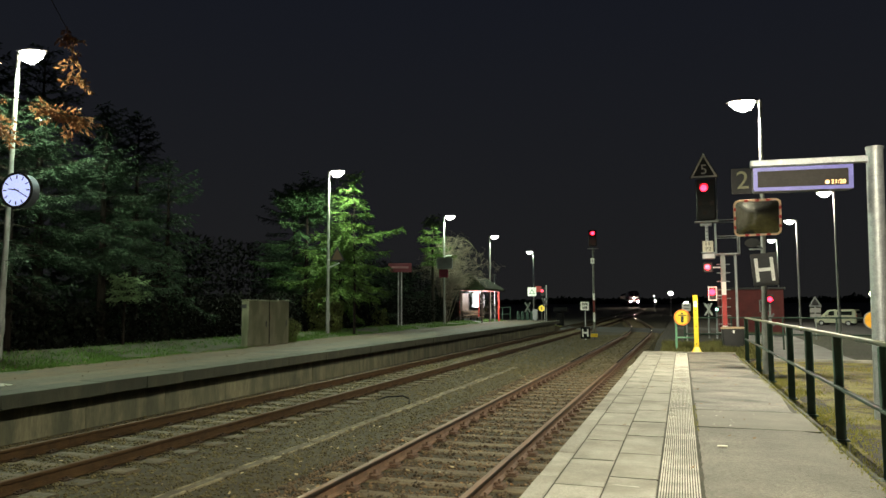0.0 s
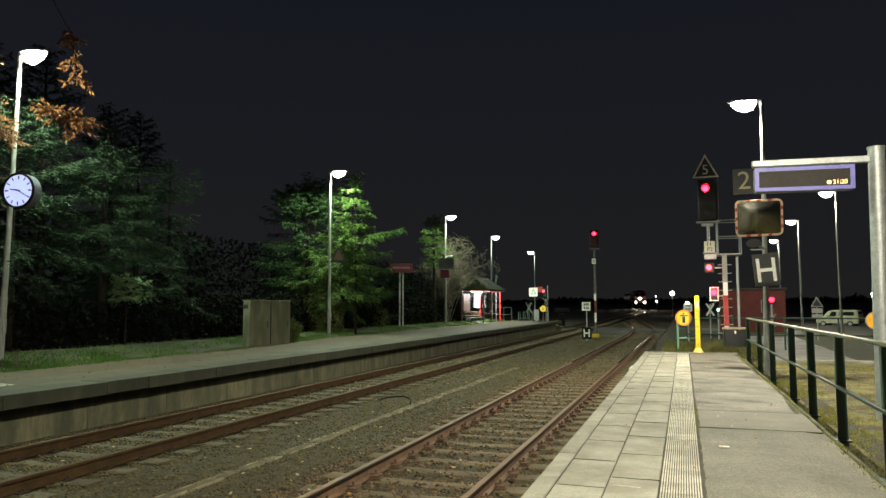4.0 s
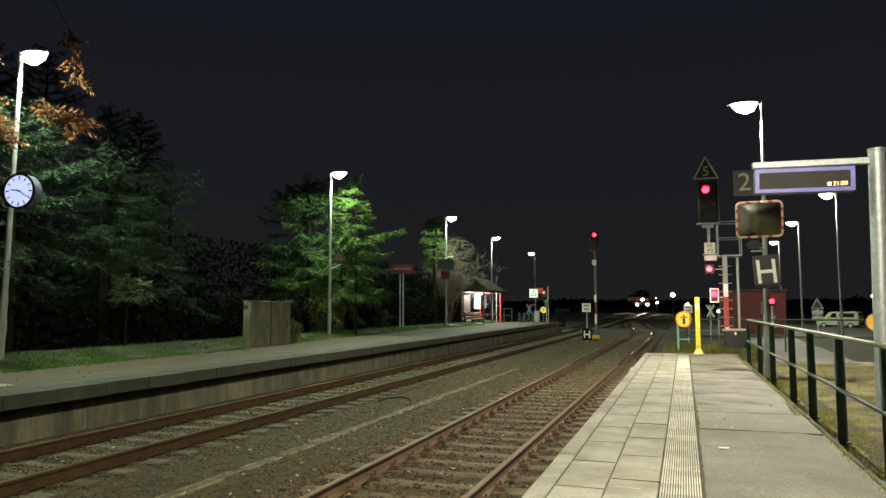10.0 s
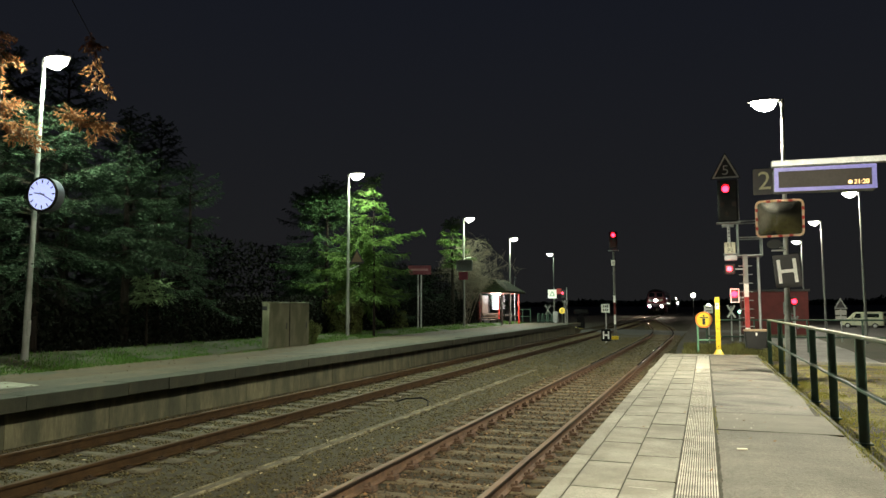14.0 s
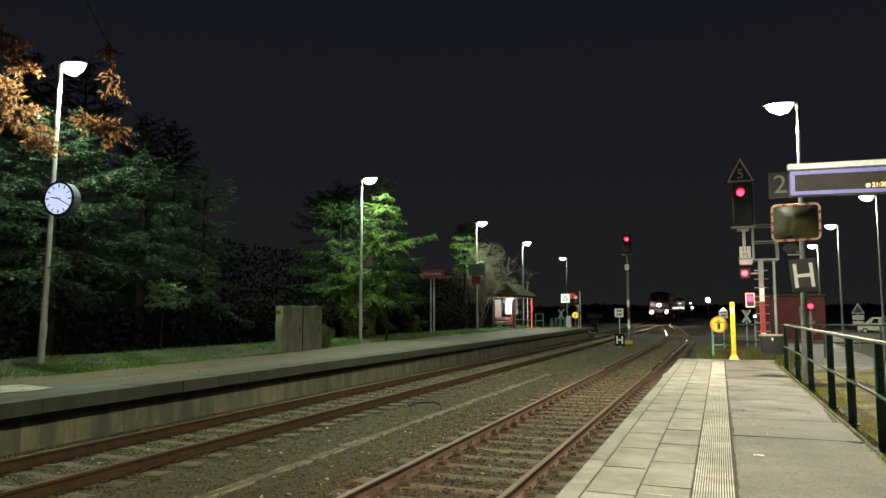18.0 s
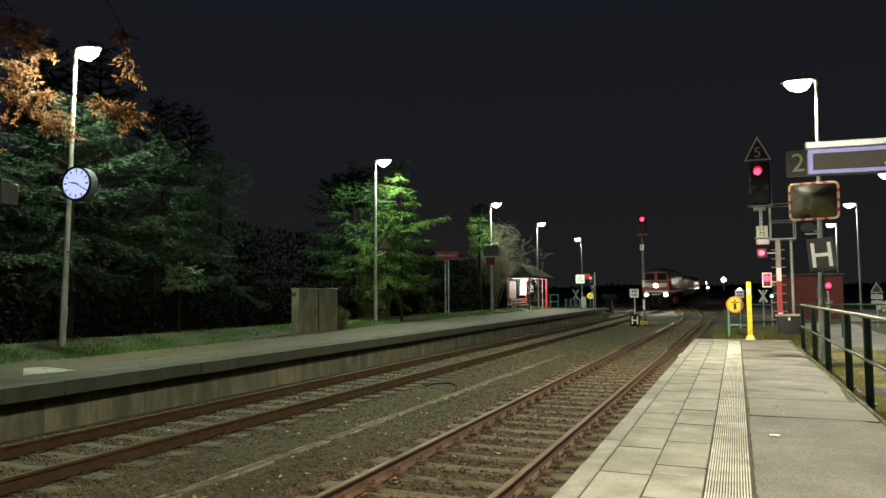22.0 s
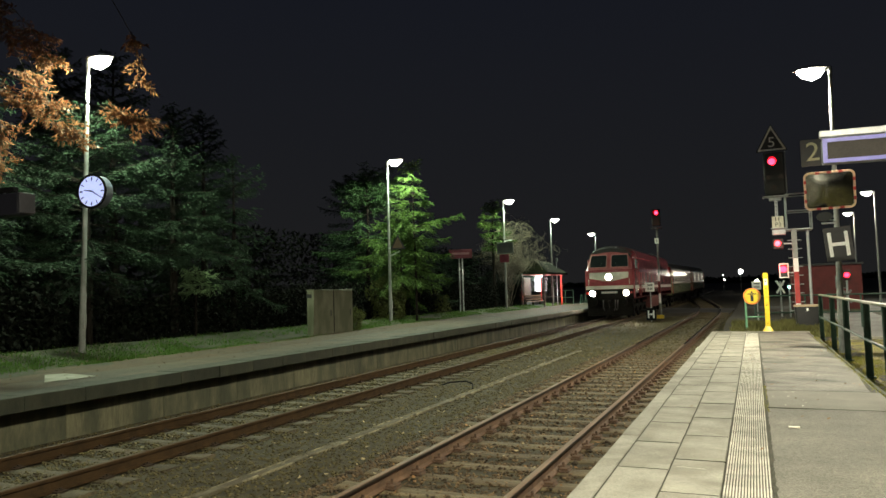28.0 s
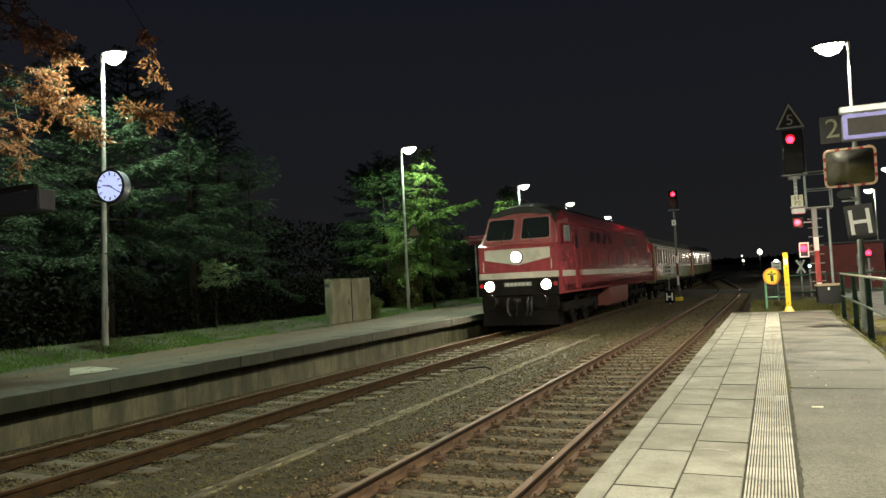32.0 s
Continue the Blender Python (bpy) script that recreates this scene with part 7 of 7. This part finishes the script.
# ---- loose stones, leaves ----
def stones(name, count, region, smin, smax, seed, material=M_STONE):
    rs = np.random.RandomState(seed)
    octa = np.array([(1, 0, 0), (-1, 0, 0), (0, 1, 0), (0, -1, 0), (0, 0, 1), (0, 0, -1)], float)
    tri = np.array([(0, 2, 4), (2, 1, 4), (1, 3, 4), (3, 0, 4), (2, 0, 5), (1, 2, 5), (3, 1, 5), (0, 3, 5)])
    C = []
    while len(C) < count:
        x, y = region(rs)
        d0 = min(abs(abs(x - near_x(y)) - 0.7525), abs(abs(x - left_x(y)) - 0.7525))
        if d0 < 0.09:
            continue
        on_sleeper = ((y - 0.4) % 0.6) < 0.27 and min(abs(x), abs(x - left_x(y))) < 1.3
        if on_sleeper and rs.rand() < (0.65 if x > -2.4 else 0.35):
            continue
        C.append((x, y, ground_height(x, y) + rs.uniform(-0.02, 0.012) + (0.02 if on_sleeper else 0)))
    C = np.array(C)
    S = rs.uniform(smin, smax, (count, 1)) * rs.uniform(0.6, 1.25, (count, 3)) * (1, 1, 0.75)
    V = octa[None] + rs.uniform(-0.28, 0.28, (count, 6, 3))
    V = V * S[:, None]
    a = rs.uniform(0, 6.28, count)
    ca, sa = np.cos(a)[:, None], np.sin(a)[:, None]
    X, Y = V[:, :, 0] * ca - V[:, :, 1] * sa, V[:, :, 0] * sa + V[:, :, 1] * ca
    V = np.stack([X, Y, V[:, :, 2]], -1) + C[:, None]
    F = (tri[None] + (np.arange(count) * 6)[:, None, None]).reshape(-1, 3)
    me = bpy.data.meshes.new(name)
    me.vertices.add(count * 6)
    me.vertices.foreach_set("co", V.ravel())
    me.loops.add(len(F) * 3)
    me.loops.foreach_set("vertex_index", F.ravel())
    me.polygons.add(len(F))
    me.polygons.foreach_set("loop_start", np.arange(0, len(F) * 3, 3))
    me.materials.append(material)
    me.update(calc_edges=True)
    return tagged(part(name, me, material), "grey-brown angular ballast stones between the rails", "ballast", kind="stuff")


stones("ballast_stones", 50000, lambda r: (-6.95 + 5.35 * r.rand(), 3.5 + 20 * r.rand() ** 1.5), 0.013, 0.03, 51)
stones("ballast_stones", 32000, lambda r: (-1.6 + 3.2 * r.rand(), 3.5 + 20 * r.rand() ** 1.5), 0.014, 0.033, 54, M_STONERUST)
stones("ballast_stones", 12000, lambda r: (-6.85 + 8.45 * r.rand(), -8 + 11.5 * r.rand()), 0.022, 0.04, 53)
stones("ballast_stones", 16000, lambda r: (-6.85 + 8.45 * r.rand(), 22 + 30 * r.rand() ** 1.3), 0.03, 0.05, 52)


M_DULLLEAF = leafy("dull_brown_leaves", (0.13, 0.09, 0.045), (0.07, 0.045, 0.022), trans=0.1)
M_PALELEAF = leafy("pale_dry_leaves", (0.42, 0.37, 0.22), (0.26, 0.2, 0.1), trans=0.1)


def litter(name, label, count, region, zf, seed, material=M_FALLEN, size=(0.03, 0.06)):
    rs = np.random.RandomState(seed)
    P, D, W, B = [], [], [], []
    for _ in range(count):
        x, y = region(rs)
        a = rs.uniform(0, 6.28)
        L = rs.uniform(*size)
        P.append((x, y, zf(x, y) + rs.uniform(0.004, 0.016)))
        D.append((math.cos(a) * L, math.sin(a) * L, rs.uniform(0, 0.012)))
        W.append((-math.sin(a) * L * 0.33, math.cos(a) * L * 0.33, rs.uniform(-0.006, 0.006)))
        B.append((0, 0, rs.uniform(0, 0.015)))
    return tagged(part(name, blades_mesh(name, P, D, W, material, np.array(B)), material), label, "leaves", kind="stuff")


litter("fallen_leaves", "scattered pale dry leaves on the ballast", 480, lambda r: (-6.2 + 7.7 * r.rand(), 4 + 26 * r.rand() ** 1.4), lambda x, y: ground_height(x, y) + 0.022, 61, M_PALELEAF, (0.035, 0.085))
M_TROD = mat("trodden_leaf_soil", (0.075, 0.048, 0.02), (0.036, 0.025, 0.012), 0.92, scale=2.4, fine=50, bump=0.5, grain=0.9, stains=0.5, stain_col=(0.05, 0.05, 0.03))
mb = MB()
vs = []
for k in range(141):
    y = -8 + 65 * k / 140
    inner = -8.25 - 0.5 * min(1, max(0, (y - 12) / 12)) + 0.3 * noise.noise((y * 0.5, 21, 0)) + 0.12 * noise.noise((y * 2.2, 8, 0))
    outer = -9.95 - 0.7 * min(1, max(0, (y - 15) / 12))
    for i in range(6):
        x = inner + (outer - inner) * i / 5
        vs.append((x, y, far_platform_z(y) + (0.004 if i else -0.012) + 0.012 * noise.noise((x, y * 0.6, 2))))
mb.add(vs, [(6 * k + i, 6 * k + i + 6, 6 * k + i + 7, 6 * k + i + 1) for k in range(140) for i in range(5)])
part("leaf_soil", mb, M_TROD, platform_l, "brown trodden leaf soil beside the verge")
litter("fallen_leaves", "scattered dry leaves on the far platform", 1100, lambda r: (-9.9 + 2.6 * r.rand() ** 1.6, 5 + 40 * r.rand()), lambda x, y: far_platform_z(y) + 0.004, 62, M_DULLLEAF)
litter("fallen_leaves", "brown leaf litter among the grass of the verge", 2400, lambda r: (-12.4 + 2.6 * r.rand(), 5 + 40 * r.rand() ** 1.3), lambda x, y: ground_height(x, y) + 0.03, 65, M_DULLLEAF)
litter("fallen_leaves", "a few dry leaves on the paved platform", 90, lambda r: (1.7 + 2.6 * r.rand() ** 0.6, 4.5 + 18 * r.rand()), lambda x, y: 0.402, 63)
litter("fallen_leaves", "pale leaves on the yellowed lawn", 500, lambda r: (4.6 + 3.5 * r.rand(), 6 + 17 * r.rand()), lambda x, y: ground_height(x, y) + 0.05, 64)

litter("fallen_leaves", "orange-brown leaves along the near rails", 320, lambda r: (r.choice((-0.95, -0.55, 0.45, 1.0)) + r.normal(0, 0.16), 4.5 + 17 * r.rand() ** 1.3), lambda x, y: ground_height(x, y) + 0.025, 66, M_FALLEN, (0.04, 0.08))

# ---- sleepers and fastenings ----
# Darker copy of the sleeper colour, used on the far track.
M_SLEEPERL = mat("dark_old_sleeper", (0.1, 0.079, 0.042), (0.036, 0.028, 0.015), 0.85, scale=5, fine=50, bump=0.5, rnd=0.25, stretch=(0.4, 3, 1))


def sleeper_mesh(seed, material):
    mb = MB()
    rs = random.Random(seed)
    fr = []
    for k in range(9):
        x = -1.25 + 2.5 * k / 8
        sag = -0.02 * (1 - (x / 1.25) ** 2) + rs.uniform(-0.004, 0.004)
        fr.append(((x, rs.uniform(-0.006, 0.006), -0.15 + sag), (0, 1, 0), (0, 0, 1)))
    mb.sweep([(-0.13, -0.14), (0.13, -0.14), (0.13, -0.012), (0.11, 0.0), (-0.11, 0.0), (-0.13, -0.012)], fr)
    return mb.mesh("sleeper", [material])


SLEEPERS = [sleeper_mesh(k, M_SLEEPER) for k in range(4)]
SLEEPERSL = [sleeper_mesh(k + 4, M_SLEEPERL) for k in range(4)]
mb = MB()
for s in (-1, 1):
    mb.box((s * 0.12, 0, -0.125), (0.1, 0.16, 0.03), 0.006)
    mb.box((s * 0.075, 0, -0.108), (0.06, 0.07, 0.035), 0.01)
    mb.cyl((s * 0.105, 0.0, -0.12), (s * 0.105, 0.0, -0.06), 0.018, 0.014, 6)
mb.box((0, 0, -0.148), (0.36, 0.17, 0.02), 0.005)
CLIPN = mb.mesh("fastening", [M_CLIPN])
mb = MB()
for s in (-1, 1):
    mb.box((s * 0.085, 0, -0.138), (0.05, 0.08, 0.025), 0.008)
    mb.cyl((s * 0.1, 0.0, -0.14), (s * 0.1, 0.0, -0.108), 0.014, 0.012, 6)
mb.box((0, 0, -0.15), (0.28, 0.14, 0.016), 0.004)
CLIP = mb.mesh("fastening", [M_CLIP])
for tr_, fx in ((track_near, near_x), (track_left, left_x)):
    rest, k, y = MB(), 0, -8.87
    while y < 100:
        cx = fx(y)
        if y < 46:
            o = part("sleeper", (SLEEPERS if tr_ is track_near else SLEEPERSL)[k % 4], M_SLEEPER, tr_)
            o.matrix_basis = pose(cx + rd.uniform(-0.03, 0.03), y + rd.uniform(-0.015, 0.015), 0, 0, 0, rd.uniform(-0.6, 0.6))
            for s in (-0.7525, 0.7525):
                o = part("fastening", CLIPN if tr_ is track_near else CLIP, M_CLIP, tr_)
                o.matrix_basis = pose(cx + s, y, 0)
        else:
            rest.box((cx, y, -0.215 + rise(y)), (2.5, 0.26, 0.13), 0.01)
        y += 0.6
        k += 1
    tagged(part("sleepers_beyond", rest, M_SLEEPER, tr_), kind="stuff")

# ---- paving pieces ----
def piece(name, mesh, parent, x, y, z, tilt=0.0):
    o = part(name, mesh, None, parent)
    o.matrix_basis = pose(x, y, z, rd.uniform(-tilt, tilt), rd.uniform(-tilt, tilt), 0)
    return o


SLAB_A = MB().box((0, 0, -0.03), (0.398, 1.0155, 0.06), 0.008).mesh("slab", [M_SLAB])
KERB = MB().box((0, 0, -0.12), (0.178, 1.0155, 0.24), 0.014).mesh("kerb_stone", [M_SLAB])
mb = MB().box((0, 0, -0.032), (0.326, 0.33, 0.06), 0.004)
mb.m = 1
for k in range(16):
    mb.box((-0.15 + 0.02 * k, 0, 0.001), (0.0105, 0.318, 0.012), 0.003)
RIB = mb.mesh("tactile_slab", [M_GROOVE, M_TACT])
for k in range(-16, 17):
    y = 7.05 + 1.02 * k + 0.51
    if y < 23.3:
        piece("slab", SLAB_A, platform, 1.996, y, P_Z, 0.16)
    y = 6.41 + 1.02 * k + 0.51
    if y < 23.3:
        piece("slab", SLAB_A, platform, 2.402, y, P_Z + rd.uniform(-0.002, 0.002), 0.16)
    y = 6.8 + 1.02 * k
    if y < 23.3:
        piece("kerb_stone", KERB, platform, 1.7, y, P_Z + rd.uniform(-0.003, 0.003), 0.12)
# Paler copy of the ribbed slab for y 18.6 to 21.8.
RIBPALE = RIB.copy()
RIBPALE.materials[0], RIBPALE.materials[1] = M_TACTSOFT, M_TACTPALE
for k in range(95):
    y = -8.26 + 0.336 * k
    if y < 23.2:
        piece("tactile_slab", RIBPALE if 18.6 < y < 21.8 else RIB, platform, 2.774, y, P_Z - 0.001 + rd.uniform(-0.002, 0.002), 0.2)
END = MB().box((0, 0, -0.15), (0.9, 0.12, 0.32), 0.012).mesh("end_stone", [M_SLAB])
for k in range(3):
    piece("end_stone", END, platform, 2.06 + 0.91 * k, P_END + 0.03, P_Z + 0.006)
WALLP = MB().box((0, 0, 0), (0.06, 1.98, 0.5), 0.01).mesh("wall_panel", [M_WALL])
for k in range(16):
    piece("wall_panel", WALLP, platform, 1.64, -8 + 2.0 * k, -0.09)

# dark moss in the joints
for k in range(-3, 17):
    for x, y in ((1.996, 7.05 + 1.02 * k), (2.402, 6.41 + 1.02 * k)):
        if 3.5 < y < 23.2:
            w = rd.choice((0.004, 0.006, 0.009, 0.014))
            part("joint_moss", MB().box((x + rd.uniform(-0.01, 0.01), y, P_Z - 0.004), (0.39, w, 0.014), 0.002), M_JOINT, platform)

# mossy dirt in the long joints
for x, w in ((1.793, 0.009), (2.199, 0.007), (2.607, 0.006)):
    vs = []
    for k in range(300):
        y = 3.4 + 19.9 * k / 299
        h = max(0.0035, w * (0.75 + 0.9 * noise.noise((y * 1.3, x * 9, 0)) + 0.5 * noise.noise((y * 7, x, 3))))
        c = x + 0.003 * noise.noise((y * 2.1, x * 5, 7))
        vs += [(c - h, y, P_Z - 0.006), (c, y, P_Z + 0.002), (c + h, y, P_Z - 0.006)]
    mb = MB().add(vs, [(3 * k + i, 3 * k + i + 1, 3 * k + i + 4, 3 * k + i + 3) for k in range(299) for i in range(2)])
    tagged(part("joint_dirt", mb, M_JOINT, platform, "dark mossy dirt in the joint"), kind="stuff")

# edge of the far platform
EDGES = [MB().box((0, 0, -0.11), (0.6, 0.998, 0.22), 0.005).mesh("edge_slab", [M_EDGE]), MB().box((0, 0, -0.112), (0.6, 0.997, 0.22), 0.008).mesh("edge_slab", [M_EDGE])]
WALLS = [MB().box((0, 0, 0), (0.34, 1.996, 0.7), 0.004).mesh("wall_panel", [M_WALL])]
for k in range(67):
    piece("edge_slab", EDGES[k % 2], platform_l, LP_X - 0.3 + rd.uniform(-0.008, 0.008), -8.5 + k, far_platform_z(k - 8.5) + rd.uniform(-0.005, 0.003), 0.2)
for k in range(33):
    piece("wall_panel", WALLS[0], platform_l, LP_X - 0.6 + rd.uniform(-0.008, 0.008), -7.0 + 2 * k, far_platform_z(2 * k - 7) - 0.5, 0.2)

# crumbling dirt where the asphalt meets the ribbed slabs
mb = MB()
vs = []
for k in range(400):
    y = 3.6 + 19.6 * k / 399
    w0 = max(0.003, 0.012 + 0.03 * noise.noise((y * 1.7, 11, 0)) + 0.02 * noise.noise((y * 9, 4, 0)) + rd.uniform(-0.004, 0.004))
    vs += [(2.944, y, P_Z + 0.001), (2.95 + w0 * 0.5, y, P_Z + 0.004), (2.952 + w0, y, P_Z - 0.004)]
mb.add(vs, [(3 * k + i, 3 * k + i + 1, 3 * k + i + 4, 3 * k + i + 3) for k in range(399) for i in range(2)])
tagged(part("edge_dirt", mb, M_JOINT, platform, "dark crumbling dirt along the asphalt edge"), kind="stuff")
EDGING = MB().box((0, 0, -0.1), (0.055, 0.97, 0.2), 0.014).mesh("edging_stone", [M_WALL])
for k in range(18):
    piece("edging_stone", EDGING, platform, 4.352, 4.0 + k, P_Z + 0.002 + rd.uniform(-0.006, 0.004), 0.3)

# old paint flecks and a scratch
rf = random.Random(4)
flecks = MB()
for k in range(9):
    flecks.box((rf.uniform(2.98, 3.75), rf.uniform(9.35, 10.75), 0.4052), (rf.uniform(0.008, 0.03), rf.uniform(0.008, 0.02), 0.004), 0.001, Matrix.Rotation(rf.uniform(0, 3), 3, "Z"))
tagged(part("paint_flecks", flecks, M_TACT, platform, "worn pale paint flecks on the patch"), kind="stuff")
part("scratch", MB().box((2.36, 6.12, P_Z + 0.003), (0.22, 0.012, 0.003), 0.0, Matrix.Rotation(-0.12, 3, "Z")), M_TACT, platform, "pale scratch across a slab")

# ---- parked van ----
M_VAN = mat("white_van_paint", (0.42, 0.45, 0.32), (0.35, 0.38, 0.27), 0.3, scale=2, bump=0.02, stains=0.15)
M_TYRE = mat("tyre_rubber", (0.022, 0.022, 0.022), None, 0.85, scale=8, bump=0.2)
van = thing("parked_van", "small white van parked in the car park", "van", pose(15.1, 67.0, 0.14, 0, 0, 62))
van.scale = (0.82, 0.74, 0.72)
side = [(-2.15, 0.35), (2.1, 0.35), (2.2, 0.55), (2.15, 0.95), (1.5, 1.1), (0.85, 1.75), (0.6, 1.86), (-1.95, 1.9), (-2.12, 1.75), (-2.2, 0.9), (-2.2, 0.5)]
mb = MB()
rings = []
for x, k in ((-0.86, 0.94), (-0.8, 1.0), (0.8, 1.0), (0.86, 0.94)):
    rings.append([Vector((x * (1.0 if z < 1.1 else 0.9), y * k, z)) for y, z in side])
skin(mb, rings)
part("body", mb, M_VAN, van)
for s in (-1, 1):
    part("side_window", MB().plate([(0.75, 1.2), (0.05, 1.2), (0.05, 1.68), (0.5, 1.68)] if s > 0 else [(0.05, 1.2), (0.75, 1.2), (0.5, 1.68), (0.05, 1.68)], (s * 0.84, 0, 0), (0, 1, 0), (0, 0, 1), 0.012 * s), M_CABGLASS, van)
    part("rear_side_window", MB().box((s * 0.83, -1.0, 1.46), (0.03, 1.5, 0.42), 0.01), M_CABGLASS, van)
    part("tail_light", MB().box((s * 0.74, -2.19, 1.1), (0.12, 0.05, 0.4), 0.01), M_RED, van)
    part("headlight", MB().box((s * 0.64, 2.14, 0.82), (0.3, 0.08, 0.16), 0.02), M_CABGLASS, van)
    part("door_mirror", MB().box((s * 0.98, 0.85, 1.15), (0.16, 0.1, 0.2), 0.03), M_BLACK, van)
    for y in (-1.35, 1.4):
        wh = part("wheel", MB().cyl((s * 0.66, y, 0.31), (s * 0.87, y, 0.31), 0.31, n=22), M_TYRE, van)
        part("rim", MB().cyl((s * 0.871, y, 0.31), (s * 0.88, y, 0.31), 0.19, n=16), M_GALV, wh)
part("windscreen", MB().plate([(-0.68, 0), (0.68, 0), (0.6, 0.86), (-0.6, 0.86)], (0, 1.46, 1.16), (1, 0, 0), Vector((0, -0.7, 0.66)).normalized(), -0.012), M_CABGLASS, van)
part("rear_window", MB().box((0, -2.13, 1.5), (1.2, 0.04, 0.42), 0.01), M_CABGLASS, van)
part("bumper", MB().box((0, 2.2, 0.5), (1.6, 0.12, 0.24), 0.04), M_BLACK, van)
part("rear_bumper", MB().box((0, -2.2, 0.48), (1.6, 0.12, 0.24), 0.04), M_BLACK, van)


# ---- what moves ----
FRONT = [(0, 195), (6, 164), (12, 137), (16.5, 112.7), (18, 103.6), (20, 91.3), (22, 78.6), (23, 72.3), (24, 66.1), (25, 60.0), (28, 43.0), (29, 37.8), (30, 32.7), (31, 27.8), (32, 22.9)]


def front_at(t):
    for (a, ya), (b, yb) in zip(FRONT, FRONT[1:]):
        if a <= t <= b:
            return ya + (yb - ya) * (t - a) / (b - a)
    return FRONT[-1][1]


def on_track(y0, length):
    """The pose of a vehicle whose leading end is at y0, running on two bogies."""
    a, b = y0 + length * 0.2, y0 + length * 0.8
    pa, pb = Vector((left_x(a), a, rise(a))), Vector((left_x(b), b, rise(b)))
    d = (pb - pa).normalized()
    side = Vector((d.y, -d.x, 0)).normalized()
    m = Matrix((side, d, side.cross(d))).transposed().to_4x4()
    m.translation = pa - d * length * 0.2
    return m


def motions():
    times = [0.5 * k for k in range(65)]
    for ob, back, length in TRAIN:
        walk(ob, [(t, on_track(front_at(t) + back, length)) for t in times])


motions()
